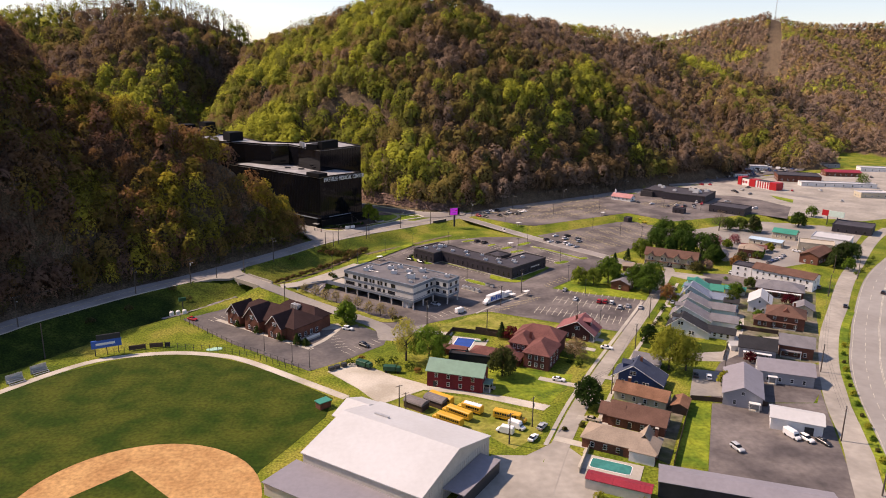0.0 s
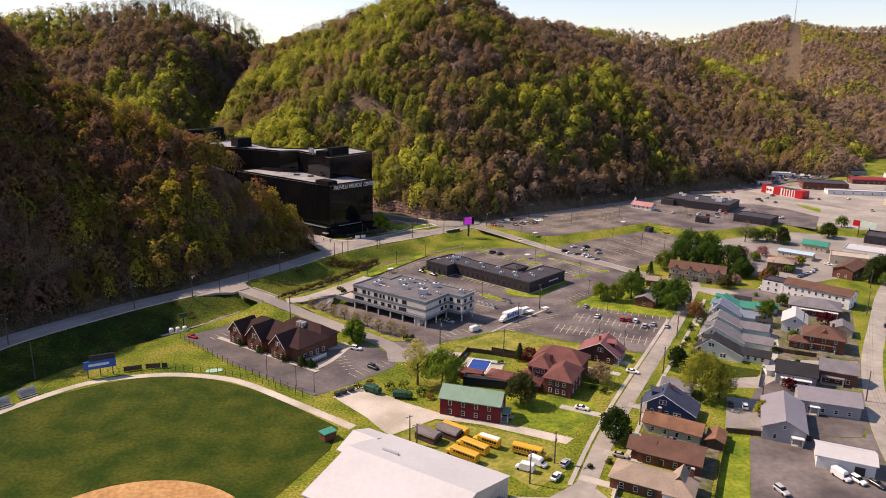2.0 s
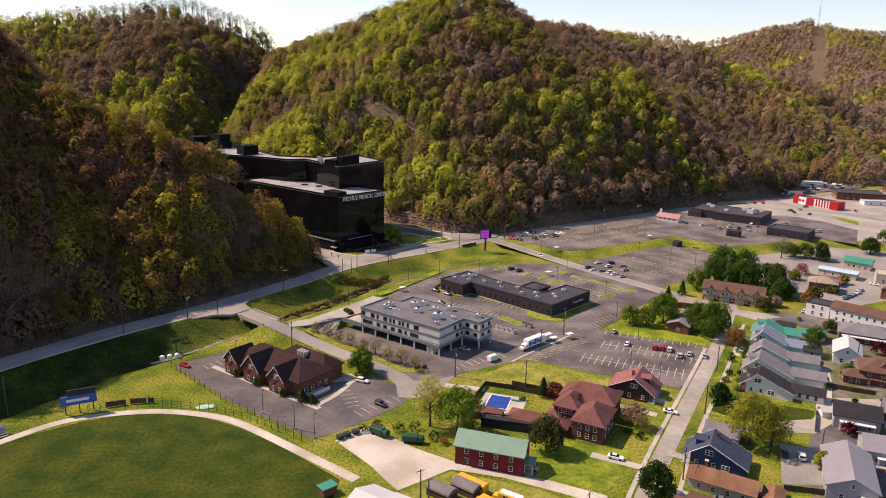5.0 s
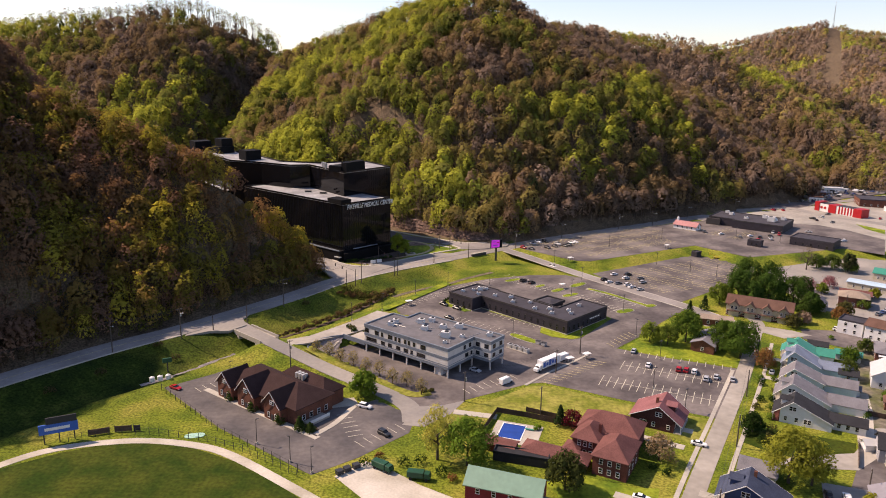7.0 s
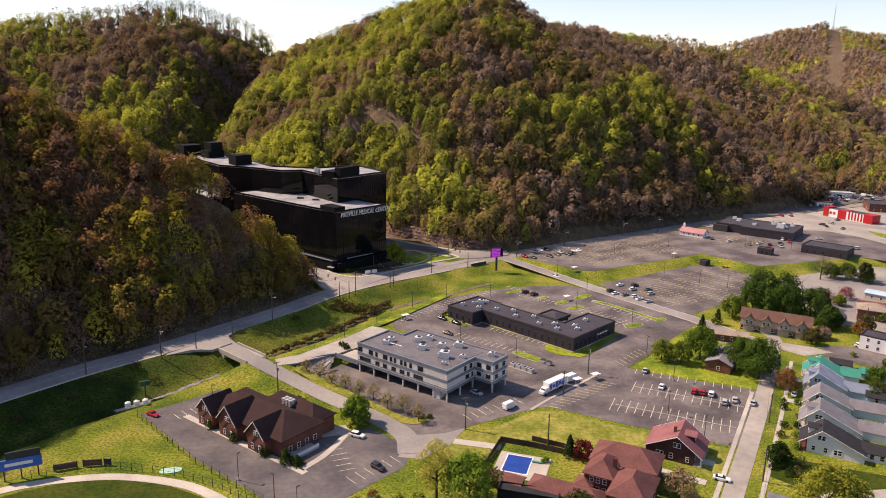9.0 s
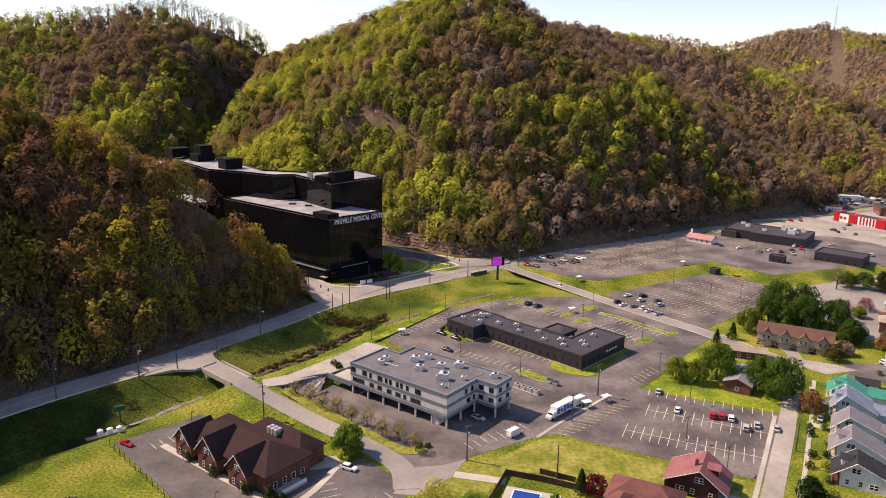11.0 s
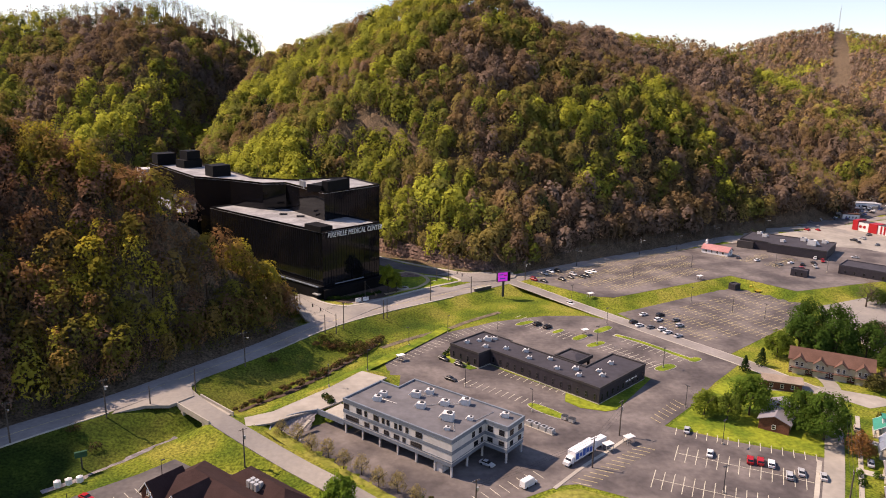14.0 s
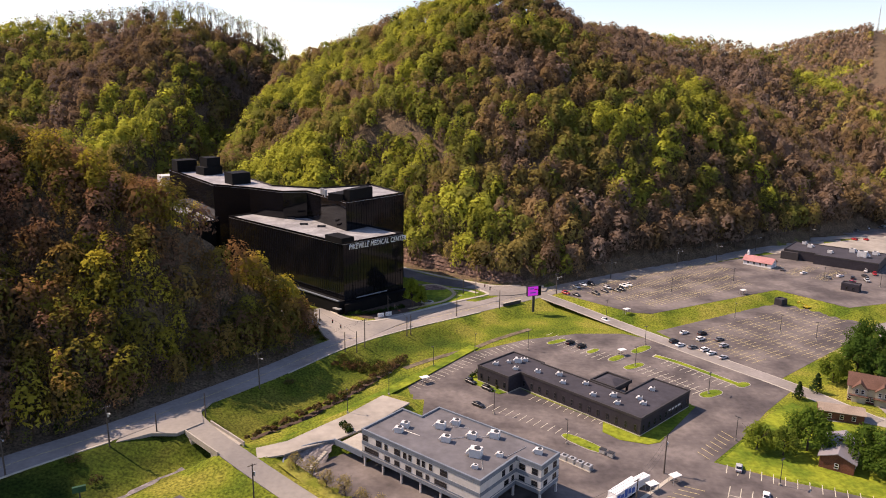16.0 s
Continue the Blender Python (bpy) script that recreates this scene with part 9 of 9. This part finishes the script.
tree(278.6, 479, 10, 6.5, (0.06, 0.10, 0.02), 2200, 0.38, "round green tree beside the dark store")
tree(210.7, 430.5, 6, 4.5, PINK, 1800, 0.28, "blossoming pink tree between the houses", sparse=True)
tree(195.5, 423.3, 6.5, 5.0, PINK, 1800, 0.28, "blossoming pink tree between the houses", sparse=True)
tree(200.8, 419.2, 5.5, 3.6, (0.17, 0.22, 0.03), 1500, 0.3, "small bright green tree between the houses")
tree(189, 415, 10, 5.5, (0.05, 0.09, 0.02), 2200, 0.38, "dark green tree behind the small houses")
tree(175.5, 385, 9, 4.8, (0.06, 0.10, 0.02), 2200, 0.34, "dark green tree beside the townhouses")
tree(208.2, 394.5, 5, 3.6, (0.12, 0.17, 0.03), 1400, 0.3, "small green garden tree")
for x, y, hh, r in ((264, 399.6, 9, 5.5), (256, 391, 10, 6), (249.9, 384.9, 8, 5), (243, 376, 7, 4.2)):
    tree(x, y, hh, r, (0.05, 0.075, 0.022), 2000, 0.36, "dense dark tree beside the brown building", group="trees by the brown building")
for x, y in ((275.6, 390.9), (268, 382), (260.7, 373.4), (253, 366), (246, 360)):
    bush(x, y, 2.2, (0.13, 0.17, 0.03), "green bush on the highway verge", 0.1, "verge bushes")
for x, y, hh in ((296.7, 705.5, 20), (250.3, 672.5, 17), (256, 660, 13)):
    tree(x, y, hh, hh * 0.24, (0.30, 0.32, 0.06), 1200, 0.4, "tall thin tree in yellow-green leaf at the wood's edge", sparse=True, group="trees at the wood's edge")
for i in range(46):
    t = (i * 0.618) % 1
    x, y = 300 + 120 * t + (i % 3) * 7 - 6, 672 + 74 * t + (i % 4) * 6
    car(("sedan", "suv", "pickup", "van")[i % 4], ("grey", "white", "black", "silver", "blue")[i % 5], x, y, 35 + 90 * (i % 2), 3.1, "vehicles in the far yard")
for i in range(9):
    car(("sedan", "suv")[i % 2], ("white", "grey", "red", "black", "silver")[i % 5], (196, 187, 283, 290, 262, 271, 298, 236, 228)[i], (545, 552, 640, 606, 556, 528, 592, 545, 540)[i], 30 + 31 * i, 3.12, "cars by the far stores")
